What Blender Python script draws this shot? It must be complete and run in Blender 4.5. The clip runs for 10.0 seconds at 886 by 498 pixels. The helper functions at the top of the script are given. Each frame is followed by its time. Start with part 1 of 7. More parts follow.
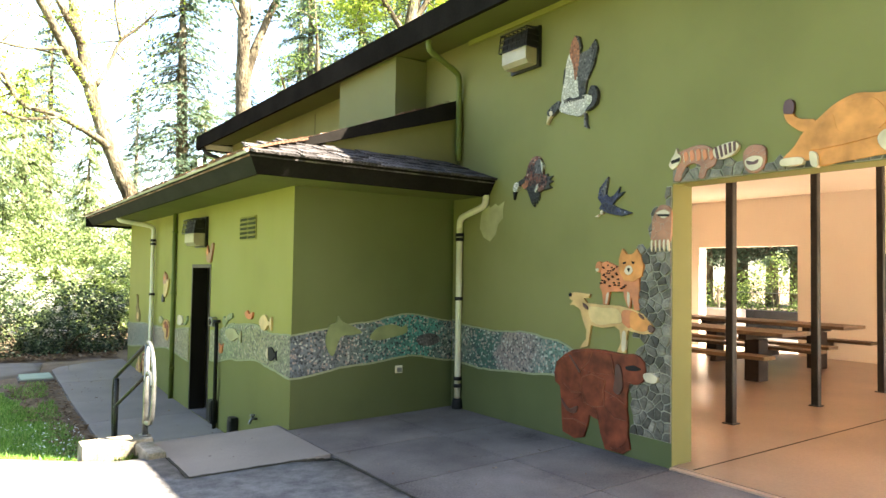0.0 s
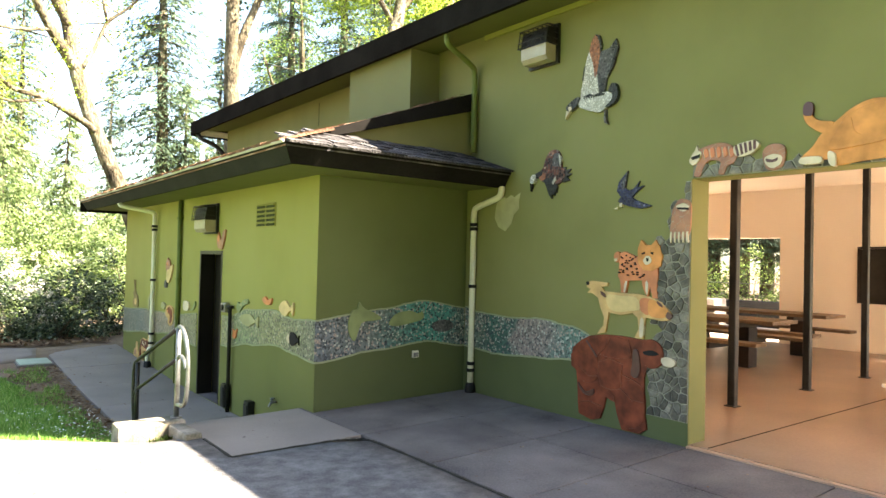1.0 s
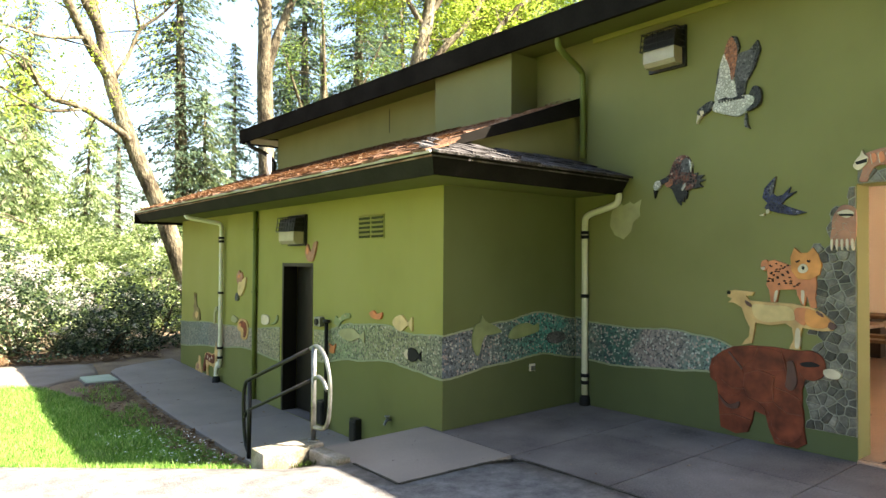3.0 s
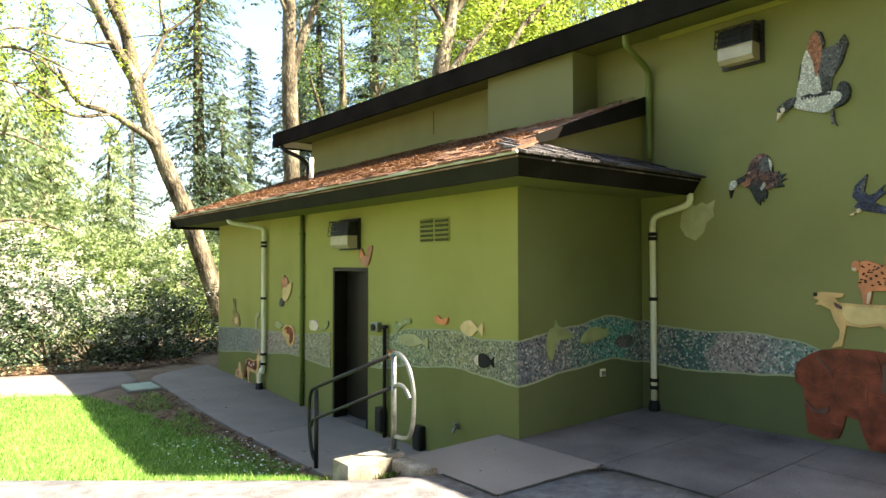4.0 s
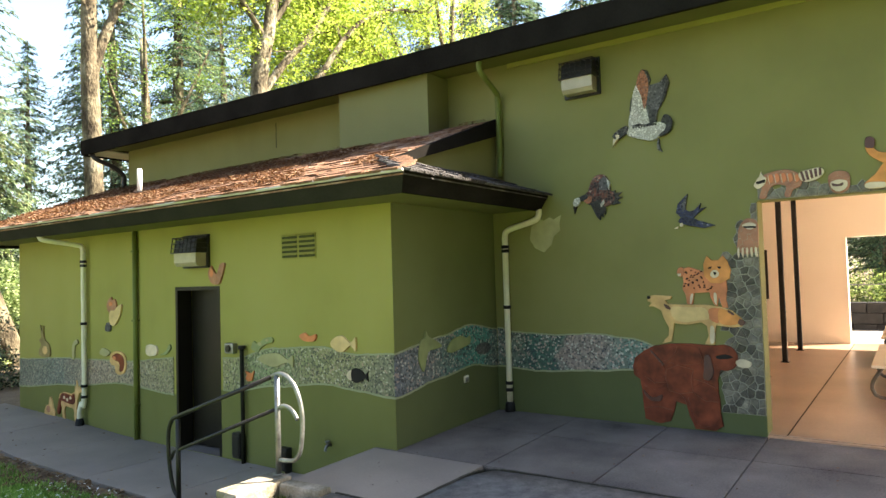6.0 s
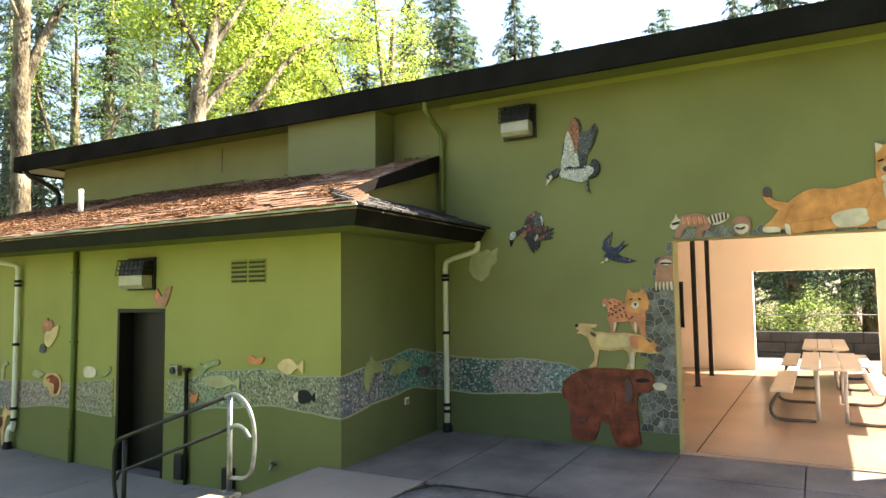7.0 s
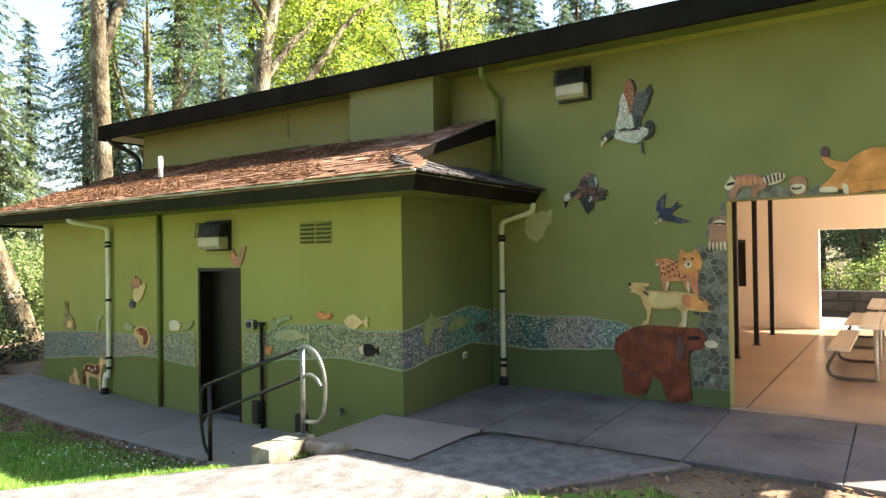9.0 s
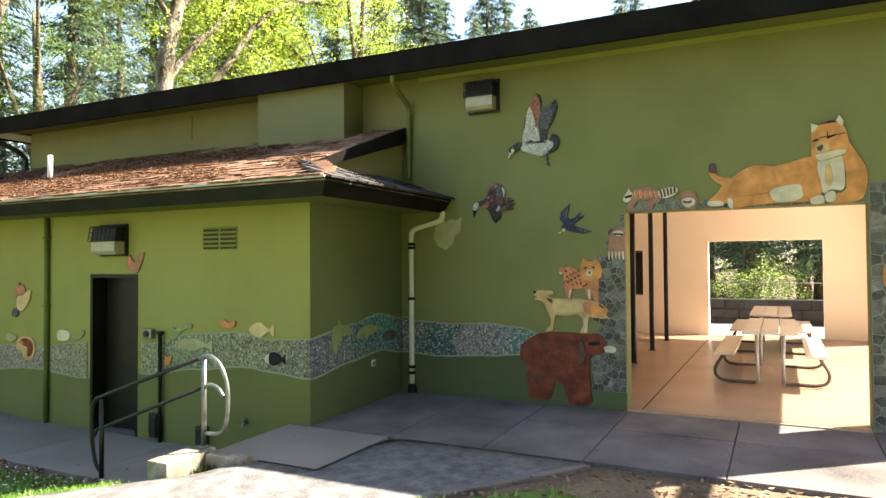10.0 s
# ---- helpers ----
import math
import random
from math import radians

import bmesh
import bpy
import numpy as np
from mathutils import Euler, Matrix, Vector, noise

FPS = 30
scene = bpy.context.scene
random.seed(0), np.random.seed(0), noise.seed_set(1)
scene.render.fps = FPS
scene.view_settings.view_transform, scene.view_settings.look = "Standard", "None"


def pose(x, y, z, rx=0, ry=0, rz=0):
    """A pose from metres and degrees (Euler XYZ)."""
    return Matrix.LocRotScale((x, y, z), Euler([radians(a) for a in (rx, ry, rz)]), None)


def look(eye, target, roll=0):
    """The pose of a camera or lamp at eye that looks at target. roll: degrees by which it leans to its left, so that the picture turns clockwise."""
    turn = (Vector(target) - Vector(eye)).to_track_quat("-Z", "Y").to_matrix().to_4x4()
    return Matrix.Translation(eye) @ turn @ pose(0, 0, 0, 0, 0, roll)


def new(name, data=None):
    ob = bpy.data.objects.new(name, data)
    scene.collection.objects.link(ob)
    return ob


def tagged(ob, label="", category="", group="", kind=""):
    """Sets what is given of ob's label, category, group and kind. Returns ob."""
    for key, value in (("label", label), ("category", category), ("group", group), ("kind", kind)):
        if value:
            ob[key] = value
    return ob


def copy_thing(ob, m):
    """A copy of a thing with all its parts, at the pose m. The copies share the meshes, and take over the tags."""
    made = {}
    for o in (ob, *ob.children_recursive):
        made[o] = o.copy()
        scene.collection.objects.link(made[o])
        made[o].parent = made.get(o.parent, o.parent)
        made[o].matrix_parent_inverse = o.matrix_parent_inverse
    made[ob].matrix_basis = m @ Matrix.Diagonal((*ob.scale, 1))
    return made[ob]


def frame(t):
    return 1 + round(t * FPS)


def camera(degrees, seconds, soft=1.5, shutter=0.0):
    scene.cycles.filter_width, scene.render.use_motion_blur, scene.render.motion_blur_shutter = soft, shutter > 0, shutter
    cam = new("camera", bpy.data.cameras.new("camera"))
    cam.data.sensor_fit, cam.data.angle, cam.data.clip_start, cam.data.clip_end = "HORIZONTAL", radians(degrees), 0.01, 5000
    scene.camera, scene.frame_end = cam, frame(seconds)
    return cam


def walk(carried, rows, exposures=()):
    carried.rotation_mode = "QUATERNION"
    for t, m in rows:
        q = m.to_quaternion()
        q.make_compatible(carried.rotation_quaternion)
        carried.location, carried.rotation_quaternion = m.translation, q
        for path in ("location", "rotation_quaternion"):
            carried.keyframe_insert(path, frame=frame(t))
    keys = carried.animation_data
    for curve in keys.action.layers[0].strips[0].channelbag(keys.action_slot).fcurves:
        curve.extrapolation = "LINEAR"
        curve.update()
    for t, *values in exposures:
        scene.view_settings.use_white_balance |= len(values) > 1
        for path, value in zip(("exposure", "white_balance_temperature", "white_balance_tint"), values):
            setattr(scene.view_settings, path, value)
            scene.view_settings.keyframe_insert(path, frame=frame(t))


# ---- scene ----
cam = camera(66.9, 10.0)
PATH = [
    (0, (-1.488, 1.215, 1.543), (-0.33, 2.844, 1.614), 0.9),
    (0.5, (-1.736, 1.203, 1.547), (-0.634, 2.872, 1.601), 1.7),
    (1, (-2.037, 1.336, 1.532), (-0.809, 2.913, 1.57), 1.4),
    (1.5, (-2.257, 1.613, 1.602), (-1.044, 3.202, 1.633), 1.5),
    (2, (-2.514, 1.84, 1.612), (-1.31, 3.435, 1.676), 1.5),
    (3.5, (-3.19, 2.64, 1.613), (-1.931, 4.193, 1.649), -0.0),
    (4, (-3.41, 2.91, 1.621), (-2.174, 4.481, 1.673), -0.1),
    (4.5, (-3.56, 3.151, 1.598), (-2.329, 4.727, 1.655), -0.9),
    (5, (-3.619, 3.351, 1.626), (-2.359, 4.902, 1.705), -1.0),
    (5.5, (-3.8, 3.379, 1.606), (-2.368, 4.771, 1.703), -1.3),
    (6, (-3.971, 3.327, 1.656), (-2.336, 4.476, 1.735), -1.7),
    (7.3, (-4.541, 3.139, 1.696), (-2.796, 4.103, 1.847), -0.7),
    (7.5, (-4.574, 3.092, 1.691), (-2.84, 4.077, 1.844), -0.6),
    (8, (-4.729, 3.04, 1.718), (-3.035, 4.101, 1.803), -1.0),
    (8.5, (-4.728, 3.016, 1.725), (-3.07, 4.134, 1.762), -1.0),
    (9, (-4.718, 2.985, 1.719), (-3.067, 4.113, 1.742), -0.8),
    (9.5, (-4.733, 2.967, 1.724), (-3.019, 3.997, 1.759), -0.4),
    (10, (-4.736, 2.959, 1.705), (-2.95, 3.858, 1.751), -0.4),
]
walk(cam, [(t, look(eye, target, roll)) for t, eye, target, roll in PATH], [(0, 3.52, 7250, 11), (1, 3.40, 7250, 11), (2.2, 3.13, 7250, 11), (4.5, 2.80, 7250, 11), (6.0, 2.88, 7200, 11), (7.4, 2.96, 7100, 11), (8.4, 2.76, 7050, 11), (10, 2.74, 7050, 11)])

# ---- light ----
SUN = Vector((0.62, -0.78, 0.98)).normalized()  # towards the sun
world = bpy.data.worlds.new("sky")
scene.world = world
world.use_nodes = True
wn = world.node_tree.nodes
sky = wn.new("ShaderNodeTexSky")
sky.sky_type, sky.sun_disc = "NISHITA", False
sky.sun_elevation = math.asin(SUN.z)
sky.sun_rotation = math.atan2(SUN.x, SUN.y)
wn["Background"].inputs["Strength"].default_value = 0.082
world.node_tree.links.new(sky.outputs["Color"], wn["Background"].inputs["Color"])
sun = new("sun", bpy.data.lights.new("sun", "SUN"))
sun.data.energy, sun.data.angle, sun.data.color = 5.0, radians(0.55), (1.0, 0.95, 0.86)
sun.matrix_world = look(SUN * 60, (0, 0, 0))


# ---- materials ----
def material(name, rough=0.8, metal=0.0):
    m = bpy.data.materials.new(name)
    m.use_nodes = True
    b = m.node_tree.nodes["Principled BSDF"]
    b.inputs["Roughness"].default_value, b.inputs["Metallic"].default_value = rough, metal
    b.inputs["Specular IOR Level"].default_value = 0.5 if rough < 0.5 else 0.2
    return m, m.node_tree.nodes, m.node_tree.links, b


def ramp(nodes, stops, mode="LINEAR"):
    r = nodes.new("ShaderNodeValToRGB")
    r.color_ramp.interpolation = mode
    while len(r.color_ramp.elements) < len(stops):
        r.color_ramp.elements.new(0.5)
    for e, (p, c) in zip(r.color_ramp.elements, stops):
        e.position, e.color = p, (*c, 1)
    return r


def rough_paint(name, stops, scale=1.2, rough=0.8, grain=60.0, bump=0.15, detail=6, metal=0.0, stretch=(1, 1, 1), vary=0.0, dist=0.01):
    """A surface coloured by large noise, speckled by fine noise, with fine relief."""
    m, n, l, b = material(name, rough, metal)
    co = n.new("ShaderNodeTexCoord")
    mp = n.new("ShaderNodeMapping")
    mp.inputs["Scale"].default_value = stretch
    l.new(co.outputs["Object"], mp.inputs["Vector"])
    big, fine = n.new("ShaderNodeTexNoise"), n.new("ShaderNodeTexNoise")
    big.inputs["Scale"].default_value, big.inputs["Detail"].default_value = scale, detail
    fine.inputs["Scale"].default_value, fine.inputs["Detail"].default_value = grain, 3
    for t in (big, fine):
        l.new(mp.outputs["Vector"], t.inputs["Vector"])
    r = ramp(n, stops)
    mixer = n.new("ShaderNodeMix")
    mixer.inputs[0].default_value = 0.3
    l.new(big.outputs["Fac"], mixer.inputs[2])
    l.new(fine.outputs["Fac"], mixer.inputs[3])
    l.new(mixer.outputs[0], r.inputs["Fac"])
    colour = r.outputs["Color"]
    if vary:
        info, hsv, rng = n.new("ShaderNodeObjectInfo"), n.new("ShaderNodeHueSaturation"), n.new("ShaderNodeMapRange")
        rng.inputs["To Min"].default_value, rng.inputs["To Max"].default_value = 1 - vary, 1 + vary
        l.new(info.outputs["Random"], rng.inputs["Value"])
        l.new(rng.outputs["Result"], hsv.inputs["Value"])
        l.new(colour, hsv.inputs["Color"])
        colour = hsv.outputs["Color"]
    l.new(colour, b.inputs["Base Color"])
    bp = n.new("ShaderNodeBump")
    bp.inputs["Strength"].default_value, bp.inputs["Distance"].default_value = bump, dist
    l.new(fine.outputs["Fac"], bp.inputs["Height"])
    l.new(bp.outputs["Normal"], b.inputs["Normal"])
    return m


def tones(c, spread=0.2):
    """Dark, plain and light versions of one base colour, for a noise ramp."""
    return [(0.3, tuple(v * (1 - spread) for v in c)), (0.5, c), (0.7, tuple(min(1, v * (1 + spread)) for v in c))]


def leafy(name, stops, rough=0.5, through_light=0.45):
    """Leaves: colour by island, half of the light passes through."""
    m, n, l, b = material(name, rough)
    geo = n.new("ShaderNodeNewGeometry")
    r = ramp(n, stops)
    l.new(geo.outputs["Random Per Island"], r.inputs["Fac"])
    l.new(r.outputs["Color"], b.inputs["Base Color"])
    tr, ms = n.new("ShaderNodeBsdfTranslucent"), n.new("ShaderNodeMixShader")
    l.new(r.outputs["Color"], tr.inputs["Color"])
    ms.inputs[0].default_value = through_light
    l.new(b.outputs["BSDF"], ms.inputs[1])
    l.new(tr.outputs["BSDF"], ms.inputs[2])
    l.new(ms.outputs["Shader"], n["Material Output"].inputs["Surface"])
    return m


def weathered_paint(name, c):
    """Painted render: soft blotches, faint vertical runs, roller grain."""
    m, n, l, b = material(name, 0.75)
    co, mp = n.new("ShaderNodeTexCoord"), n.new("ShaderNodeMapping")
    mp.inputs["Scale"].default_value = (2.2, 2.2, 0.22)
    blot, runs, grain = (n.new("ShaderNodeTexNoise") for _ in range(3))
    for t, sc in ((blot, 0.9), (runs, 2.5), (grain, 110)):
        t.inputs["Scale"].default_value, t.inputs["Detail"].default_value = sc, 5
    l.new(co.outputs["Object"], mp.inputs["Vector"])
    l.new(co.outputs["Object"], blot.inputs["Vector"])
    l.new(mp.outputs["Vector"], runs.inputs["Vector"])
    l.new(co.outputs["Object"], grain.inputs["Vector"])
    mix = n.new("ShaderNodeMix")
    mix.inputs[0].default_value = 0.1
    l.new(blot.outputs["Fac"], mix.inputs[2])
    l.new(runs.outputs["Fac"], mix.inputs[3])
    r = ramp(n, [(0.32, tuple(v * 0.87 for v in c)), (0.5, c), (0.68, (c[0] * 1.07, c[1] * 1.06, c[2] * 1.15))])
    l.new(mix.outputs[0], r.inputs["Fac"])
    l.new(r.outputs["Color"], b.inputs["Base Color"])
    bp = n.new("ShaderNodeBump")
    bp.inputs["Strength"].default_value, bp.inputs["Distance"].default_value = 0.22, 0.004
    l.new(grain.outputs["Fac"], bp.inputs["Height"])
    l.new(bp.outputs["Normal"], b.inputs["Normal"])
    return m


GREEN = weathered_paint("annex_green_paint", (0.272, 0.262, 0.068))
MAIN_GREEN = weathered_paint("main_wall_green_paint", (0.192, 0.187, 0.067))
# annex green darkened: the side wall's shade is put into this colour
SHADED_GREEN = weathered_paint("annex_shaded_green_paint", (0.118, 0.134, 0.048))
# one dado paint in two copies, with shade and light put into their colours
LOW_GREEN = weathered_paint("shaded_green_dado_paint", (0.092, 0.108, 0.042))
LIT_LOW_GREEN = weathered_paint("lit_green_dado_paint", (0.146, 0.153, 0.045))
TRIM = rough_paint("dark_green_trim", tones((0.0205, 0.020, 0.0145), 0.35), 2.0, 0.8, 40, 0.1)
SOFFIT = rough_paint("soffit_paint", tones((0.115, 0.12, 0.036), 0.12), 1.5, 0.8, 40, 0.1)
PALE_SOFFIT = rough_paint("pale_soffit", tones((0.5, 0.48, 0.38), 0.1), 1.5, 0.8, 40, 0.1)
for trim_paint in (TRIM,):
    trim_paint.node_tree.nodes["Principled BSDF"].inputs["Specular IOR Level"].default_value = 0.08
BLACK_TRIM = rough_paint("dark_brown_fascia", tones((0.014, 0.0125, 0.011), 0.4), 2.0, 0.9, 40, 0.1)
BLACK_TRIM.node_tree.nodes["Principled BSDF"].inputs["Specular IOR Level"].default_value = 0.0
PEACH = rough_paint("peach_wall_paint", tones((0.85, 0.74, 0.62), 0.04), 0.8, 0.75, 80, 0.12)
FLOOR_TAN = rough_paint("tan_floor_paint", tones((0.285, 0.185, 0.122), 0.32), 0.8, 0.3, 40, 0.06, detail=9)
CONCRETE = rough_paint("concrete", [(0.3, (0.046, 0.040, 0.037)), (0.42, (0.118, 0.101, 0.092)), (0.56, (0.170, 0.146, 0.132)), (0.72, (0.24, 0.208, 0.186))], 1.4, 0.85, 70, 0.3, detail=9, vary=0.1)
PALE_CONCRETE = rough_paint("pale_terrace_concrete", tones((0.52, 0.47, 0.40), 0.12), 1.2, 0.85, 70, 0.2)
OLD_CONCRETE = rough_paint("mossy_concrete", [(0.32, (0.085, 0.08, 0.045)), (0.46, (0.19, 0.165, 0.12)), (0.65, (0.33, 0.29, 0.235))], 5, 0.9, 60, 0.5)
ASPHALT = rough_paint("weathered_asphalt", [(0.34, (0.082, 0.078, 0.075)), (0.5, (0.135, 0.128, 0.123)), (0.67, (0.20, 0.19, 0.182))], 8, 0.9, 60, 0.7, detail=10, dist=0.012)
EDGE_SHADE = rough_paint("slab_edge_shade", tones((0.045, 0.04, 0.03), 0.4), 6, 0.95, 60, 0.8)
DIRT = rough_paint("bare_soil_and_litter", [(0.3, (0.075, 0.05, 0.03)), (0.5, (0.15, 0.105, 0.07)), (0.7, (0.27, 0.2, 0.13))], 1.3, 0.95, 30, 0.8, dist=0.02)
LAWN = rough_paint("turf", [(0.32, (0.09, 0.12, 0.03)), (0.5, (0.10, 0.19, 0.03)), (0.7, (0.18, 0.32, 0.06))], 1.5, 0.9, 40, 0.8, dist=0.02)
SHINGLE = rough_paint("mossy_shingle", [(0.28, (0.042, 0.026, 0.017)), (0.42, (0.105, 0.055, 0.032)), (0.54, (0.20, 0.11, 0.068)), (0.68, (0.36, 0.28, 0.22))], 3.5, 0.95, 35, 0.9, dist=0.02, vary=0.3)
# weathered grey shingle, darkened to put the hip end's shade into its colour
SHADED_SHINGLE = rough_paint("weathered_shaded_grey_shingle", [(0.3, (0.02, 0.018, 0.018)), (0.5, (0.06, 0.054, 0.052)), (0.7, (0.26, 0.24, 0.225))], 4, 0.9, 40, 0.9, dist=0.02, vary=0.35)
BARK = rough_paint("bark", [(0.36, (0.03, 0.023, 0.014)), (0.47, (0.10, 0.08, 0.05)), (0.57, (0.18, 0.155, 0.10)), (0.7, (0.34, 0.31, 0.24))], 1.6, 0.95, 9, 1.0, stretch=(2, 2, 0.9), dist=0.06)
MAPLE = leafy("maple_leaves", [(0, (0.16, 0.24, 0.03)), (0.4, (0.32, 0.43, 0.06)), (1, (0.52, 0.60, 0.12))], 0.5, 0.6)
YOUNG_MAPLE = leafy("shaded_maple_leaves", [(0, (0.06, 0.11, 0.03)), (0.5, (0.13, 0.21, 0.05)), (1, (0.28, 0.38, 0.09))], 0.5, 0.45)
FIR = leafy("fir_needles", [(0, (0.032, 0.066, 0.040)), (0.5, (0.075, 0.13, 0.074)), (1, (0.17, 0.235, 0.115))], 0.55, 0.4)
# lighter and greyer than FIR: distance haze is put into this needle colour
BLUE_FIR = leafy("hazy_blue_green_needles", [(0, (0.045, 0.080, 0.052)), (0.5, (0.10, 0.155, 0.095)), (1, (0.22, 0.28, 0.165))], 0.55, 0.4)
CEDAR = leafy("cedar_sprays", [(0, (0.09, 0.14, 0.055)), (0.5, (0.19, 0.26, 0.10)), (1, (0.48, 0.54, 0.30))], 0.55, 0.5)
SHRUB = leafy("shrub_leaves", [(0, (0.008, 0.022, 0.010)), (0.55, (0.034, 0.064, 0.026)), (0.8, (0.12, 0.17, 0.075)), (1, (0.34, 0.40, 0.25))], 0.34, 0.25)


# ---- building blocks ----
def mesh_object(name, bm, mats, parent=None):
    me = bpy.data.meshes.new(name)
    bm.to_mesh(me)
    bm.free()
    for m in (mats if isinstance(mats, (list, tuple)) else [mats]):
        me.materials.append(m)
    ob = new(name, me)
    ob.parent = parent
    return ob


def part(name, bm, mat, parent, label=""):
    return tagged(mesh_object(name, bm, mat, parent), label)


def structure(name, bm, mat, label="", category=""):
    return tagged(mesh_object(name, bm, mat), label, category, kind="structure")


def thing(name, label, category, group="", at=(0, 0, 0)):
    ob = new(name)
    ob.location = at
    return tagged(ob, label, category, group)


def box(x0, y0, z0, x1, y1, z1, bevel=0.0, bm=None, turn=None):
    out = bm or bmesh.new()
    made = bmesh.ops.create_cube(out, size=1)["verts"]
    for v in made:
        v.co = Vector(((x0 + x1) / 2 + v.co.x * abs(x1 - x0), (y0 + y1) / 2 + v.co.y * abs(y1 - y0), (z0 + z1) / 2 + v.co.z * abs(z1 - z0)))
    if bevel:
        edges = list({e for v in made for e in v.link_edges})
        bmesh.ops.bevel(out, geom=edges, offset=bevel, segments=2, affect="EDGES", profile=0.6)
    if turn is not None:
        bmesh.ops.transform(out, matrix=turn, verts=made if not bevel else out.verts)
    return out


def solid(outline, axis, a, b, bm=None):
    """A prism: an outline of (p, q) pairs swept along an axis from a to b. x: (y, z) pairs, y: (x, z), z: (x, y)."""
    out = bm or bmesh.new()
    put = {"x": lambda p, q, s: (s, p, q), "y": lambda p, q, s: (p, s, q), "z": lambda p, q, s: (p, q, s)}[axis]
    lo = [out.verts.new(put(p, q, a)) for p, q in outline]
    hi = [out.verts.new(put(p, q, b)) for p, q in outline]
    faces = [out.faces.new(lo), out.faces.new(hi)]
    n = len(outline)
    for i in range(n):
        faces.append(out.faces.new((lo[i], lo[(i + 1) % n], hi[(i + 1) % n], hi[i])))
    bmesh.ops.recalc_face_normals(out, faces=faces)
    return out


def tube(points, radius, sides=10, bm=None, smooth=True):
    """A round bar along points; radius may be a list."""
    out = bm or bmesh.new()
    pts = [Vector(p) for p in points]
    radii = radius if isinstance(radius, (list, tuple)) else [radius] * len(pts)
    rings = []
    side = None
    for i, p in enumerate(pts):
        way = (pts[min(i + 1, len(pts) - 1)] - pts[max(i - 1, 0)]).normalized()
        if side is None:
            side = way.orthogonal().normalized()
        side = (side - way * side.dot(way)).normalized()
        up = way.cross(side)
        rings.append([out.verts.new(p + (side * math.cos(a) + up * math.sin(a)) * radii[i]) for a in (2 * math.pi * k / sides for k in range(sides))])
    for r, s in zip(rings, rings[1:]):
        for k in range(sides):
            f = out.faces.new((r[k], r[(k + 1) % sides], s[(k + 1) % sides], s[k]))
            f.smooth = smooth
    out.faces.new(rings[0][::-1])
    out.faces.new(rings[-1])
    return out


def curve_points(points, steps=6):
    """A smooth line through the points."""
    p = [Vector(q) for q in points]
    p = [p[0] * 2 - p[1]] + p + [p[-1] * 2 - p[-2]]
    out = []
    for i in range(1, len(p) - 2):
        for k in range(steps):
            t = k / steps
            out.append(0.5 * ((2 * p[i]) + (p[i + 1] - p[i - 1]) * t + (2 * p[i - 1] - 5 * p[i] + 4 * p[i + 1] - p[i + 2]) * t * t + (3 * p[i] - p[i - 1] - 3 * p[i + 1] + p[i + 2]) * t ** 3))
    return out + [p[-2]]


# ---- ground ----
def step_between(a, b, v):
    t = min(1.0, max(0.0, (v - a) / (b - a)))
    return t * t * (3 - 2 * t)


def ground_z(x, y):
    n = 0.62 * x + 0.78 * y
    z = -0.09 - 0.43 * step_between(5.55 - 0.35 * step_between(0.0, -0.5, x), 7.0, n) * step_between(6.0, 3.0, x)
    z += 0.15 * step_between(11.5, 16.0, y)
    return z


def sheet(name, xs, ys, mat, lift=0.0, keep=None, rough=0.0):
    bm = bmesh.new()
    grid = [[bm.verts.new((x, y, ground_z(x, y) + lift + rough * noise.noise(Vector((x * 1.7, y * 1.7, 3))))) for y in ys] for x in xs]
    for i in range(len(xs) - 1):
        for j in range(len(ys) - 1):
            if keep is None or keep((xs[i] + xs[i + 1]) / 2, (ys[j] + ys[j + 1]) / 2):
                bm.faces.new((grid[i][j], grid[i + 1][j], grid[i + 1][j + 1], grid[i][j + 1])).smooth = True
    for v in [v for v in bm.verts if not v.link_faces]:
        bm.verts.remove(v)
    return mesh_object(name, bm, mat)


def spread(a, b, n):
    return [a + (b - a) * i / n for i in range(n + 1)]


far = [-300, -120, -60, -30, -16]
ground = sheet("ground", far + spread(-9, 4, 52) + [8, 16, 30, 60, 120, 300], [-300, -120, -50, -20, -8] + spread(-2, 20, 88) + [24, 30, 45, 80, 150, 300], DIRT, 0, None, 0.02)
tagged(ground, "bare brown soil with leaf litter under trees", "ground", kind="structure")


# ---- the building ----
MX, AX, AY0, AY1 = 3.184, 1.19, 7.58, 15.73
SOUTH, NORTH, EAST = 0.9, 15.8, 12.0
T = 0.26


def wall_with_holes(name, mat, along, face, thick, a, b, z0, z1, holes, label):
    """A wall in a plane x = face (along y) or y = face (along x), with openings (a, b, z0, z1) through it."""
    cuts = sorted({a, b, *[h[0] for h in holes], *[h[1] for h in holes]})
    bm = bmesh.new()
    for p, q in zip(cuts, cuts[1:]):
        mid = (p + q) / 2
        spans, low = [], z0
        for h in sorted([h for h in holes if h[0] < mid < h[1]], key=lambda h: h[2]):
            if h[2] > low + 1e-6:
                spans.append((low, h[2]))
            low = h[3]
        spans.append((low, z1))
        for s, e in spans:
            if along == "y":
                box(face, p, s, face + thick, q, e, bm=bm)
            else:
                box(p, face, s, q, face + thick, e, bm=bm)
    bmesh.ops.remove_doubles(bm, verts=bm.verts, dist=1e-5)
    twin = {}
    for f in bm.faces:
        twin.setdefault(tuple(round(c, 4) for c in f.calc_center_median()), []).append(f)
    bmesh.ops.delete(bm, geom=[f for fs in twin.values() if len(fs) > 1 for f in fs], context="FACES_ONLY")
    return structure(name, bm, mat, label, "wall")


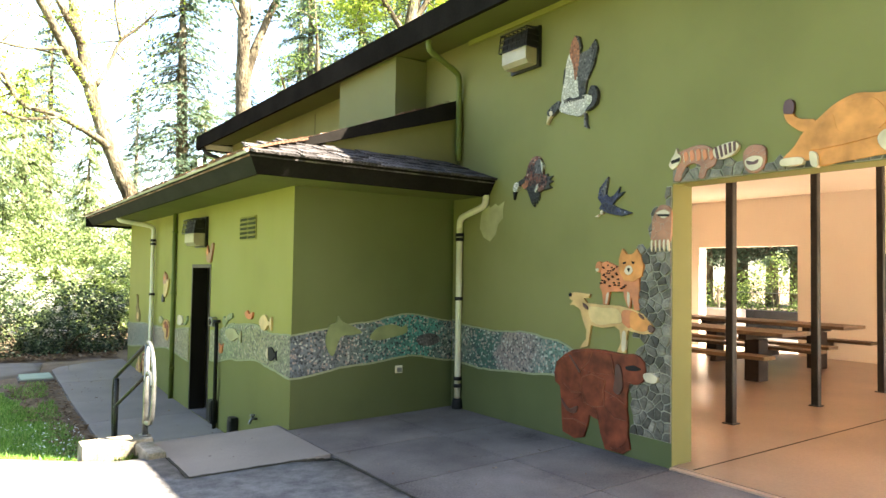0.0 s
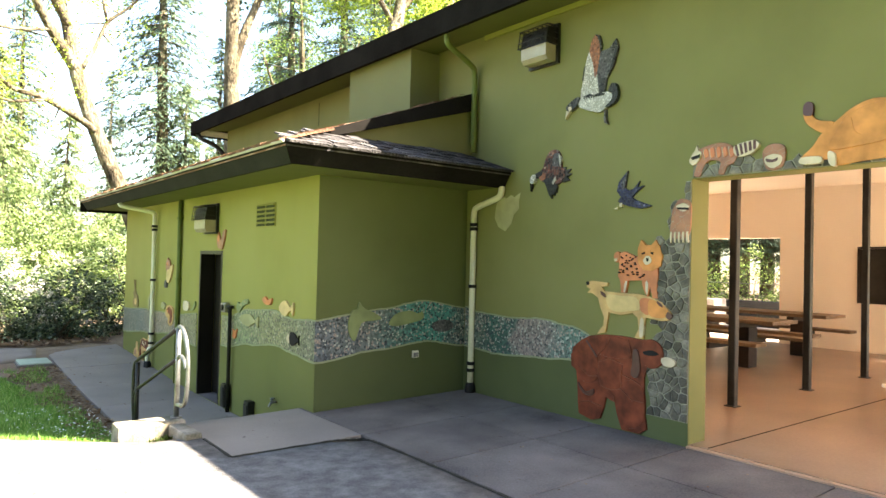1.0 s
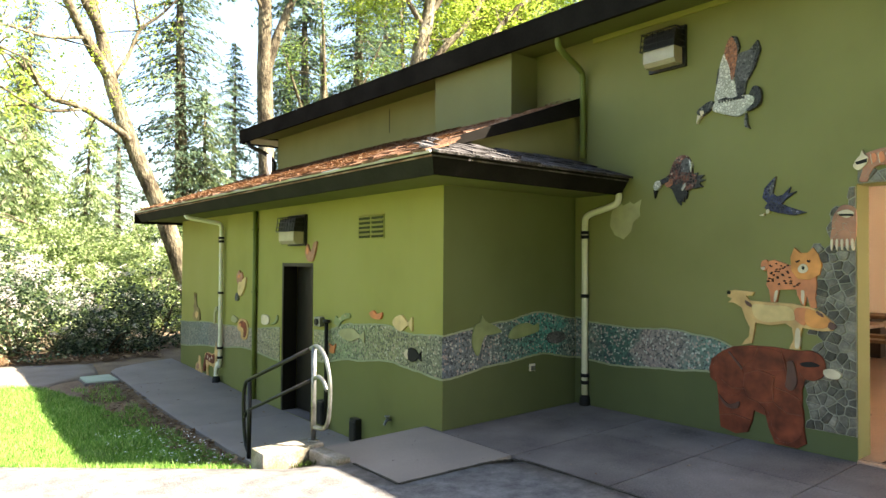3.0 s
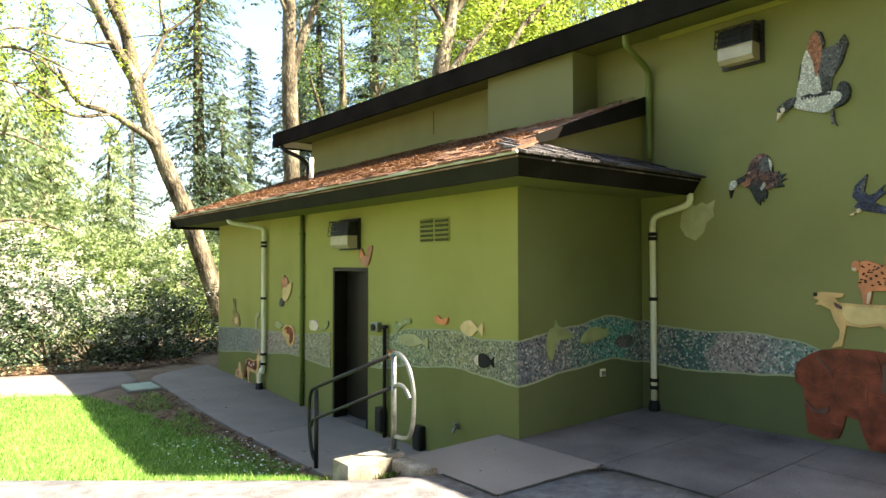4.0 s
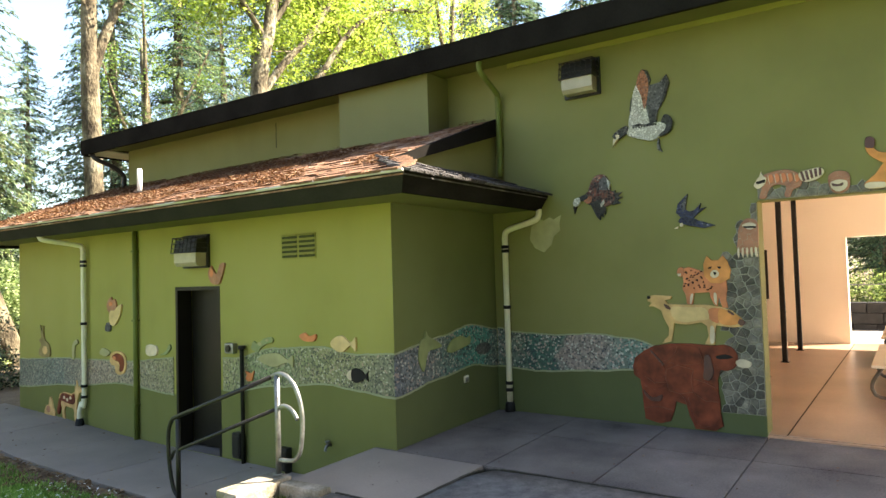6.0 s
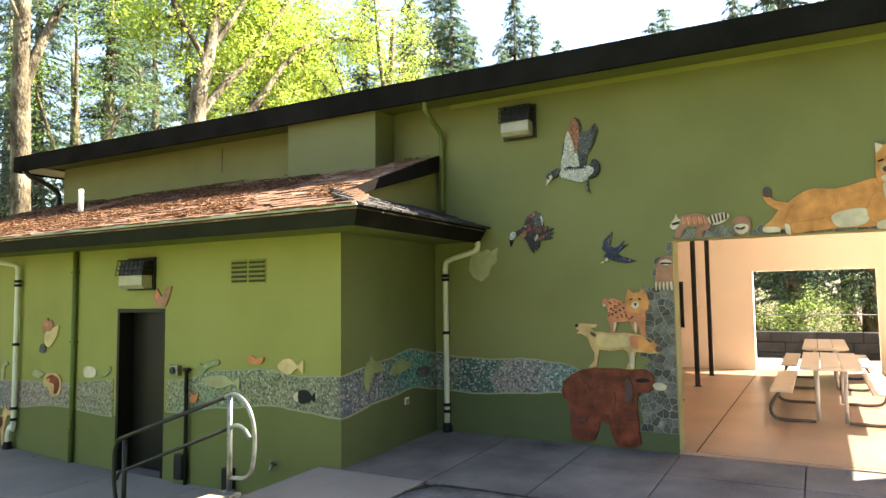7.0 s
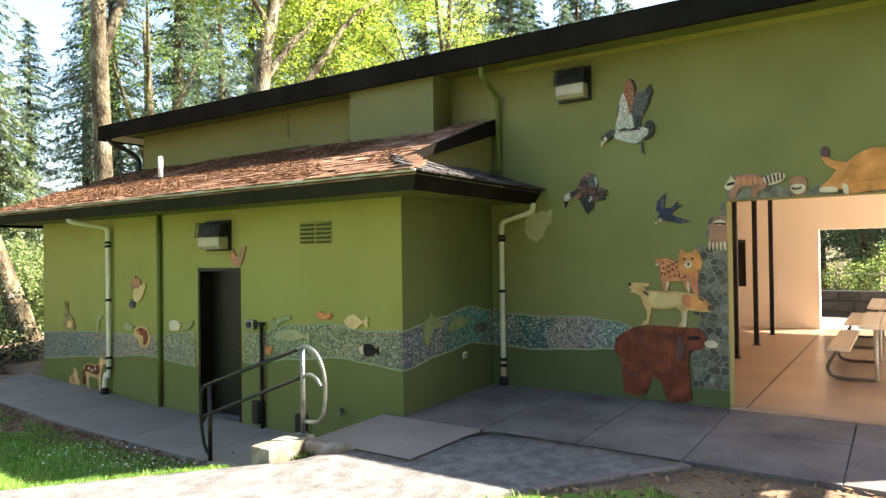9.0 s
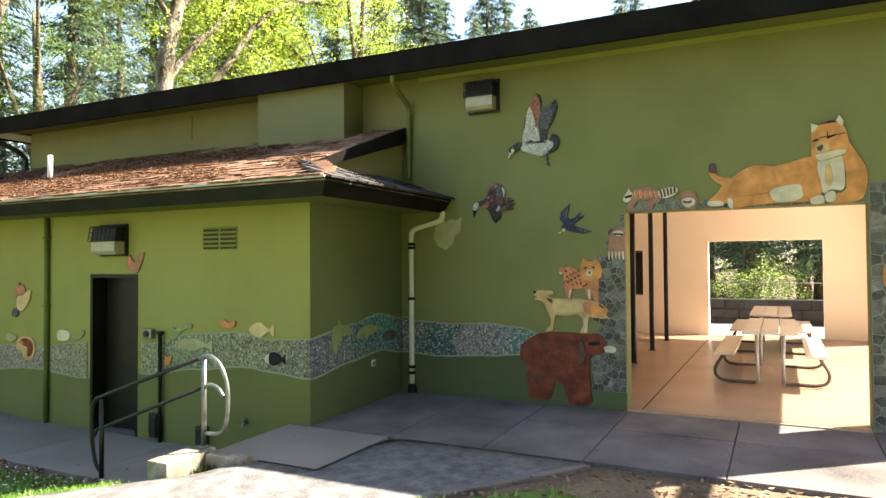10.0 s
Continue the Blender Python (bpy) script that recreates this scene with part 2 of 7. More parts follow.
OPEN_A, OPEN_B, LINTEL = 2.165, 4.57, 2.295
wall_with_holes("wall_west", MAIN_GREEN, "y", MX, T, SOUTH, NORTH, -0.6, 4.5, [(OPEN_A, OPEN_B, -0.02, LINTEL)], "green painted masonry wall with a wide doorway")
wall_with_holes("wall_inner_west", PEACH, "y", MX + T + 0.003, 0.05, SOUTH + T, 10.8, 0, 3.4, [(OPEN_A - 0.05, OPEN_B + 0.05, 0, LINTEL + 0.05)], "peach painted inner wall")
wall_with_holes("wall_east", PEACH, "y", EAST, T, SOUTH, NORTH, -0.6, 4.5, [(2.13, 4.47, 0, 2.2), (8.0, 10.2, 0, 2.2)], "peach painted wall with two wide openings")
wall_with_holes("wall_south", PEACH, "x", SOUTH, T - 0.003, MX + T + 0.01, EAST - 0.003, -0.6, 4.5, [(3.6, 11.5, 0, 2.62)], "peach painted wall with one wide opening")
structure("wall_north", box(MX + T, NORTH - T, -0.6, EAST - 0.003, NORTH, 4.5), MAIN_GREEN, "green painted end wall", "wall")
structure("wall_inner_north", box(MX + T + 0.06, 10.8, 0, EAST - 0.003, 10.95, 3.4), PEACH, "peach painted partition wall", "wall")
structure("ceiling", box(MX + T + 0.06, SOUTH + T, 3.2, EAST - 0.003, 10.797, 3.3), PEACH, "peach painted ceiling", "ceiling")
structure("floor", box(MX + 0.02, SOUTH + T, -0.3, EAST + T, 10.79, 0.02), FLOOR_TAN, "tan painted concrete floor", "floor")

# annex
wall_with_holes("wall_annex_west", GREEN, "y", AX, T, AY0, AY1, -0.7, 2.62, [(10.32, 11.25, -0.47, 1.61)], "green painted masonry wall of the low annex")
structure("wall_annex_south", box(AX + T, AY0, -0.7, MX - 0.002, AY0 + T, 2.62), SHADED_GREEN, "green side wall of the low annex with its shade in the colour", "wall")
# thin coat that carries the painted shade round to the corner
structure("trim_side_shade", box(AX, AY0 - 0.002, 0.3, MX - 0.003, AY0 - 0.0002, 2.398), SHADED_GREEN, "thin coat that paints shade on the side of the annex", "trim")
structure("wall_annex_north", box(AX + T, AY1 - T, -0.7, MX - 0.002, AY1, 2.62), GREEN, "green painted end wall of the low annex", "wall")

# annex roof: a lean-to with a hipped skirt and a small gable at its south end
EX, EY0, EY1, EZ, SL = 0.46, 6.83, 16.26, 2.57, 0.364
GY = 7.5
HX = EX + (GY - EY0)


def annex_z(x):
    return EZ + SL * (x - EX)


roof_bm = bmesh.new()
TH = 0.05
top = [(EX, EY0, EZ), (HX, GY, annex_z(HX)), (MX, GY, annex_z(MX)), (MX, EY1, annex_z(MX)), (EX, EY1, EZ)]
vt = [roof_bm.verts.new(p) for p in top]
vb = [roof_bm.verts.new((p[0], p[1], p[2] - TH)) for p in top]
roof_bm.faces.new(vt)
roof_bm.faces.new(vb[::-1])
for i in range(5):
    roof_bm.faces.new((vt[i], vb[i], vb[(i + 1) % 5], vt[(i + 1) % 5]))
bmesh.ops.recalc_face_normals(roof_bm, faces=roof_bm.faces)
annex_roof = structure("roof_annex", roof_bm, SHINGLE, "low sloping roof of brown shingles under moss and needles", "roof")
skirt = bmesh.new()
sp = [(EX, EY0, EZ), (MX, EY0, EZ), (MX, GY, annex_z(HX)), (HX, GY, annex_z(HX))]
vt = [skirt.verts.new(p) for p in sp]
vb = [skirt.verts.new((p[0], p[1], p[2] - TH)) for p in sp]
skirt.faces.new(vt)
skirt.faces.new(vb[::-1])
for i in range(4):
    skirt.faces.new((vt[i], vb[i], vb[(i + 1) % 4], vt[(i + 1) % 4]))
bmesh.ops.recalc_face_normals(skirt, faces=skirt.faces)
skirt_roof = structure("roof_annex_skirt", skirt, SHADED_SHINGLE, "hipped end of the low roof", "roof")
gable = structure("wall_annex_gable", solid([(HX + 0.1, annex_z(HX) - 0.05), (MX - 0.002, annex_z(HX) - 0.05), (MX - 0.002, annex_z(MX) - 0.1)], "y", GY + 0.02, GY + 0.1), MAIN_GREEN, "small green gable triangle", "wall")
structure("trim_annex_rake", solid([(HX - 0.1, annex_z(HX - 0.1) - 0.05), (MX - 0.002, annex_z(MX) - 0.2), (MX - 0.002, annex_z(MX) + 0.015), (HX - 0.1, annex_z(HX - 0.1) + 0.02)], "y", GY - 0.05, GY + 0.018), BLACK_TRIM, "dark sloping rake board", "trim")
structure("trim_annex_soffit", box(EX + 0.14, EY0 + 0.14, 2.40, AX - 0.002, EY1 - 0.03, 2.43), SOFFIT, "green eave soffit", "trim")
structure("trim_annex_soffit_south", box(AX, EY0 + 0.14, 2.40, MX - 0.002, AY0 - 0.002, 2.43), SOFFIT, "green eave soffit", "trim")
structure("trim_annex_soffit_north", box(AX, AY1 + 0.002, 2.40, MX - 0.002, EY1 - 0.03, 2.43), SOFFIT, "green eave soffit", "trim")


def leaning_board(outer_top, outer_low, inward):
    """A board between a top edge and a bottom edge, each a pair of points, with its thickness inward."""
    bm = bmesh.new()
    skin = [Vector(p) for p in (*outer_top, *reversed(outer_low))]
    front = [bm.verts.new(p) for p in skin]
    back = [bm.verts.new(p + Vector(inward)) for p in skin]
    bm.faces.new(front)
    bm.faces.new(back)
    for k in range(4):
        bm.faces.new((front[k], front[(k + 1) % 4], back[(k + 1) % 4], back[k]))
    bmesh.ops.recalc_face_normals(bm, faces=bm.faces)
    return bm


FZ0, FZ1, LEAN_IN = 2.385, EZ - 0.016, 0.10
structure("trim_annex_fascia_west", leaning_board(((EX - 0.012, EY0 - 0.012, FZ1), (EX - 0.012, EY1, FZ1)), ((EX + LEAN_IN, EY0 + LEAN_IN, FZ0), (EX + LEAN_IN, EY1, FZ0)), (0.035, 0.036, 0)), TRIM, "dark green leaning eave board", "trim")
structure("trim_annex_fascia_south", leaning_board(((EX - 0.009, EY0 - 0.013, FZ1), (MX - 0.002, EY0 - 0.013, FZ1)), ((EX + LEAN_IN + 0.003, EY0 + LEAN_IN - 0.001, FZ0), (MX - 0.002, EY0 + LEAN_IN - 0.001, FZ0)), (0, 0.03, 0)), BLACK_TRIM, "dark brown leaning eave board", "trim")
structure("trim_annex_fascia_north", box(EX - 0.02, EY1 + 0.003, 2.35, MX - 0.002, EY1 + 0.03, EZ - 0.02), BLACK_TRIM, "dark brown eave board", "trim")

# main roof
def eave_z(y):
    return 4.115 + 0.004 * y


RX, RY0, RY1, PITCH, RIDGE = 2.615, 0.15, 16.45, 0.3, 7.6
bm = bmesh.new()
ring = []
for y in (RY0, RY1):
    e = eave_z(y) + 0.265
    ring.append([bm.verts.new(p) for p in ((RX, y, e), (RIDGE, y, e + PITCH * (RIDGE - RX)), (EAST + 0.9, y, e), (EAST + 0.9, y, e - 0.12), (RIDGE, y, e + PITCH * (RIDGE - RX) - 0.12), (RX, y, e - 0.12))])
for i in range(6):
    bm.faces.new((ring[0][i], ring[0][(i + 1) % 6], ring[1][(i + 1) % 6], ring[1][i]))
bm.faces.new(ring[0])
bm.faces.new(ring[1])
bmesh.ops.recalc_face_normals(bm, faces=bm.faces)
structure("roof_main", bm, SHINGLE, "long low-pitched main roof with moss along the edge", "roof")
bm = bmesh.new()
for x0, x1 in ((RX - 0.03, RX + 0.02),):
    lo, hi = [], []
    vs = [bm.verts.new((x, y, eave_z(y) + z)) for y in (RY0, RY1) for z in (0, 0.285) for x in (x0, x1)]
    for q in ((0, 1, 3, 2), (4, 6, 7, 5), (0, 2, 6, 4), (1, 5, 7, 3), (2, 3, 7, 6), (0, 4, 5, 1)):
        bm.faces.new([vs[k] for k in q])
bmesh.ops.recalc_face_normals(bm, faces=bm.faces)
structure("trim_main_fascia", bm, BLACK_TRIM, "dark weathered eave board of the main roof", "trim")
bm = bmesh.new()
vs = [bm.verts.new((x, y, eave_z(y) + z + (0.05 if x > RX + 0.1 else 0))) for y in (RY0, NORTH) for z in (0.03, 0.05) for x in (RX + 0.022, MX - 0.002)]
for q in ((0, 1, 3, 2), (4, 6, 7, 5), (0, 2, 6, 4), (1, 5, 7, 3), (2, 3, 7, 6), (0, 4, 5, 1)):
    bm.faces.new([vs[k] for k in q])
bmesh.ops.recalc_face_normals(bm, faces=bm.faces)
structure("trim_main_soffit", bm, SOFFIT, "green main eave soffit", "trim")
bm = bmesh.new()
vs = [bm.verts.new((x, y, eave_z(y) + z)) for y in (RY0, 7.3) for z in (0.02, 0.075) for x in (MX - 0.03, MX - 0.001)]
for q in ((0, 1, 3, 2), (4, 6, 7, 5), (0, 2, 6, 4), (1, 5, 7, 3), (2, 3, 7, 6), (0, 4, 5, 1)):
    bm.faces.new([vs[k] for k in q])
bmesh.ops.recalc_face_normals(bm, faces=bm.faces)
structure("trim_main_cove", bm, GREEN, "green cove strip under the main eave", "trim")
structure("trim_main_soffit_north", box(RX + 0.03, NORTH + 0.002, eave_z(16) + 0.03, EAST + 0.8, RY1 - 0.03, eave_z(16) + 0.05), PALE_SOFFIT, "pale soffit under the north end of the main roof", "trim")
structure("trim_main_fascia_north", box(RX + 0.03, RY1 - 0.025, eave_z(16), EAST + 0.9, RY1 + 0.01, eave_z(16) + 0.28), BLACK_TRIM, "dark eave board on the north end", "trim")
structure("trim_main_fascia_south", box(RX - 0.03, RY0 - 0.03, 4.115, EAST + 0.9, RY0 - 0.002, 4.4), BLACK_TRIM, "dark eave board on the south end", "trim")
structure("wall_dormer_box", box(2.727, 8.2, 3.2, MX - 0.002, 9.71, eave_z(8.9) + 0.045), rough_paint("vent_housing_paint", tones((0.165, 0.168, 0.07), 0.08), 1.2, 0.8, 60, 0.15), "green boxed-out vent housing above the low roof", "wall")

# ---- paving ----
slabs = thing("pavement", "concrete slabs with narrow joints along the green wall", "pavement")
slabs["kind"] = "structure"
def slab_z(x):
    return -0.022 * (MX - x)
# lighter concrete copy: the brighter light on low path and landing as colour
LOW_CONCRETE = rough_paint("lit_path_concrete", tones((0.235, 0.200, 0.170), 0.2), 1.1, 0.88, 60, 0.25, detail=8, vary=0.04)


def slab(x0, y0, x1, y1, gap=0.005, depth=0.14, z=None):
    bm = box(x0 + gap, y0 + gap, -depth, x1 - gap, y1 - gap, 0, 0.008)
    for v in bm.verts:
        v.co.z += slab_z(v.co.x) if z is None else z(v.co.x, v.co.y)
    part("slab", bm, CONCRETE if z is None else LOW_CONCRETE, slabs)


rows_y = [-0.6, 0.95, 2.16, 3.38, 4.56, 5.53, 6.55, 7.575]
for a, b in zip(rows_y, rows_y[1:]):
    slab(1.16, a, 2.32, b)
    slab(2.32, a, MX - 0.002, b)
slab(-0.04, 6.56, 1.16, 7.85, z=lambda x, y: slab_z(x))
slab(1.16, 7.575, AX - 0.002, 7.85)
def low_z(x, y):
    return -0.47 + 0.15 * step_between(11.5, 16.0, y)
for a, b in zip((8.35, 9.6, 11.0, 12.5), (9.6, 11.0, 12.5, 14.0)):
    slab(-0.15, a, AX - 0.002, b, gap=0.002, z=low_z)
end = solid([(-0.15, 14.005), (AX - 0.002, 14.005), (AX - 0.002, 16.3), (0.75, 16.1), (0.3, 15.85), (0.0, 15.6), (-0.15, 15.3)], "z", -0.14, 0)
for v in end.verts:
    v.co.z += low_z(v.co.x, v.co.y)
part("slab", end, LOW_CONCRETE, slabs)
part("joint_or_shade_fill", box(1.17, -0.6, -0.2, MX - 0.003, 7.57, -0.062), ASPHALT, slabs, "dark gritty joint filling")

# dark strips beside the asphalt that paint the shade under the slab edges
for x0, y0, x1, y1 in ((1.142, 4.58, 1.162, 6.54), (-0.04, 6.54, 1.162, 6.562), (-0.06, 6.56, -0.038, 7.2)):
    bm = bmesh.new()
    k = int(max(x1 - x0, y1 - y0) / 0.08)
    for i in range(k):
        a, b = i / k, (i + 1) / k
        long_x = x1 - x0 > y1 - y0
        cx, cy = (x0 + (x1 - x0) * a, y0) if long_x else (x0, y0 + (y1 - y0) * a)
        ex, ey = (x0 + (x1 - x0) * b, y1) if long_x else (x1, y0 + (y1 - y0) * b)
        rise = 0.006 * noise.noise(Vector((cx * 7, cy * 7, 3)))
        grow = 0.012 * noise.noise(Vector((cx * 5, cy * 5, 8)))
        box(cx - (0 if long_x else grow + 0.004), cy - (grow + 0.004 if long_x else 0), -0.3, ex, ey, ground_z(cx, cy) + 0.042 + rise, 0.0, bm)
    part("joint_or_shade_fill", bm, EDGE_SHADE, slabs, "dark strip painting the shade along the slab edges")



def draped(name, outline, mat, lift, cell=0.25, rough=0.0):
    """A thin sheet over the ground inside an outline of (x, y) pairs, cut to that outline."""
    bm = bmesh.new()
    bm.faces.new([bm.verts.new((x, y, 0)) for x, y in outline])
    xs, ys = [p[0] for p in outline], [p[1] for p in outline]
    for axis, lo, hi in ((0, min(xs), max(xs)), (1, min(ys), max(ys))):
        k = math.floor(lo / cell) + 1
        while k * cell < hi:
            co, no = [0, 0, 0], [0, 0, 0]
            co[axis], no[axis] = k * cell, 1
            bmesh.ops.bisect_plane(bm, geom=bm.verts[:] + bm.edges[:] + bm.faces[:], plane_co=co, plane_no=no)
            k += 1
    for v in bm.verts:
        v.co.z = ground_z(v.co.x, v.co.y) + lift + rough * noise.noise(Vector((v.co.x * 2, v.co.y * 2, 7)))
    bm.normal_update()
    for f in bm.faces:
        f.smooth = True
        if f.normal.z < 0:
            f.normal_flip()
    rim = bmesh.ops.extrude_edge_only(bm, edges=[e for e in bm.edges if e.is_boundary])["geom"]
    for v in rim:
        if isinstance(v, bmesh.types.BMVert):
            v.co.z -= 0.1
    return mesh_object(name, bm, mat)


tagged(draped("path", [(1.15, 6.54), (-0.05, 6.54), (-0.05, 7.3), (-0.62, 7.72), (-2.9, 9.55), (-9, 14.2), (-9, 11.6), (-0.1, 5.36), (1.10, 4.52), (1.15, 4.55)], ASPHALT, 0.035, 0.4),
       "worn grey asphalt path with pale grit", "path", kind="structure")
tagged(draped("path_yard", [(-0.35, 15.3), (-0.2, 16.5), (-1.5, 17.0), (-3, 17.5), (-9, 18.4), (-9, 15.4), (-3.4, 15.4), (-2.3, 15.1), (-1.3, 14.6)], rough_paint("pale_grit", tones((0.19, 0.165, 0.14), 0.25), 2, 0.95, 45, 0.5), 0.035, 0.4),
       "pale gritty yard in front of the shrubs", "path", kind="structure")
LAWN_EDGE = [(-0.24, 9.1), (-0.27, 9.6), (-0.36, 10.5), (-0.45, 11.1), (-0.62, 12.2), (-0.8, 12.8), (-1.0, 13.7), (-1.36, 14.6), (-2.2, 15.2), (-3.4, 15.5), (-9, 15.5), (-9, 14.15), (-2.9, 9.52), (-0.75, 7.8), (-0.7, 8.1)]
tagged(draped("lawn", LAWN_EDGE, LAWN, 0.03, 0.4, 0.01), "mown green lawn beside the path", "lawn", kind="structure")
tagged(draped("lawn_near", [(0.35, 4.6), (-0.35, 5.4), (-9, 11.3), (-9, -3), (-0.2, -3), (-0.1, 3.0)], LAWN, 0.03, 0.5, 0.01), "thin mown grass beside the path", "lawn", kind="structure")


def inside(poly, x, y):
    hit = False
    for (x0, y0), (x1, y1) in zip(poly, poly[1:] + poly[:1]):
        if (y0 > y) != (y1 > y) and x < (x1 - x0) * (y - y0) / (y1 - y0) + x0:
            hit = not hit
    return hit


# asphalt kerb, retaining blocks, steps
def slanted_block(name, a, b, width, z0, z1, mat, label, category, bevel=0.015):
    way = Vector((b[0] - a[0], b[1] - a[1], 0))
    bm = box(0, -width / 2, z0, way.length, width / 2, z1, bevel)
    for v in bm.verts:
        k = noise.noise(v.co * 6) * 0.006
        v.co += Vector((k, -k, k))
    ob = tagged(mesh_object(name, bm, mat), label, category)
    ob.matrix_world = Matrix.Translation((a[0], a[1], 0)) @ Matrix.Rotation(math.atan2(way.y, way.x), 4, "Z")
    return ob


slanted_block("kerb", (-0.12, 5.33), (1.08, 4.49), 0.09, -0.3, -0.045, CONCRETE, "narrow grey concrete edging beside the asphalt", "kerb")
slanted_block("kerb_block", (-0.63, 7.825), (-0.05, 7.835), 0.25, -0.5, 0.012, OLD_CONCRETE, "mossy weathered concrete block at the head of the steps", "block", 0.025)
slanted_block("kerb_block", (-0.135, 7.70), (-0.115, 7.25), 0.15, -0.42, -0.012, OLD_CONCRETE, "mossy weathered concrete block beside the landing", "block", 0.025)
for k, (y0, y1, z) in enumerate(((7.85, 8.12, -0.19), (8.12, 8.352, -0.33))):
    part("step", box(0.12, y0, -0.6, AX - 0.004, y1, z, 0.012), CONCRETE, slabs)

# ---- wall art helpers ----
def closed_curve(points, steps=4):
    p = [Vector((a, b)) for a, b in points]
    n, out = len(p), []
    for i in range(n):
        a, b, c, d = p[i - 1], p[i], p[(i + 1) % n], p[(i + 2) % n]
        for k in range(steps):
            t = k / steps
            out.append(0.5 * (2 * b + (c - a) * t + (2 * a - 5 * b + 4 * c - d) * t * t + (3 * b - a - 3 * c + d) * t ** 3))
    return out


def oval(cx, cy, rx, ry, tilt=0, n=16):
    c, s = math.cos(radians(tilt)), math.sin(radians(tilt))
    pts = [(rx * math.cos(2 * math.pi * k / n), ry * math.sin(2 * math.pi * k / n)) for k in range(n)]
    return [(cx + x * c - y * s, cy + x * s + y * c) for x, y in pts]


FACES = {"mural": lambda u, v, d: (MX - d, -u, v), "front": lambda u, v, d: (AX - d, -u, v), "side": lambda u, v, d: (u, AY0 - d, v)}


def relief(name, face, left, bottom, width, height, shapes, label, category="wall relief", depth=0.0225):
    """A flat ceramic shape fixed to a wall. left: the wall coordinate of its left edge (-y, or x on the side wall).
    shapes: (material, level, outline in 0..1, smooth) laid one over another."""
    place = FACES[face]
    bm = bmesh.new()
    mats = []
    for order, (mat, level, outline, smooth) in enumerate(shapes):
        if mat not in mats:
            mats.append(mat)
        pts = closed_curve(outline) if smooth else [Vector(p) for p in outline]
        pts = [Vector((left + p.x * width, bottom + p.y * height)) for p in pts]
        n = len(pts)
        area = sum(pts[k].x * pts[(k + 1) % n].y - pts[(k + 1) % n].x * pts[k].y for k in range(n))
        inner = []
        for k in range(n):
            way = pts[(k + 1) % n] - pts[k - 1]
            side_ = Vector((-way.y, way.x)).normalized() * (1 if area > 0 else -1)
            inner.append(pts[k] + side_ * 0.0025)
        d1 = depth + level * 0.0028 + order * 0.0005
        low = [bm.verts.new(place(p.x, p.y, 0.0005)) for p in pts]
        up = [bm.verts.new(place(p.x, p.y, d1 - 0.004)) for p in pts]
        top = [bm.verts.new(place(p.x, p.y, d1)) for p in inner]
        faces = [bm.faces.new(top)]
        for a, b in ((low, up), (up, top)):
            for k in range(n):
                faces.append(bm.faces.new((a[k], a[(k + 1) % n], b[(k + 1) % n], b[k])))
        for f in faces:
            f.material_index = mats.index(mat)
    bmesh.ops.recalc_face_normals(bm, faces=bm.faces)
    return tagged(mesh_object(name, bm, mats), label, category)


def glazed(name, colour, spread_=0.25, crazing=9.0, line=(0.2, 0.18, 0.13), width=0.03, rough=0.45):
    """Ceramic pieces with thin joints between them and mottled glaze."""
    m, n, l, b = material(name, rough)
    co = n.new("ShaderNodeTexCoord")
    nz = n.new("ShaderNodeTexNoise")
    nz.inputs["Scale"].default_value, nz.inputs["Detail"].default_value = 6, 8
    l.new(co.outputs["Object"], nz.inputs["Vector"])
    r = ramp(n, tones(colour, spread_))
    l.new(nz.outputs["Fac"], r.inputs["Fac"])
    col = r.outputs["Color"]
    if crazing:
        v = n.new("ShaderNodeTexVoronoi")
        v.feature = "DISTANCE_TO_EDGE"
        v.inputs["Scale"].default_value = crazing
        l.new(co.outputs["Object"], v.inputs["Vector"])
        edge = ramp(n, [(width * 0.4, (0, 0, 0)), (width, (1, 1, 1))])
        l.new(v.outputs["Distance"], edge.inputs["Fac"])
        mx = n.new("ShaderNodeMix")
        mx.data_type = "RGBA"
        mx.inputs[6].default_value = (*line, 1)
        l.new(edge.outputs["Color"], mx.inputs[0])
        l.new(col, mx.inputs[7])
        col = mx.outputs[2]
        bp = n.new("ShaderNodeBump")
        bp.inputs["Strength"].default_value, bp.inputs["Distance"].default_value = 0.5, 0.006
        l.new(edge.outputs["Color"], bp.inputs["Height"])
        l.new(bp.outputs["Normal"], b.inputs["Normal"])
    l.new(col, b.inputs["Base Color"])
    return m


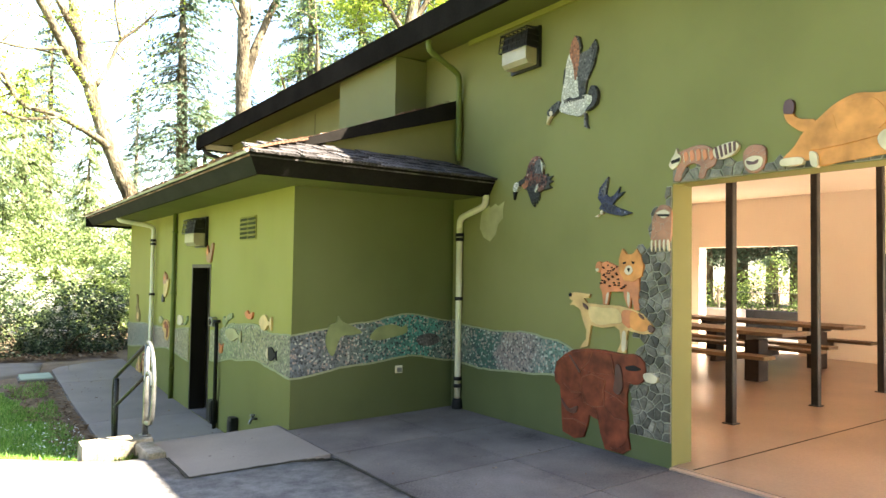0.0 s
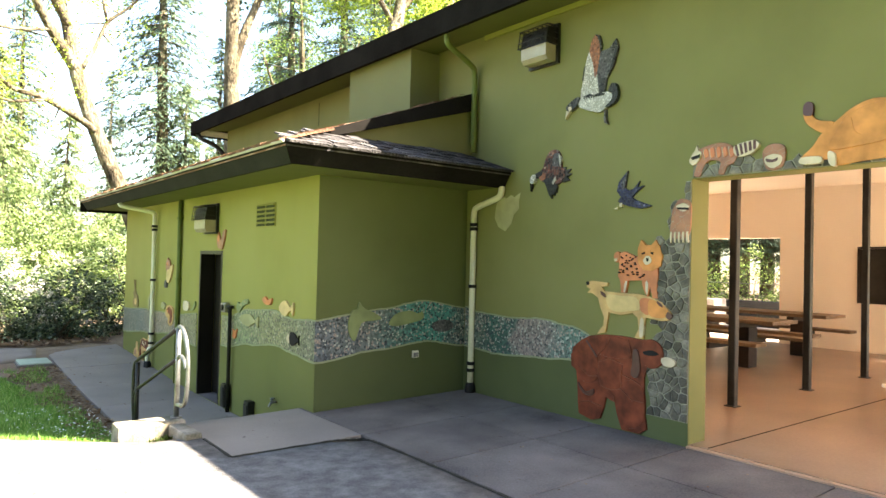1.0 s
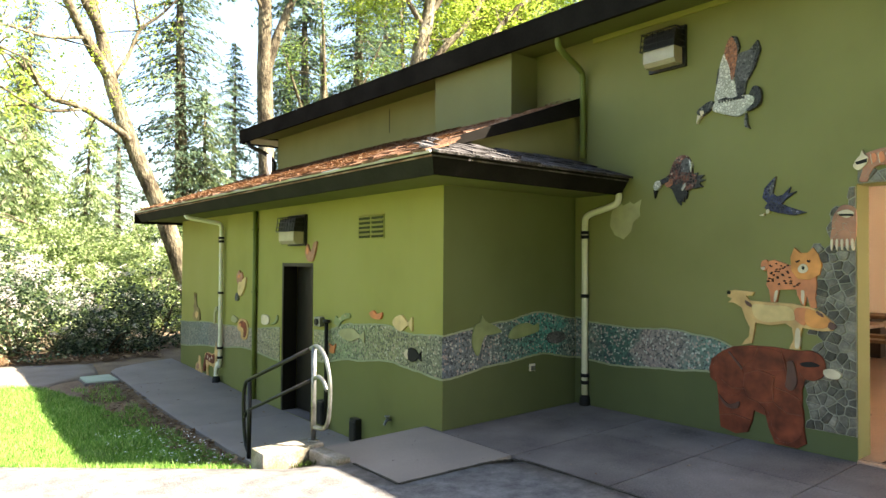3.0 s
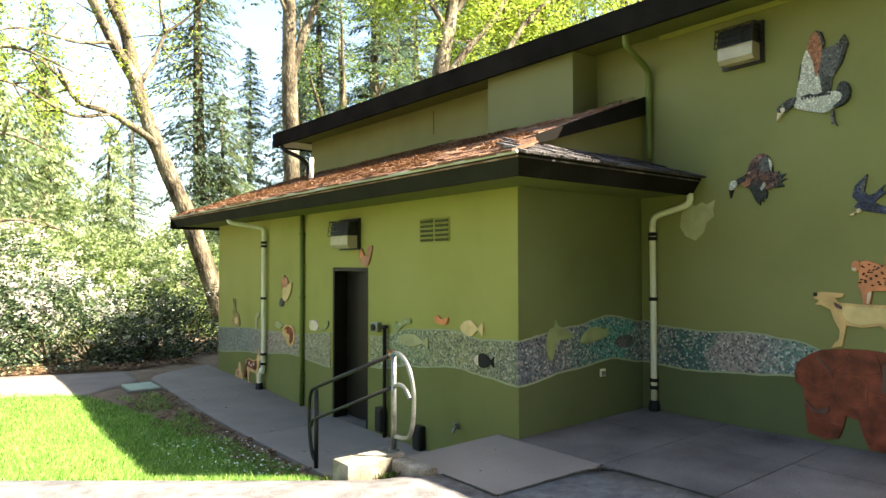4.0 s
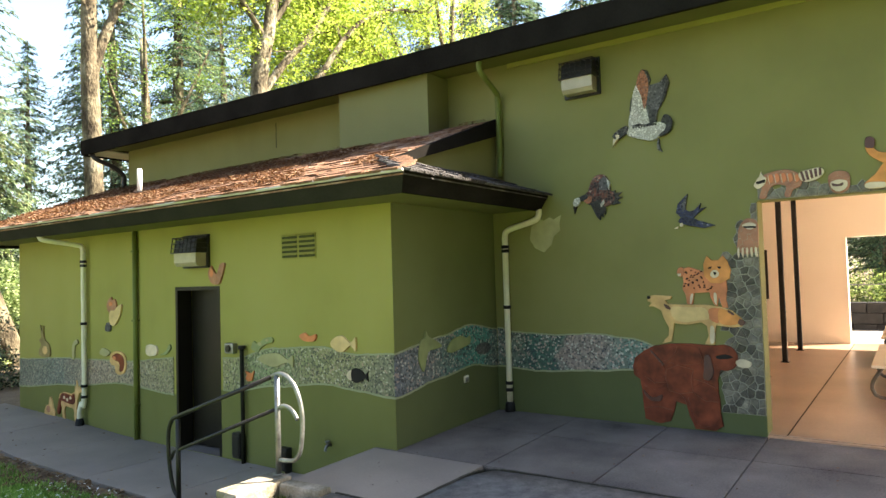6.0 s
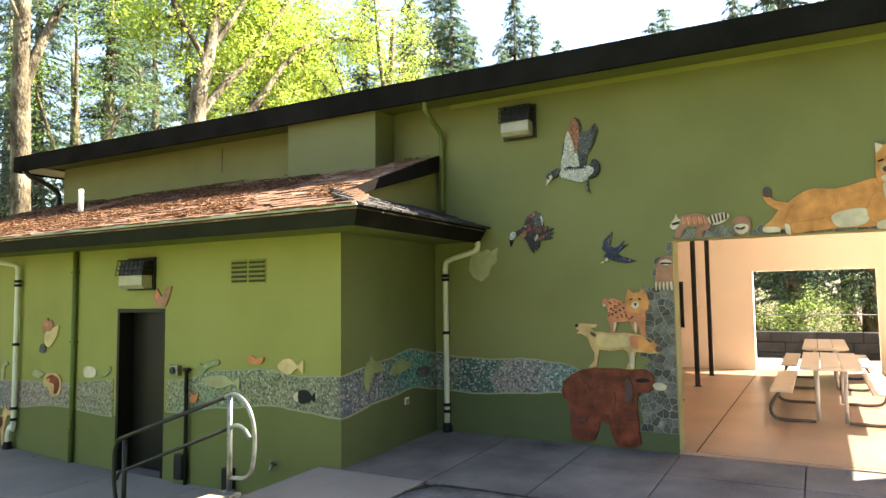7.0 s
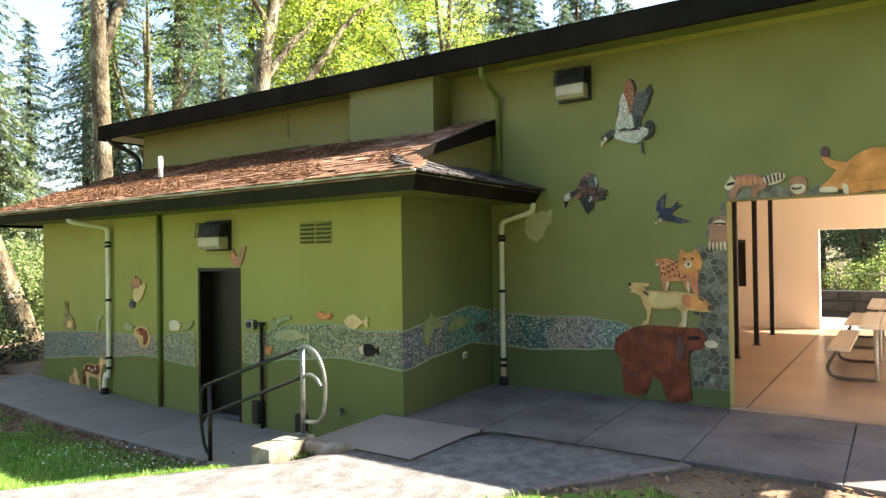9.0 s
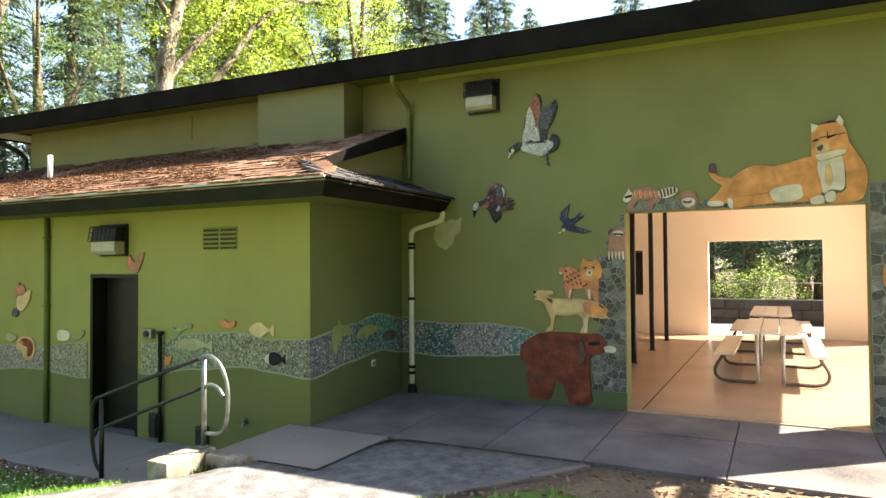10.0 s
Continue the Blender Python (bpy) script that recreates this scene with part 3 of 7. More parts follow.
def tesserae(name, stops, scale=55.0, patch=1.3, grout=(0.24, 0.24, 0.2), rough=0.55, values=(0.35, 1.5), drift_share=0.45):
    """Small broken tiles of many colours; the palette drifts over half a metre or so."""
    m, n, l, b = material(name, rough)
    co = n.new("ShaderNodeTexCoord")
    v, e = n.new("ShaderNodeTexVoronoi"), n.new("ShaderNodeTexVoronoi")
    e.feature = "DISTANCE_TO_EDGE"
    drift = n.new("ShaderNodeTexNoise")
    drift.inputs["Scale"].default_value, drift.inputs["Detail"].default_value = patch, 2
    for t in (v, e):
        t.inputs["Scale"].default_value = scale
        l.new(co.outputs["Object"], t.inputs["Vector"])
    l.new(co.outputs["Object"], drift.inputs["Vector"])
    sep = n.new("ShaderNodeSeparateColor")
    l.new(v.outputs["Color"], sep.inputs["Color"])
    mix = n.new("ShaderNodeMix")
    mix.inputs[0].default_value = drift_share
    far_ = n.new("ShaderNodeMapRange")
    far_.inputs["From Min"].default_value, far_.inputs["From Max"].default_value = 0.36, 0.64
    l.new(drift.outputs["Fac"], far_.inputs["Value"])
    l.new(far_.outputs["Result"], mix.inputs[2])
    l.new(sep.outputs["Red"], mix.inputs[3])
    r = ramp(n, stops)
    l.new(mix.outputs[0], r.inputs["Fac"])
    hsv = n.new("ShaderNodeHueSaturation")
    rng = n.new("ShaderNodeMapRange")
    rng.inputs["To Min"].default_value, rng.inputs["To Max"].default_value = values
    l.new(sep.outputs["Green"], rng.inputs["Value"])
    l.new(rng.outputs["Result"], hsv.inputs["Value"])
    l.new(r.outputs["Color"], hsv.inputs["Color"])
    edge = ramp(n, [(0.05, (0, 0, 0)), (0.12, (1, 1, 1))])
    l.new(e.outputs["Distance"], edge.inputs["Fac"])
    mx = n.new("ShaderNodeMix")
    mx.data_type = "RGBA"
    mx.inputs[6].default_value = (*grout, 1)
    l.new(edge.outputs["Color"], mx.inputs[0])
    l.new(hsv.outputs["Color"], mx.inputs[7])
    l.new(mx.outputs[2], b.inputs["Base Color"])
    bp = n.new("ShaderNodeBump")
    bp.inputs["Strength"].default_value, bp.inputs["Distance"].default_value = 0.6, 0.004
    l.new(edge.outputs["Color"], bp.inputs["Height"])
    l.new(bp.outputs["Normal"], b.inputs["Normal"])
    return m


BEAR = glazed("brown_clay", (0.155, 0.034, 0.014), 0.6, 0, rough=0.5)
BEAR_JOINT = glazed("bear_joint_clay", (0.20, 0.062, 0.034), 0.4, 0, rough=0.7)
BEAR_EAR = glazed("dark_brown_clay", (0.075, 0.020, 0.012), 0.3, 0)
TAN = glazed("tan_clay", (0.54, 0.34, 0.14), 0.3, 0, rough=0.6)
ORANGE = glazed("orange_clay", (0.58, 0.24, 0.07), 0.32, 0, rough=0.55)
LYNX = glazed("rust_clay", (0.52, 0.16, 0.05), 0.3, 0)
PALE_TAN = glazed("pale_tan_clay", (0.58, 0.42, 0.19), 0.25, 0, rough=0.6)
CREAM = glazed("cream_clay", (0.58, 0.48, 0.33), 0.25, 0, rough=0.55)
WHITE_TILE = tesserae("white_tesserae", [(0.2, (0.46, 0.44, 0.37)), (0.6, (0.60, 0.57, 0.49)), (0.9, (0.68, 0.64, 0.55))], 36, 2, (0.3, 0.29, 0.24), values=(0.6, 1.1))
GREY_TILE = tesserae("grey_tesserae", [(0.2, (0.055, 0.053, 0.055)), (0.6, (0.10, 0.095, 0.095)), (0.9, (0.16, 0.15, 0.145))], 45, 2, (0.09, 0.09, 0.085))
DARK_TILE = tesserae("black_tesserae", [(0.2, (0.012, 0.012, 0.012)), (0.7, (0.03, 0.03, 0.03)), (1.0, (0.16, 0.15, 0.13))], 50, 2, (0.06, 0.06, 0.055))
RUST_TILE = tesserae("russet_tesserae", [(0.2, (0.26, 0.09, 0.05)), (0.7, (0.36, 0.14, 0.07))], 45, 2, (0.25, 0.12, 0.08))
DUCK_TILE = tesserae("mixed_brown_tesserae", [(0.25, (0.02, 0.015, 0.015)), (0.5, (0.13, 0.04, 0.028)), (0.68, (0.28, 0.11, 0.075)), (0.95, (0.45, 0.36, 0.28))], 34, 9, (0.10, 0.07, 0.06))
BLUE_TILE = tesserae("blue_tesserae", [(0.2, (0.018, 0.02, 0.045)), (0.7, (0.04, 0.045, 0.10)), (0.97, (0.2, 0.2, 0.26))], 45, 6, (0.05, 0.05, 0.06))
BLACK_CLAY = glazed("black_clay", (0.014, 0.012, 0.011), 0.3, 0, rough=0.7)
RACCOON = glazed("raccoon_clay", (0.30, 0.12, 0.055), 0.4, 11, (0.34, 0.24, 0.15), 0.012)
PUTTY = glazed("pale_putty", (0.34, 0.32, 0.16), 0.15, 0, rough=0.8)
RABBIT = glazed("faded_brown_clay", (0.25, 0.19, 0.08), 0.3, 0, rough=0.8)
DULL_GREEN = glazed("dull_green_clay", (0.22, 0.25, 0.11), 0.2, 0, rough=0.6)


def river_mosaic(name, start, length, grounds, scale=52.0, pale=(0.44, 0.43, 0.38), dark=(0.022, 0.032, 0.035), amount=0.46):
    """Broken tile set in tinted grout: the tint changes along the wall, dark, white and pink pieces lie in it."""
    m, n, l, b = material(name, 0.45)
    co, sp = n.new("ShaderNodeTexCoord"), n.new("ShaderNodeSeparateXYZ")
    l.new(co.outputs["Object"], sp.inputs[0])
    def maths(op, a, c):
        t = n.new("ShaderNodeMath")
        t.operation = op
        for k, value in enumerate((a, c)):
            if isinstance(value, (int, float)):
                t.inputs[k].default_value = value
            else:
                l.new(value, t.inputs[k])
        return t.outputs[0]
    wob = n.new("ShaderNodeTexNoise")
    wob.inputs["Scale"].default_value, wob.inputs["Detail"].default_value = 4.0, 4
    l.new(co.outputs["Object"], wob.inputs["Vector"])
    along = maths("SUBTRACT", sp.outputs["X"], sp.outputs["Y"])
    along = maths("ADD", along, maths("MULTIPLY", maths("SUBTRACT", wob.outputs["Fac"], 0.5), 0.9))
    along = maths("DIVIDE", maths("SUBTRACT", along, start), length)
    ground_tint = ramp(n, grounds)
    l.new(along, ground_tint.inputs["Fac"])
    v, e = n.new("ShaderNodeTexVoronoi"), n.new("ShaderNodeTexVoronoi")
    e.feature = "DISTANCE_TO_EDGE"
    for t in (v, e):
        t.inputs["Scale"].default_value = scale
        l.new(co.outputs["Object"], t.inputs["Vector"])
    sep = n.new("ShaderNodeSeparateColor")
    l.new(v.outputs["Color"], sep.inputs["Color"])
    tile = ramp(n, [(0.0, dark), (0.2, tuple(2.2 * c for c in dark)), (0.26, pale), (0.38, (0.8 * pale[0], 0.6 * pale[1], 0.6 * pale[2])), (amount, (0.10, 0.13, 0.12))], "CONSTANT")
    l.new(sep.outputs["Red"], tile.inputs["Fac"])
    share = ramp(n, [(0.0, (1, 1, 1)), (amount, (0.12, 0.12, 0.12))], "CONSTANT")
    l.new(sep.outputs["Red"], share.inputs["Fac"])
    edge = ramp(n, [(0.04, (0, 0, 0)), (0.12, (1, 1, 1))])
    l.new(e.outputs["Distance"], edge.inputs["Fac"])
    fac = maths("MULTIPLY", share.outputs["Color"], edge.outputs["Color"])
    hsv = n.new("ShaderNodeHueSaturation")
    l.new(maths("ADD", maths("MULTIPLY", sep.outputs["Green"], 0.9), 0.55), hsv.inputs["Value"])
    l.new(ground_tint.outputs["Color"], hsv.inputs["Color"])
    mx = n.new("ShaderNodeMix")
    mx.data_type = "RGBA"
    l.new(fac, mx.inputs[0])
    l.new(hsv.outputs["Color"], mx.inputs[6])
    l.new(tile.outputs["Color"], mx.inputs[7])
    l.new(mx.outputs[2], b.inputs["Base Color"])
    bp = n.new("ShaderNodeBump")
    bp.inputs["Strength"].default_value, bp.inputs["Distance"].default_value = 0.6, 0.004
    l.new(edge.outputs["Color"], bp.inputs["Height"])
    l.new(bp.outputs["Normal"], b.inputs["Normal"])
    return m


BAND = river_mosaic("river_mosaic", -6.4, 4.0, [(0.0, (0.10, 0.115, 0.14)), (0.14, (0.13, 0.145, 0.145)), (0.23, (0.08, 0.155, 0.135)), (0.31, (0.045, 0.19, 0.16)), (0.40, (0.045, 0.23, 0.19)), (0.47, (0.09, 0.15, 0.135)), (0.56, (0.12, 0.145, 0.115)), (0.62, (0.02, 0.085, 0.068)), (0.68, (0.04, 0.11, 0.085)), (0.72, (0.22, 0.175, 0.16)), (0.84, (0.19, 0.165, 0.15)), (0.92, (0.10, 0.18, 0.15)), (1.0, (0.11, 0.19, 0.15))], 44.0, (0.43, 0.43, 0.38), (0.012, 0.018, 0.024), 0.52)
BAND_WARM = river_mosaic("shore_mosaic", -14.6, 8.2, [(0.0, (0.17, 0.175, 0.13)), (0.12, (0.16, 0.175, 0.14)), (0.18, (0.14, 0.17, 0.15)), (0.24, (0.21, 0.185, 0.145)), (0.30, (0.28, 0.21, 0.155)), (0.42, (0.27, 0.225, 0.15)), (0.54, (0.24, 0.225, 0.11)), (0.66, (0.26, 0.24, 0.105)), (0.76, (0.17, 0.22, 0.10)), (0.88, (0.21, 0.205, 0.09)), (1.0, (0.16, 0.16, 0.10))], 44.0, (0.46, 0.43, 0.33), (0.04, 0.045, 0.03), 0.48)
LIP = rough_paint("pale_grout_edge", tones((0.28, 0.3, 0.18), 0.15), 6, 0.9, 50, 0.3)
STONE = rough_paint("flagstone", [(0.3, (0.06, 0.055, 0.043)), (0.5, (0.13, 0.118, 0.093)), (0.7, (0.25, 0.225, 0.175))], 9, 0.85, 60, 0.6, vary=0.5)
MORTAR = rough_paint("pale_mortar", tones((0.27, 0.255, 0.20), 0.3), 6, 0.9, 60, 0.4)
METAL = rough_paint("galvanised_rail", tones((0.22, 0.22, 0.205), 0.5), 8, 0.4, 60, 0.2, metal=0.75)
DARK_METAL = rough_paint("dark_painted_or_shaded_steel", tones((0.016, 0.014, 0.012), 0.5), 6, 0.42, 60, 0.1)
CREAM_PIPE = rough_paint("cream_pipe_paint", tones((0.66, 0.63, 0.47), 0.1), 5, 0.6, 60, 0.1)
GREEN_PIPE = rough_paint("green_pipe_paint", tones((0.12, 0.145, 0.035), 0.2), 4, 0.6, 60, 0.1)
RUBBER = rough_paint("black_fitting", tones((0.012, 0.012, 0.012), 0.3), 8, 0.6, 60, 0.1)
DOOR_PAINT = rough_paint("black_door_paint", tones((0.014, 0.0115, 0.008), 0.35), 1.5, 0.36, 40, 0.05)
DOOR_PAINT.node_tree.nodes["Principled BSDF"].inputs["Specular IOR Level"].default_value = 0.22
DARK_METAL.node_tree.nodes["Principled BSDF"].inputs["Specular IOR Level"].default_value = 0.3
LENS = rough_paint("frosted_lens", tones((0.36, 0.31, 0.20), 0.2), 5, 0.3, 60, 0.2)
PVC = rough_paint("white_vent_pipe", tones((0.7, 0.68, 0.62), 0.1), 5, 0.5, 60, 0.1)
COVER = rough_paint("pale_green_lid", tones((0.30, 0.36, 0.27), 0.15), 5, 0.7, 60, 0.2)
WHITE_TOP = rough_paint("pale_table_board", tones((0.62, 0.55, 0.46), 0.1), 4, 0.5, 60, 0.1, vary=0.05)
BROWN_WOOD = rough_paint("dark_table_wood", tones((0.17, 0.105, 0.06), 0.3), 4, 0.5, 40, 0.2, stretch=(8, 1, 8), vary=0.15)
DARK_WOOD = rough_paint("table_underframe", tones((0.03, 0.02, 0.014), 0.3), 4, 0.6, 40, 0.2)
LOW_WALL = rough_paint("dark_basalt", tones((0.02, 0.019, 0.019), 0.4), 4, 0.9, 30, 0.8, vary=0.3)

# ---- mosaic river along the walls ----
def at_stops(stops, u):
    for (a, p), (b, q) in zip(stops, stops[1:]):
        if u <= b:
            t = max(0.0, (u - a) / (b - a))
            t = t * t * (3 - 2 * t)
            return p + (q - p) * t
    return stops[-1][1]


def river(name, face, stops_top, stops_low, u0, u1, mat, label):
    place = FACES[face]
    body, lip = bmesh.new(), bmesh.new()
    n = int(abs(u1 - u0) / 0.05) + 2
    us = [u0 + (u1 - u0) * k / (n - 1) for k in range(n)]
    top = [at_stops(stops_top, u) + 0.008 * noise.noise(Vector((u * 9, 0, 1))) for u in us]
    low = [at_stops(stops_low, u) + 0.008 * noise.noise(Vector((u * 9, 5, 1))) for u in us]
    def ribbon(bm, lo, hi, d):
        a = [bm.verts.new(place(u, z, 0.0005)) for u, z in zip(us, lo)]
        b = [bm.verts.new(place(u, z, d)) for u, z in zip(us, lo)]
        c = [bm.verts.new(place(u, z, d)) for u, z in zip(us, hi)]
        e = [bm.verts.new(place(u, z, 0.0005)) for u, z in zip(us, hi)]
        for k in range(n - 1):
            for p, q in ((a, b), (b, c), (c, e)):
                bm.faces.new((p[k], p[k + 1], q[k + 1], q[k]))
        for k in (0, n - 1):
            bm.faces.new((a[k], b[k], c[k], e[k]))
        bmesh.ops.recalc_face_normals(bm, faces=bm.faces)
    ribbon(body, low, top, 0.010)
    ribbon(lip, top, [z + 0.016 for z in top], 0.014)
    edge = bmesh.new()
    ribbon(edge, [z - 0.02 for z in low], low, 0.014)
    ob = thing(name, label, "mosaic")
    part("tile_field", body, mat, ob)
    part("edging", lip, LIP, ob, "pale grout edging")
    part("edging", edge, LIP, ob, "pale grout edging")
    return ob


FRONT_TOP = [(-15.72, 0.47), (-14.0, 0.55), (-12.5, 0.58), (-11.2, 0.68), (-10.1, 0.73), (-9.3, 0.88), (-8.6, 0.92), (-8.1, 0.86), (-7.6, 0.885)]
FRONT_LOW = [(-15.72, 0.03), (-14.0, 0.16), (-12.5, 0.28), (-11.3, 0.22), (-10.1, 0.36), (-9.3, 0.47), (-8.5, 0.545), (-8.1, 0.51), (-7.6, 0.47)]
river("mosaic_band", "front", FRONT_TOP, FRONT_LOW, -15.72, -12.19, BAND_WARM, "pale blue and grey broken-tile river band on green wall")
river("mosaic_band", "front", FRONT_TOP, FRONT_LOW, -12.08, -11.30, BAND_WARM, "beige broken-tile river band beside the door")
river("mosaic_band", "front", FRONT_TOP, FRONT_LOW, -10.27, -7.582, BAND_WARM, "beige and green broken-tile river band near the corner")
def dado(name, face, stops, u0, u1, z0, paint=None):
    """The darker paint below the river, from the ground up to its lower edge."""
    place = FACES[face]
    bm = bmesh.new()
    n = int(abs(u1 - u0) / 0.08) + 2
    us = [u0 + (u1 - u0) * k / (n - 1) for k in range(n)]
    rings = [[bm.verts.new(place(u, z0, 0.0)) for u in us], [bm.verts.new(place(u, z0, 0.003)) for u in us], [bm.verts.new(place(u, at_stops(stops, u) - 0.004, 0.003)) for u in us], [bm.verts.new(place(u, at_stops(stops, u) - 0.004, 0.0)) for u in us]]
    for a, b in zip(rings, rings[1:]):
        for k in range(n - 1):
            bm.faces.new((a[k], a[k + 1], b[k + 1], b[k]))
    bmesh.ops.recalc_face_normals(bm, faces=bm.faces)
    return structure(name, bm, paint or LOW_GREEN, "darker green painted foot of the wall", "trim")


dado("trim_dado_far", "front", FRONT_LOW, -15.728, -11.25, -0.7, LIT_LOW_GREEN)
dado("trim_dado_near", "front", FRONT_LOW, -10.32, -7.578, -0.7, LIT_LOW_GREEN)
SIDE_TOP = [(1.19, 0.885), (1.6, 0.94), (2.0, 0.99), (2.55, 1.07), (3.18, 0.98)]
SIDE_LOW = [(1.19, 0.47), (1.95, 0.56), (2.6, 0.62), (3.18, 0.54)]
river("mosaic_band", "side", SIDE_TOP, SIDE_LOW, 1.182, 3.17, BAND, "teal and grey broken-tile river band in the corner")
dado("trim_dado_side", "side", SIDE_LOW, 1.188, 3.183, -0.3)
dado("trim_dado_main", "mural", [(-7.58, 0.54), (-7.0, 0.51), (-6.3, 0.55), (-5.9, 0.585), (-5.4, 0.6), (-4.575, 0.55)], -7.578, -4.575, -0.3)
river("mosaic_band", "mural", [(-7.57, 0.99), (-7.3, 0.94), (-6.8, 0.92), (-6.3, 0.945), (-5.9, 0.905), (-5.5, 0.80)], [(-7.57, 0.54), (-7.0, 0.51), (-6.3, 0.55), (-5.9, 0.585), (-5.5, 0.6)], -7.565, -5.62, BAND, "teal, grey and pink broken-tile river band on the long wall")

# ---- animals on the long wall: plain ceramic reliefs ----
def drawn(x0, y0, x1, y1):
    """Turns a drawing's own units, y down, into shares of its width and height."""
    def shape(mat, level, smooth, *pts):
        return mat, level, [((x - x0) / (x1 - x0), (y1 - y) / (y1 - y0)) for x, y in pts], smooth
    return shape


g = drawn(901, 166, 990, 297)
relief("wall_relief", "mural", -5.998, 2.897, 0.654, 0.923, [
    g(WHITE_TILE, 0, True, (927, 254), (929, 228), (933, 205), (940, 188), (948, 200), (953, 225), (956, 254)),
    g(RUST_TILE, 1, True, (940, 189), (944, 173), (950, 167), (956, 171), (959, 186), (955, 214), (950, 228), (946, 206)),
    g(DARK_TILE, 2, False, (949, 166), (957, 170), (961, 184), (958, 194), (957, 182), (953, 171)),
    g(GREY_TILE, 0, True, (955, 196), (975, 191), (984, 184), (987, 196), (980, 216), (970, 233), (966, 252), (958, 252), (954, 226)),
    g(DARK_TILE, 1, False, (973, 192), (984, 181), (988, 194), (981, 216), (972, 230), (978, 212), (983, 194)),
    g(DARK_TILE, 1, False, (956, 222), (960, 230), (968, 232), (966, 251), (958, 251)),
    g(DARK_TILE, 1, False, (933, 208), (930, 228), (928, 228), (931, 208)),
    g(WHITE_TILE, 2, True, (923, 262), (930, 251), (955, 251), (975, 252), (981, 262), (972, 272), (960, 278), (945, 274), (930, 268)),
    g(DARK_TILE, 3, False, (930, 251), (942, 249), (950, 252), (962, 250), (968, 255), (955, 255), (946, 253), (936, 254)),
    *[g(DARK_TILE, 3, True, (932 + 4.1 * k, 253 + 1.6 * math.sin(5 * k)), (934 + 4.1 * k, 252), (935 + 4.1 * k, 255), (933 + 4.1 * k, 256)) for k in range(9)],
    g(DARK_TILE, 3, True, (901, 263), (908, 256), (922, 250), (925, 257), (919, 264), (908, 269)),
    g(CREAM, 4, True, (906, 262), (911, 262), (912, 266), (908, 269)),
    g(CREAM, 3, False, (901, 279), (902, 267), (908, 269)),
    g(DARK_TILE, 3, True, (974, 252), (979, 242), (986, 244), (990, 255), (987, 267), (976, 273), (970, 272), (980, 263), (980, 254)),
    g(GREY_TILE, 1, False, (968, 276), (970, 276), (971, 290), (974, 297), (968, 294), (967, 288))],
    "goose in flight of white, grey and russet tesserae")
g = drawn(838, 324, 913, 396)
relief("wall_relief", "mural", -6.499, 2.221, 0.582, 0.519, [
    g(DUCK_TILE, 0, True, (862, 352), (868, 333), (878, 325), (889, 328), (895, 342), (893, 357), (872, 361)),
    g(GREY_TILE, 1, True, (880, 334), (889, 330), (893, 344), (888, 352), (880, 350)),
    g(DUCK_TILE, 1, True, (854, 362), (862, 350), (888, 350), (902, 357), (899, 371), (880, 377), (862, 370)),
    g(DARK_TILE, 1, False, (864, 368), (880, 363), (889, 379), (887, 388), (884, 384), (884, 392), (880, 388), (879, 396), (874, 391), (868, 377)),
    g(DARK_TILE, 0, False, (893, 353), (903, 352), (902, 356), (912, 356), (906, 361), (913, 363), (905, 367), (910, 372), (898, 374), (890, 366)),
    g(RUST_TILE, 2, True, (855, 361), (864, 357), (868, 364), (860, 369)),
    g(DARK_TILE, 2, True, (846, 359), (858, 354), (862, 360), (850, 364)),
    g(WHITE_TILE, 3, True, (838, 366), (842, 359), (849, 359), (849, 367), (842, 372)),
    g(BLACK_CLAY, 2, False, (838, 371), (844, 371), (840, 383)),
    g(WHITE_TILE, 3, False, (880, 372), (886, 364), (887, 369), (882, 376)),
    g(WHITE_TILE, 2, False, (891, 331), (896, 341), (894, 351), (892, 342))],
    "duck in flight of brown and pink tesserae")
g = drawn(987, 361, 1047, 415)
relief("wall_relief", "mural", -5.378, 2.056, 0.416, 0.368, [
    g(BLUE_TILE, 0, False, (1009, 361), (1005, 384), (1010, 388), (1018, 386), (1028, 376), (1025, 385), (1035, 383), (1021, 393), (1016, 398), (1023, 402), (1047, 411), (1031, 414), (1012, 410), (998, 405), (993, 402), (998, 396), (991, 388), (994, 375), (1002, 367)),
    g(GREY_TILE, 1, False, (1009, 362), (1005, 383), (1001, 388), (1000, 376)),
    g(CREAM, 1, True, (996, 406), (1000, 404), (1001, 409), (997, 410)), g(CREAM, 0, False, (987, 412), (994, 409), (993, 413))], "swallow of blue and grey tesserae")
g = drawn(768, 385, 818, 443)
relief("wall_relief", "mural", -7.079, 1.893, 0.415, 0.432, [
    g(PUTTY, 0, False, (775, 392), (783, 387), (790, 393), (800, 388), (806, 392), (818, 386), (815, 400), (816, 410), (806, 418), (802, 432), (790, 443), (776, 436), (768, 422), (770, 405))],
    "pale bare putty patch where a relief came off", "wall patch", 0.006)
g = drawn(990, 455, 1067, 535)
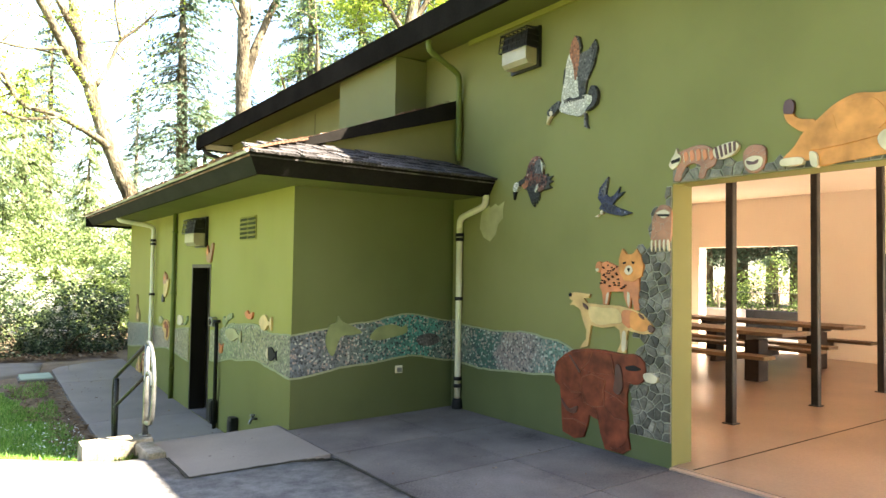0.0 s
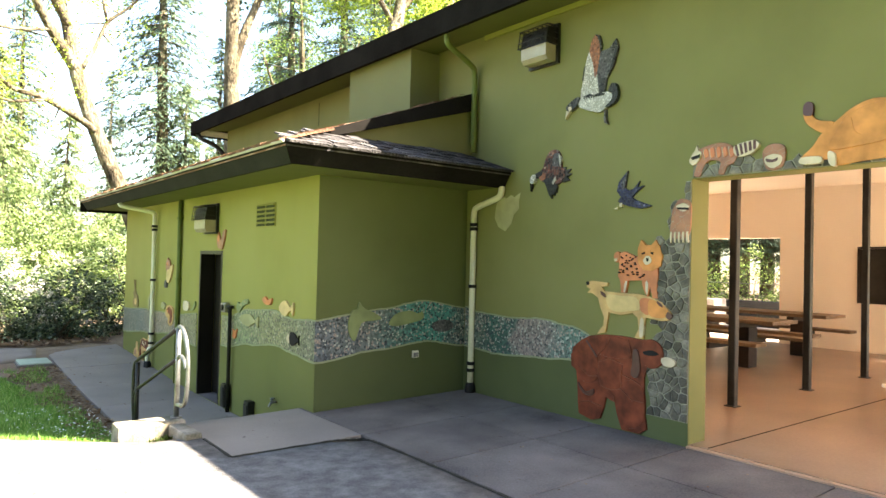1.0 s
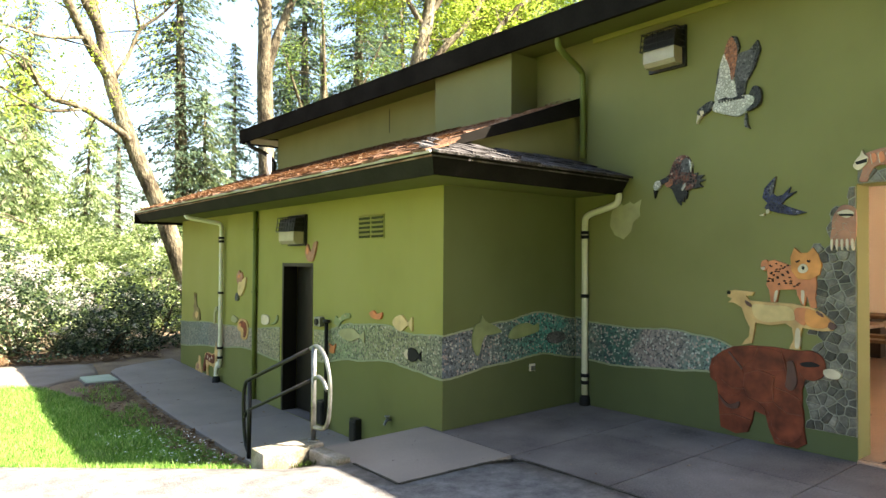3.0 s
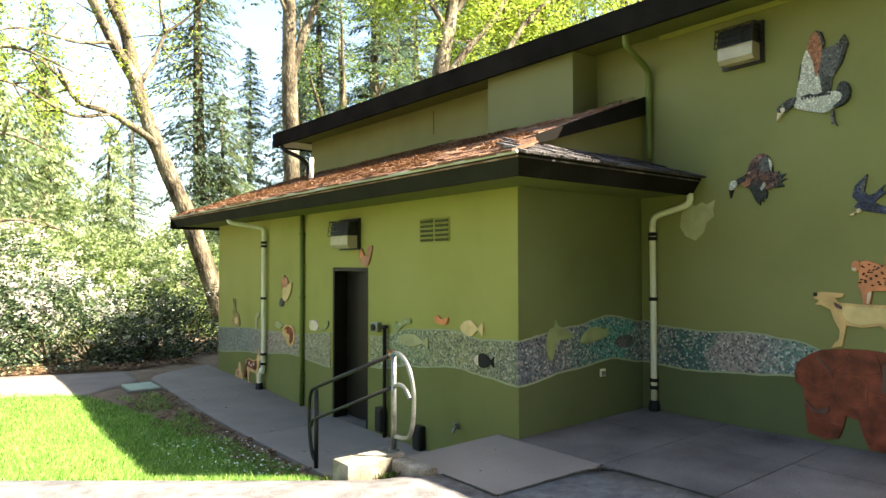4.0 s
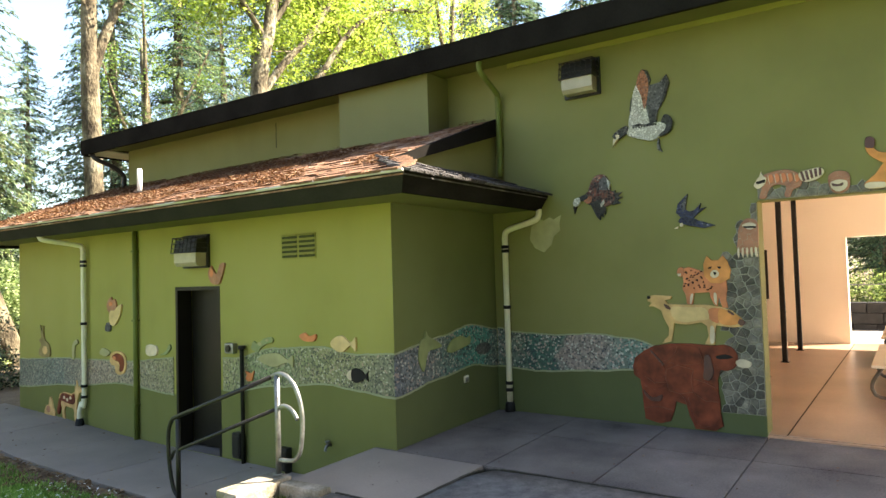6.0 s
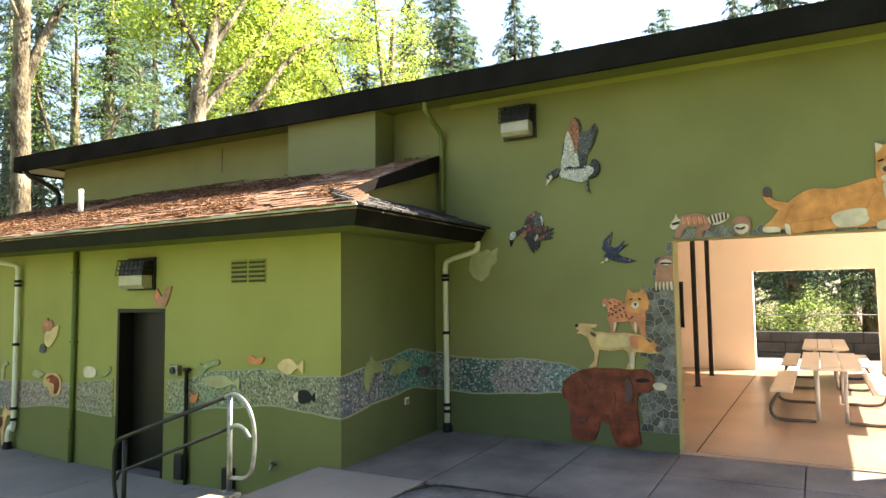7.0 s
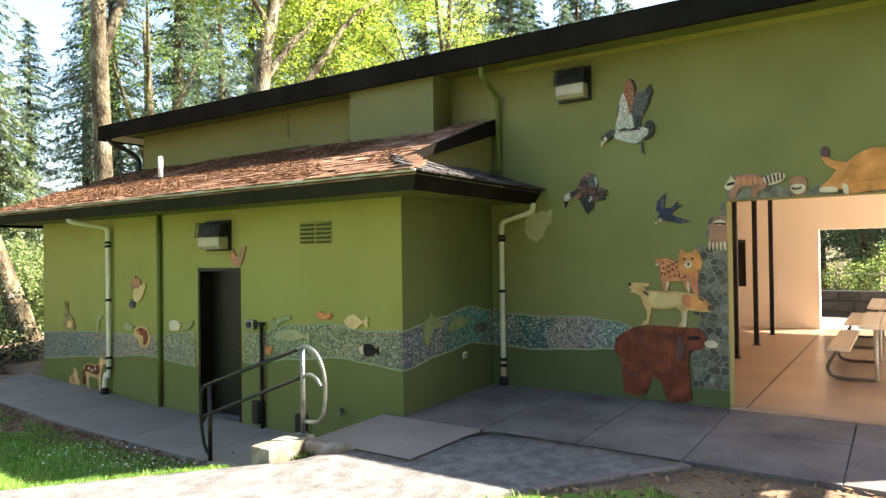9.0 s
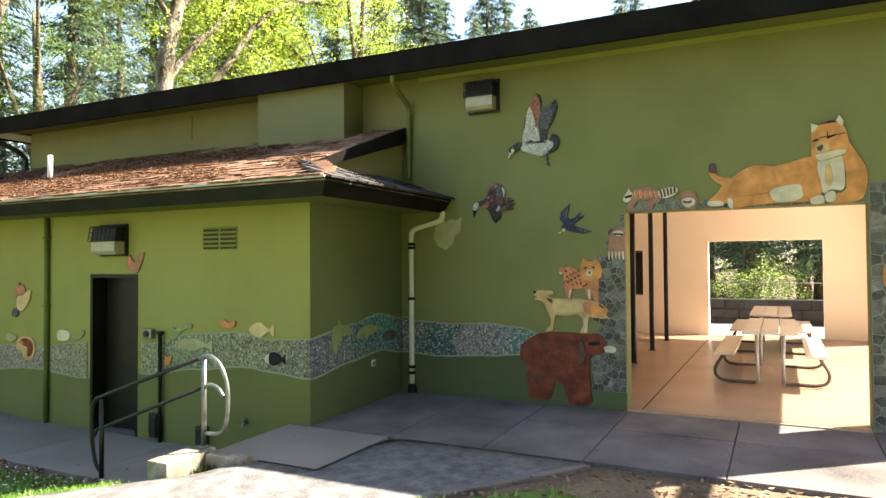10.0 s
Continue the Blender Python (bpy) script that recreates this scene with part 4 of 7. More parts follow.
relief("wall_relief", "mural", -5.365, 1.243, 0.529, 0.540, [
    g(LYNX, 0, False, (998, 482), (996, 475), (1008, 472), (1030, 480), (1045, 490), (1060, 492), (1061, 506), (1059, 520), (1061, 534), (1053, 534), (1049, 518), (1046, 533), (1041, 528), (1037, 518), (1036, 511), (1014, 512), (1011, 529), (1003, 529), (1001, 513), (997, 506), (999, 495)),
    g(CREAM, 1, True, (1009, 514), (1013, 514), (1010, 527), (1007, 527)), g(CREAM, 1, True, (1042, 512), (1046, 514), (1045, 530), (1042, 524)),
    g(LYNX, 1, True, (990, 480), (993, 473), (999, 473), (1000, 482), (995, 487)), g(CREAM, 2, False, (990, 482), (996, 481), (996, 485), (992, 486)),
    g(ORANGE, 1, False, (1029, 486), (1029, 468), (1034, 456), (1041, 463), (1050, 463), (1057, 456), (1063, 465), (1067, 478), (1065, 491), (1052, 498), (1038, 497)),
    g(CREAM, 2, True, (1038, 484), (1042, 478), (1048, 478), (1051, 484), (1047, 489), (1041, 489)), g(BLACK_CLAY, 3, True, (1043, 481), (1047, 481), (1046, 485), (1044, 485)),
    g(BLACK_CLAY, 2, False, (1035, 474), (1041, 472), (1040, 475), (1036, 476)), g(BLACK_CLAY, 2, False, (1049, 472), (1054, 473), (1053, 476), (1050, 475))] +
    [g(BLACK_CLAY, 1, True, (x, y), (x + 1.8, y - 0.8), (x + 3.0, y + 0.2), (x + 1.5, y + 1.1)) for x, y in [(1001 + 6.2 * (k % 7) + 2.5 * math.sin(7.3 * k), 478 + 4.6 * (k // 7) + 1.8 * math.sin(4.1 * k + 1) + 0.8 * (k % 7)) for k in range(42)] if y < 507 and (x < 1027 or y > 499)],
    "spotted lynx of rust and orange clay standing on the coyote")
g = drawn(946, 513, 1085, 590)
relief("wall_relief", "mural", -5.686, 0.868, 0.964, 0.522, [
    g(TAN, 0, False, (946, 516), (955, 514), (983, 516), (981, 521), (972, 522), (977, 528), (1000, 529), (1030, 529), (1055, 533), (1068, 538), (1080, 549), (1085, 555), (1080, 561), (1068, 563), (1045, 560), (1042, 575), (1042, 589), (1028, 589), (1034, 576), (1032, 561), (1024, 556), (1005, 560), (985, 558), (983, 571), (980, 586), (966, 590), (970, 583), (976, 577), (977, 565), (970, 551), (966, 538), (955, 532), (947, 532), (952, 526), (946, 524)),
    g(LYNX, 1, True, (1036, 536), (1048, 534), (1060, 538), (1050, 546), (1048, 557), (1036, 550)),
    g(PALE_TAN, 1, True, (982, 533), (1005, 533), (1030, 534), (1036, 550), (1020, 553), (1000, 556), (984, 550)),
    g(ORANGE, 1, True, (1050, 536), (1066, 540), (1079, 550), (1070, 559), (1050, 556)),
    g(BEAR_EAR, 2, True, (1078, 550), (1085, 555), (1080, 560), (1075, 556)), g(BEAR_EAR, 2, True, (971, 528), (979, 532), (980, 537), (973, 534)),
    g(BEAR_EAR, 2, True, (1062, 537), (1069, 541), (1070, 545), (1063, 541)), g(BLACK_CLAY, 2, True, (946, 516), (950, 516), (950, 520), (946, 520)),
    g(CREAM, 1, True, (1037, 563), (1042, 563), (1042, 584), (1036, 586))],
    "tan and cream howling coyote of clay standing on the bear")
g = drawn(921, 588, 1092, 716)
relief("wall_relief", "mural", -5.878, 0.010, 1.194, 0.869, [
    g(BEAR, 0, False, (921, 628), (925, 613), (940, 601), (955, 593), (980, 589), (1010, 588), (1040, 590), (1055, 588), (1068, 593), (1074, 605), (1070, 618), (1060, 626), (1050, 626), (1046, 640), (1046, 665), (1048, 690), (1051, 708), (1040, 716), (1012, 716), (1004, 697), (1000, 681), (985, 677), (982, 692), (976, 708), (960, 713), (938, 708), (936, 690), (934, 660), (932, 646), (923, 641)),
    g(BEAR, 1, True, (928, 622), (945, 602), (968, 620), (972, 650), (950, 662), (934, 648)),
    g(BEAR, 2, True, (972, 630), (990, 622), (1010, 628), (1008, 658), (990, 664), (974, 656)),
    g(BEAR, 1, True, (1004, 660), (1030, 645), (1046, 660), (1045, 700), (1020, 712), (1008, 690)),
    g(BEAR, 1, True, (948, 600), (985, 591), (1020, 594), (1024, 616), (990, 620), (966, 614)),
    g(BEAR, 2, True, (1041, 604), (1051, 589), (1066, 591), (1074, 603), (1072, 618), (1060, 626), (1046, 622)),
    g(BEAR_EAR, 3, True, (1029, 606), (1036, 605), (1040, 620), (1040, 634), (1034, 642), (1026, 638), (1028, 622)),
    g(BLACK_CLAY, 3, True, (1045, 605), (1058, 602), (1068, 606), (1058, 609), (1047, 609)),
    g(BEAR_EAR, 2, True, (936, 662), (950, 674), (965, 668), (962, 678), (945, 677)),
    g(BEAR_EAR, 2, False, (949, 601), (952, 600), (970, 621), (968, 623)),
    *[g(BEAR_JOINT, 1, False, (x0, y0), (xm, ym), (x1, y1), (x1 + 1.5 * (abs(x1 - x0) < abs(y1 - y0)), y1 + 1.5 * (abs(x1 - x0) >= abs(y1 - y0))), (xm + 1.5 * (abs(x1 - x0) < abs(y1 - y0)), ym + 1.5 * (abs(x1 - x0) >= abs(y1 - y0))), (x0 + 1.5 * (abs(x1 - x0) < abs(y1 - y0)), y0 + 1.5 * (abs(x1 - x0) >= abs(y1 - y0)))) for x0, y0, xm, ym, x1, y1 in ((972, 628, 990, 621, 1012, 626), (1012, 626, 1008, 642, 1010, 660), (972, 628, 971, 645, 976, 660), (976, 660, 992, 664, 1010, 660), (968, 621, 985, 605, 990, 592), (940, 640, 955, 650, 972, 648), (990, 664, 998, 672, 1000, 680), (1012, 640, 1030, 645, 1044, 652), (1020, 592, 1024, 606, 1027, 620), (1010, 660, 1028, 672, 1046, 672), (938, 690, 958, 686, 980, 690))],
    g(CREAM, 2, True, (1072, 611), (1082, 608), (1092, 613), (1088, 620), (1075, 619))],
    "large brown clay bear at the foot of the wall")
g = drawn(1075, 401, 1107, 459)
relief("wall_relief", "mural", -4.778, 1.752, 0.210, 0.384, [
    g(RACCOON, 0, True, (1078, 432), (1080, 416), (1088, 404), (1096, 402), (1106, 408), (1107, 430), (1104, 450), (1090, 455), (1077, 450)),
    g(CREAM, 1, True, (1085, 412), (1096, 408), (1105, 413), (1096, 419)), g(BLACK_CLAY, 2, False, (1087, 413), (1104, 414), (1104, 417), (1088, 416))] +
    [g(CREAM, 1, True, (1077 + 6 * k, 447), (1080 + 6 * k, 446), (1079 + 6.4 * k, 459), (1077 + 6.2 * k, 458)) for k in range(5)], "small brown and cream raccoon beside the doorway")
g = drawn(1103, 331, 1200, 372)
relief("wall_relief", "mural", -4.587, 2.311, 0.608, 0.266, [
    g(RACCOON, 0, True, (1112, 340), (1125, 334), (1145, 331), (1160, 335), (1170, 345), (1168, 358), (1158, 362), (1153, 372), (1145, 370), (1148, 356), (1132, 353), (1123, 362), (1119, 372), (1110, 370), (1114, 356), (1109, 350)),
    *[g(LYNX, 1, True, (1124 + 9 * k, 339 - 1.2 * k + 0.5 * k * k), (1129 + 9 * k, 337 - 1.2 * k + 0.5 * k * k), (1131 + 9 * k, 346 + 0.6 * k), (1126 + 9 * k, 349 + 0.6 * k)) for k in range(5)],
    *[g(CREAM, 1, False, (1123 + 9 * k, 338), (1124 + 9 * k, 337.6), (1126 + 9 * k, 350), (1125 + 9 * k, 350)) for k in range(5)],
    g(CREAM, 2, True, (1104, 348), (1112, 338), (1121, 341), (1119, 350), (1110, 357), (1104, 353)), g(BLACK_CLAY, 3, False, (1106, 346), (1120, 343), (1120, 348), (1108, 350)), g(CREAM, 1, False, (1111, 339), (1114, 331), (1117, 338)),
    g(CREAM, 1, True, (1166, 340), (1180, 335), (1195, 334), (1200, 341), (1190, 350), (1172, 352))] +
    [g(BEAR_EAR, 2, False, (1168 + 6.2 * k, 337.5 - 0.8 * k), (1171.5 + 6.2 * k, 337 - 0.8 * k), (1175 + 5.4 * k, 351 - 1.6 * k), (1171.5 + 5.4 * k, 352 - 1.6 * k)) for k in range(5)],
    "brown raccoon with a striped tail lying on the lintel")
g = drawn(1203, 337, 1233, 372)
relief("wall_relief", "mural", -3.961, 2.297, 0.185, 0.215, [
    g(RACCOON, 0, True, (1204, 348), (1210, 339), (1220, 337), (1231, 341), (1233, 352), (1230, 366), (1218, 371), (1208, 366)), g(CREAM, 1, True, (1207, 354), (1218, 350), (1229, 354), (1227, 364), (1217, 368), (1209, 363)),
    g(BEAR_EAR, 2, True, (1209, 355), (1217, 357), (1224, 355), (1222, 360), (1211, 360))],
    "round brown raccoon face on the lintel")
g = drawn(1252, 213, 1535, 366)
relief("wall_relief", "mural", -3.665, 2.287, 1.500, 0.913, [
    g(ORANGE, 0, True, (1252, 351), (1268, 338), (1280, 323), (1300, 309), (1320, 296), (1345, 289), (1375, 293), (1410, 287), (1442, 281), (1462, 300), (1456, 345), (1440, 358), (1380, 359), (1330, 362), (1300, 364), (1290, 356), (1256, 357)),
    g(ORANGE, 0, True, (1284, 323), (1265, 313), (1256, 301), (1256, 287), (1262, 282), (1268, 287), (1267, 298), (1276, 306), (1296, 311)),
    g(BEAR_EAR, 1, True, (1255, 296), (1256, 284), (1263, 281), (1269, 286), (1268, 298), (1262, 299)),
    g(ORANGE, 2, True, (1290, 342), (1306, 314), (1318, 308), (1330, 330), (1400, 330), (1372, 338), (1320, 344)),
    g(ORANGE, 1, True, (1306, 312), (1330, 298), (1360, 296), (1376, 312), (1372, 330), (1330, 336)),
    g(ORANGE, 1, True, (1382, 298), (1420, 290), (1440, 296), (1426, 325), (1386, 330)),
    g(ORANGE, 1, True, (1498, 252), (1512, 270), (1528, 295), (1535, 317), (1531, 345), (1520, 360), (1474, 363), (1470, 350), (1497, 343), (1500, 318), (1490, 280)),
    g(ORANGE, 2, True, (1500, 318), (1518, 308), (1530, 322), (1527, 345), (1504, 346)),
    g(CREAM, 2, True, (1452, 287), (1470, 288), (1492, 280), (1498, 320), (1494, 341), (1475, 339), (1462, 346), (1456, 330)),
    g(TAN, 3, True, (1466, 300), (1474, 298), (1478, 320), (1472, 335), (1464, 322)),
    g(ORANGE, 3, True, (1425, 340), (1430, 316), (1444, 300), (1455, 318), (1459, 345), (1450, 360), (1436, 354)),
    g(CREAM, 2, True, (1368, 340), (1380, 332), (1420, 328), (1428, 346), (1415, 356), (1385, 358), (1372, 352)),
    g(ORANGE, 4, True, (1443, 285), (1442, 252), (1444, 236), (1455, 229), (1475, 222), (1491, 226), (1501, 240), (1505, 262), (1500, 280), (1470, 288), (1455, 290)),
    g(CREAM, 5, False, (1443, 241), (1442, 223), (1455, 229), (1450, 236)), g(CREAM, 5, False, (1484, 223), (1490, 213), (1498, 224), (1495, 233)),
    g(CREAM, 5, True, (1449, 280), (1465, 276), (1497, 272), (1498, 279), (1472, 287), (1458, 290)),
    g(TAN, 5, True, (1448, 262), (1460, 256), (1474, 264), (1470, 274), (1452, 276)),
    g(BEAR_EAR, 6, True, (1452, 266), (1462, 262), (1460, 272), (1454, 272)),
    g(BLACK_CLAY, 6, False, (1444, 254), (1454, 251), (1455, 254), (1446, 256)), g(BLACK_CLAY, 6, False, (1468, 250), (1483, 245), (1483, 248), (1470, 253)),
    g(BEAR_EAR, 5, False, (1456, 249), (1500, 244), (1500, 245.5), (1456, 251)), g(BEAR_EAR, 5, False, (1469, 240), (1471, 240), (1471, 250), (1469, 250)),
    g(BEAR_EAR, 5, True, (1458, 227), (1475, 221), (1488, 225), (1475, 224)),
    g(CREAM, 4, True, (1255, 351), (1280, 352), (1280, 360), (1254, 359)), g(CREAM, 4, True, (1290, 347), (1299, 350), (1300, 365), (1292, 362)),
    g(CREAM, 4, True, (1440, 353), (1459, 349), (1462, 362), (1441, 363)), g(CREAM, 4, True, (1464, 347), (1479, 343), (1481, 358), (1467, 361))],
    "large tawny cougar of clay lying on the lintel")
relief("wall_relief", "mural", -2.06, 1.35, 0.3, 0.42, [(ORANGE, 0, oval(0.5, 0.5, 0.5, 0.5), False), (BEAR_EAR, 1, oval(0.6, 0.45, 0.2, 0.25), False)], "orange and brown clay figure of a small animal on stone facing")

# reliefs on the annex
relief("wall_relief", "front", -10.52, 1.63, 0.33, 0.26, [(RACCOON, 0, [(0.0, 0.5), (0.15, 0.9), (0.3, 0.7), (0.5, 0.5), (0.72, 0.95), (0.98, 0.98), (0.9, 0.6), (0.75, 0.2), (0.6, 0.0), (0.2, 0.05)], True), (LYNX, 1, oval(0.2, 0.55, 0.12, 0.2), False)], "small brown clay squirrel above the door")
relief("wall_relief", "front", -12.96, 0.99, 0.44, 0.5, [(RACCOON, 0, [(0.1, 0.72), (0.2, 0.9), (0.38, 1.0), (0.45, 0.9), (0.62, 0.92), (0.7, 0.6), (0.3, 0.52)], True), (PALE_TAN, 1, [(0.3, 0.58), (0.6, 0.62), (0.75, 0.72), (1.0, 0.78), (0.95, 0.55), (0.8, 0.35), (0.55, 0.18), (0.3, 0.25)], True), (LYNX, 1, oval(0.35, 0.8, 0.1, 0.06), False), (GREY_TILE, 1, [(0.0, 0.05), (0.1, 0.25), (0.3, 0.22), (0.32, 0.05), (0.15, 0.0)], True)], "brown and cream clay bird on the green wall")
relief("wall_relief", "front", -8.44, 0.885, 0.36, 0.17, [(PALE_TAN, 0, [(0.0, 0.5), (0.2, 0.9), (0.5, 1.0), (0.8, 0.62), (1.0, 0.95), (1.0, 0.1), (0.8, 0.42), (0.5, 0.02), (0.2, 0.1)], True)], "cream clay fish above the river band")
relief("wall_relief", "front", -8.21, 0.58, 0.30, 0.15, [(BLACK_CLAY, 1, [(0.1, 0.5), (0.2, 0.85), (0.45, 1.0), (0.72, 0.82), (0.84, 0.62), (1.0, 0.85), (0.95, 0.5), (1.0, 0.15), (0.84, 0.38), (0.72, 0.18), (0.45, 0.0), (0.2, 0.15)], True), (CREAM, 2, [(0.0, 0.45), (0.1, 0.75), (0.24, 0.85), (0.22, 0.5), (0.24, 0.15), (0.1, 0.2)], True)], "black and cream clay fish in the river band")
relief("wall_relief", "front", -8.91, 0.955, 0.26, 0.12, [(LYNX, 0, [(0.0, 0.7), (0.3, 1.0), (0.6, 0.7), (1.0, 0.9), (0.9, 0.3), (0.5, 0.2), (0.2, 0.3)], True)], "rust-coloured clay crayfish above the river band")
relief("wall_relief", "front", -9.60, 0.67, 0.58, 0.17, [(PUTTY, 1, [(0.0, 0.5), (0.2, 0.85), (0.6, 0.95), (0.85, 0.6), (1.0, 0.9), (1.0, 0.1), (0.85, 0.4), (0.5, 0.05), (0.2, 0.15)], True)], "pale clay salmon in the river band")
relief("wall_relief", "front", -9.72, 0.83, 0.37, 0.18, [(DULL_GREEN, 0, [(0.0, 0.2), (0.1, 0.7), (0.3, 0.55), (0.6, 0.9), (0.95, 1.0), (1.0, 0.7), (0.7, 0.55), (0.45, 0.3), (0.3, 0.0)], True), (PUTTY, 1, oval(0.4, 0.55, 0.1, 0.12), False), (PUTTY, 1, oval(0.75, 0.8, 0.08, 0.1), False)], "dark spotted clay salamander")
relief("wall_relief", "front", -9.85, 0.485, 0.17, 0.13, [(LYNX, 1, [(0.0, 0.9), (0.25, 0.6), (0.1, 0.2), (0.4, 0.0), (0.75, 0.1), (0.9, 0.5), (1.0, 1.0), (0.7, 0.75), (0.4, 0.8)], True)], "small red clay crab in the river band")
relief("wall_relief", "front", -11.90, 0.70, 0.25, 0.13, [(CREAM, 0, [(0.0, 0.0), (0.0, 1.0), (0.8, 1.0), (1.0, 0.5), (0.8, 0.0)], True)], "cream clay fish beside the door")
relief("wall_relief", "front", -11.61, 0.71, 0.26, 0.15, [(DULL_GREEN, 0, [(0.0, 0.0), (0.6, 0.4), (0.9, 1.0), (1.0, 0.6), (0.6, 0.1)], True)], "pale clay minnow beside the door")
relief("wall_relief", "front", -12.84, 0.39, 0.43, 0.33, [(TAN, 0, [(0.0, 0.6), (0.1, 0.9), (0.45, 1.0), (0.85, 0.9), (1.0, 0.55), (0.9, 0.15), (0.6, 0.0), (0.35, 0.1), (0.3, 0.35), (0.1, 0.4)], True), (BEAR, 1, [(0.15, 0.75), (0.45, 0.92), (0.8, 0.8), (0.9, 0.5), (0.8, 0.2), (0.6, 0.15), (0.6, 0.5), (0.35, 0.6)], True), (LYNX, 2, oval(0.3, 0.7, 0.1, 0.08), False)], "brown clay beaver in the river band")
relief("wall_relief", "front", -13.12, 0.62, 0.28, 0.14, [(PUTTY, 0, [(0.0, 0.3), (0.2, 0.9), (0.7, 0.8), (1.0, 0.5), (0.6, 0.1)], True)], "pale clay frog above the river band")
relief("wall_relief", "front", -14.4, -0.42, 0.78, 0.66, [(TAN, 0, [(0.06, 0.50), (0.10, 0.62), (0.25, 0.68), (0.55, 0.66), (0.70, 0.72), (0.72, 0.86), (0.76, 0.82), (0.77, 1.0), (0.83, 0.86), (0.98, 0.80), (0.97, 0.74), (0.86, 0.70), (0.80, 0.52), (0.76, 0.36), (0.78, 0.02), (0.70, 0.0), (0.66, 0.32), (0.60, 0.34), (0.34, 0.36), (0.28, 0.28), (0.31, 0.05), (0.23, 0.05), (0.17, 0.34)], False), (BEAR, 1, [(0.14, 0.48), (0.16, 0.62), (0.3, 0.66), (0.58, 0.63), (0.7, 0.68), (0.72, 0.5), (0.6, 0.42), (0.3, 0.46)], True), (BEAR, 1, [(0.0, 0.22), (0.08, 0.5), (0.15, 0.5), (0.14, 0.3), (0.07, 0.14)], True), (CREAM, 2, oval(0.3, 0.56, 0.04, 0.04), False), (CREAM, 2, oval(0.42, 0.52, 0.04, 0.04), False), (CREAM, 2, oval(0.55, 0.57, 0.04, 0.04), False), (BEAR, 2, oval(0.64, 0.62, 0.04, 0.05), False)], "brown and cream clay deer at the foot of the wall")
relief("wall_relief", "front", -14.82, -0.38, 0.34, 0.3, [(TAN, 0, [(0.0, 0.1), (0.15, 0.5), (0.4, 0.6), (0.5, 1.0), (0.7, 0.85), (0.8, 0.5), (1.0, 0.2), (0.9, 0.0), (0.3, 0.0)], True), (RACCOON, 1, oval(0.4, 0.35, 0.2, 0.18), False)], "tan clay fawn lying at the foot of the wall")
relief("wall_relief", "front", -15.05, 0.55, 0.42, 0.5, [(RABBIT, 0, [(0.30, 0.62), (0.22, 1.0), (0.36, 0.78), (0.46, 0.98), (0.50, 0.66), (0.62, 0.5), (0.85, 0.42), (1.0, 0.2), (0.92, 0.0), (0.2, 0.0), (0.12, 0.2), (0.3, 0.36), (0.14, 0.5)], True), (TAN, 1, oval(0.62, 0.2, 0.2, 0.13), False)], "faded brown clay rabbit on the green wall")
relief("wall_relief", "front", -13.95, 0.55, 0.2, 0.3, [(PUTTY, 0, [(0.2, 0.0), (0.1, 0.5), (0.3, 0.85), (0.8, 1.0), (1.0, 0.8), (0.6, 0.7), (0.5, 0.4), (0.45, 0.05)], True)], "pale clay heron beside the downpipe")
relief("wall_relief", "side", 1.56, 0.66, 0.42, 0.42, [(DULL_GREEN, 0, [(0.0, 0.35), (0.1, 0.75), (0.28, 0.82), (0.33, 1.0), (0.45, 0.85), (0.8, 0.7), (1.0, 0.55), (0.7, 0.5), (0.4, 0.45), (0.2, 0.0)], True)], "dull green clay fish leaping from the river band", depth=0.022)
relief("wall_relief", "side", 2.08, 0.80, 0.46, 0.17, [(DULL_GREEN, 0, [(0.0, 0.2), (0.2, 0.8), (0.6, 1.0), (0.85, 0.8), (1.0, 0.9), (1.0, 0.4), (0.6, 0.15), (0.2, 0.0)], True)], "olive clay salmon in the river band")
relief("wall_relief", "side", 2.68, 0.70, 0.32, 0.16, [(GREY_TILE, 0, oval(0.5, 0.5, 0.5, 0.45), False)], "grey tile fish in the river band")

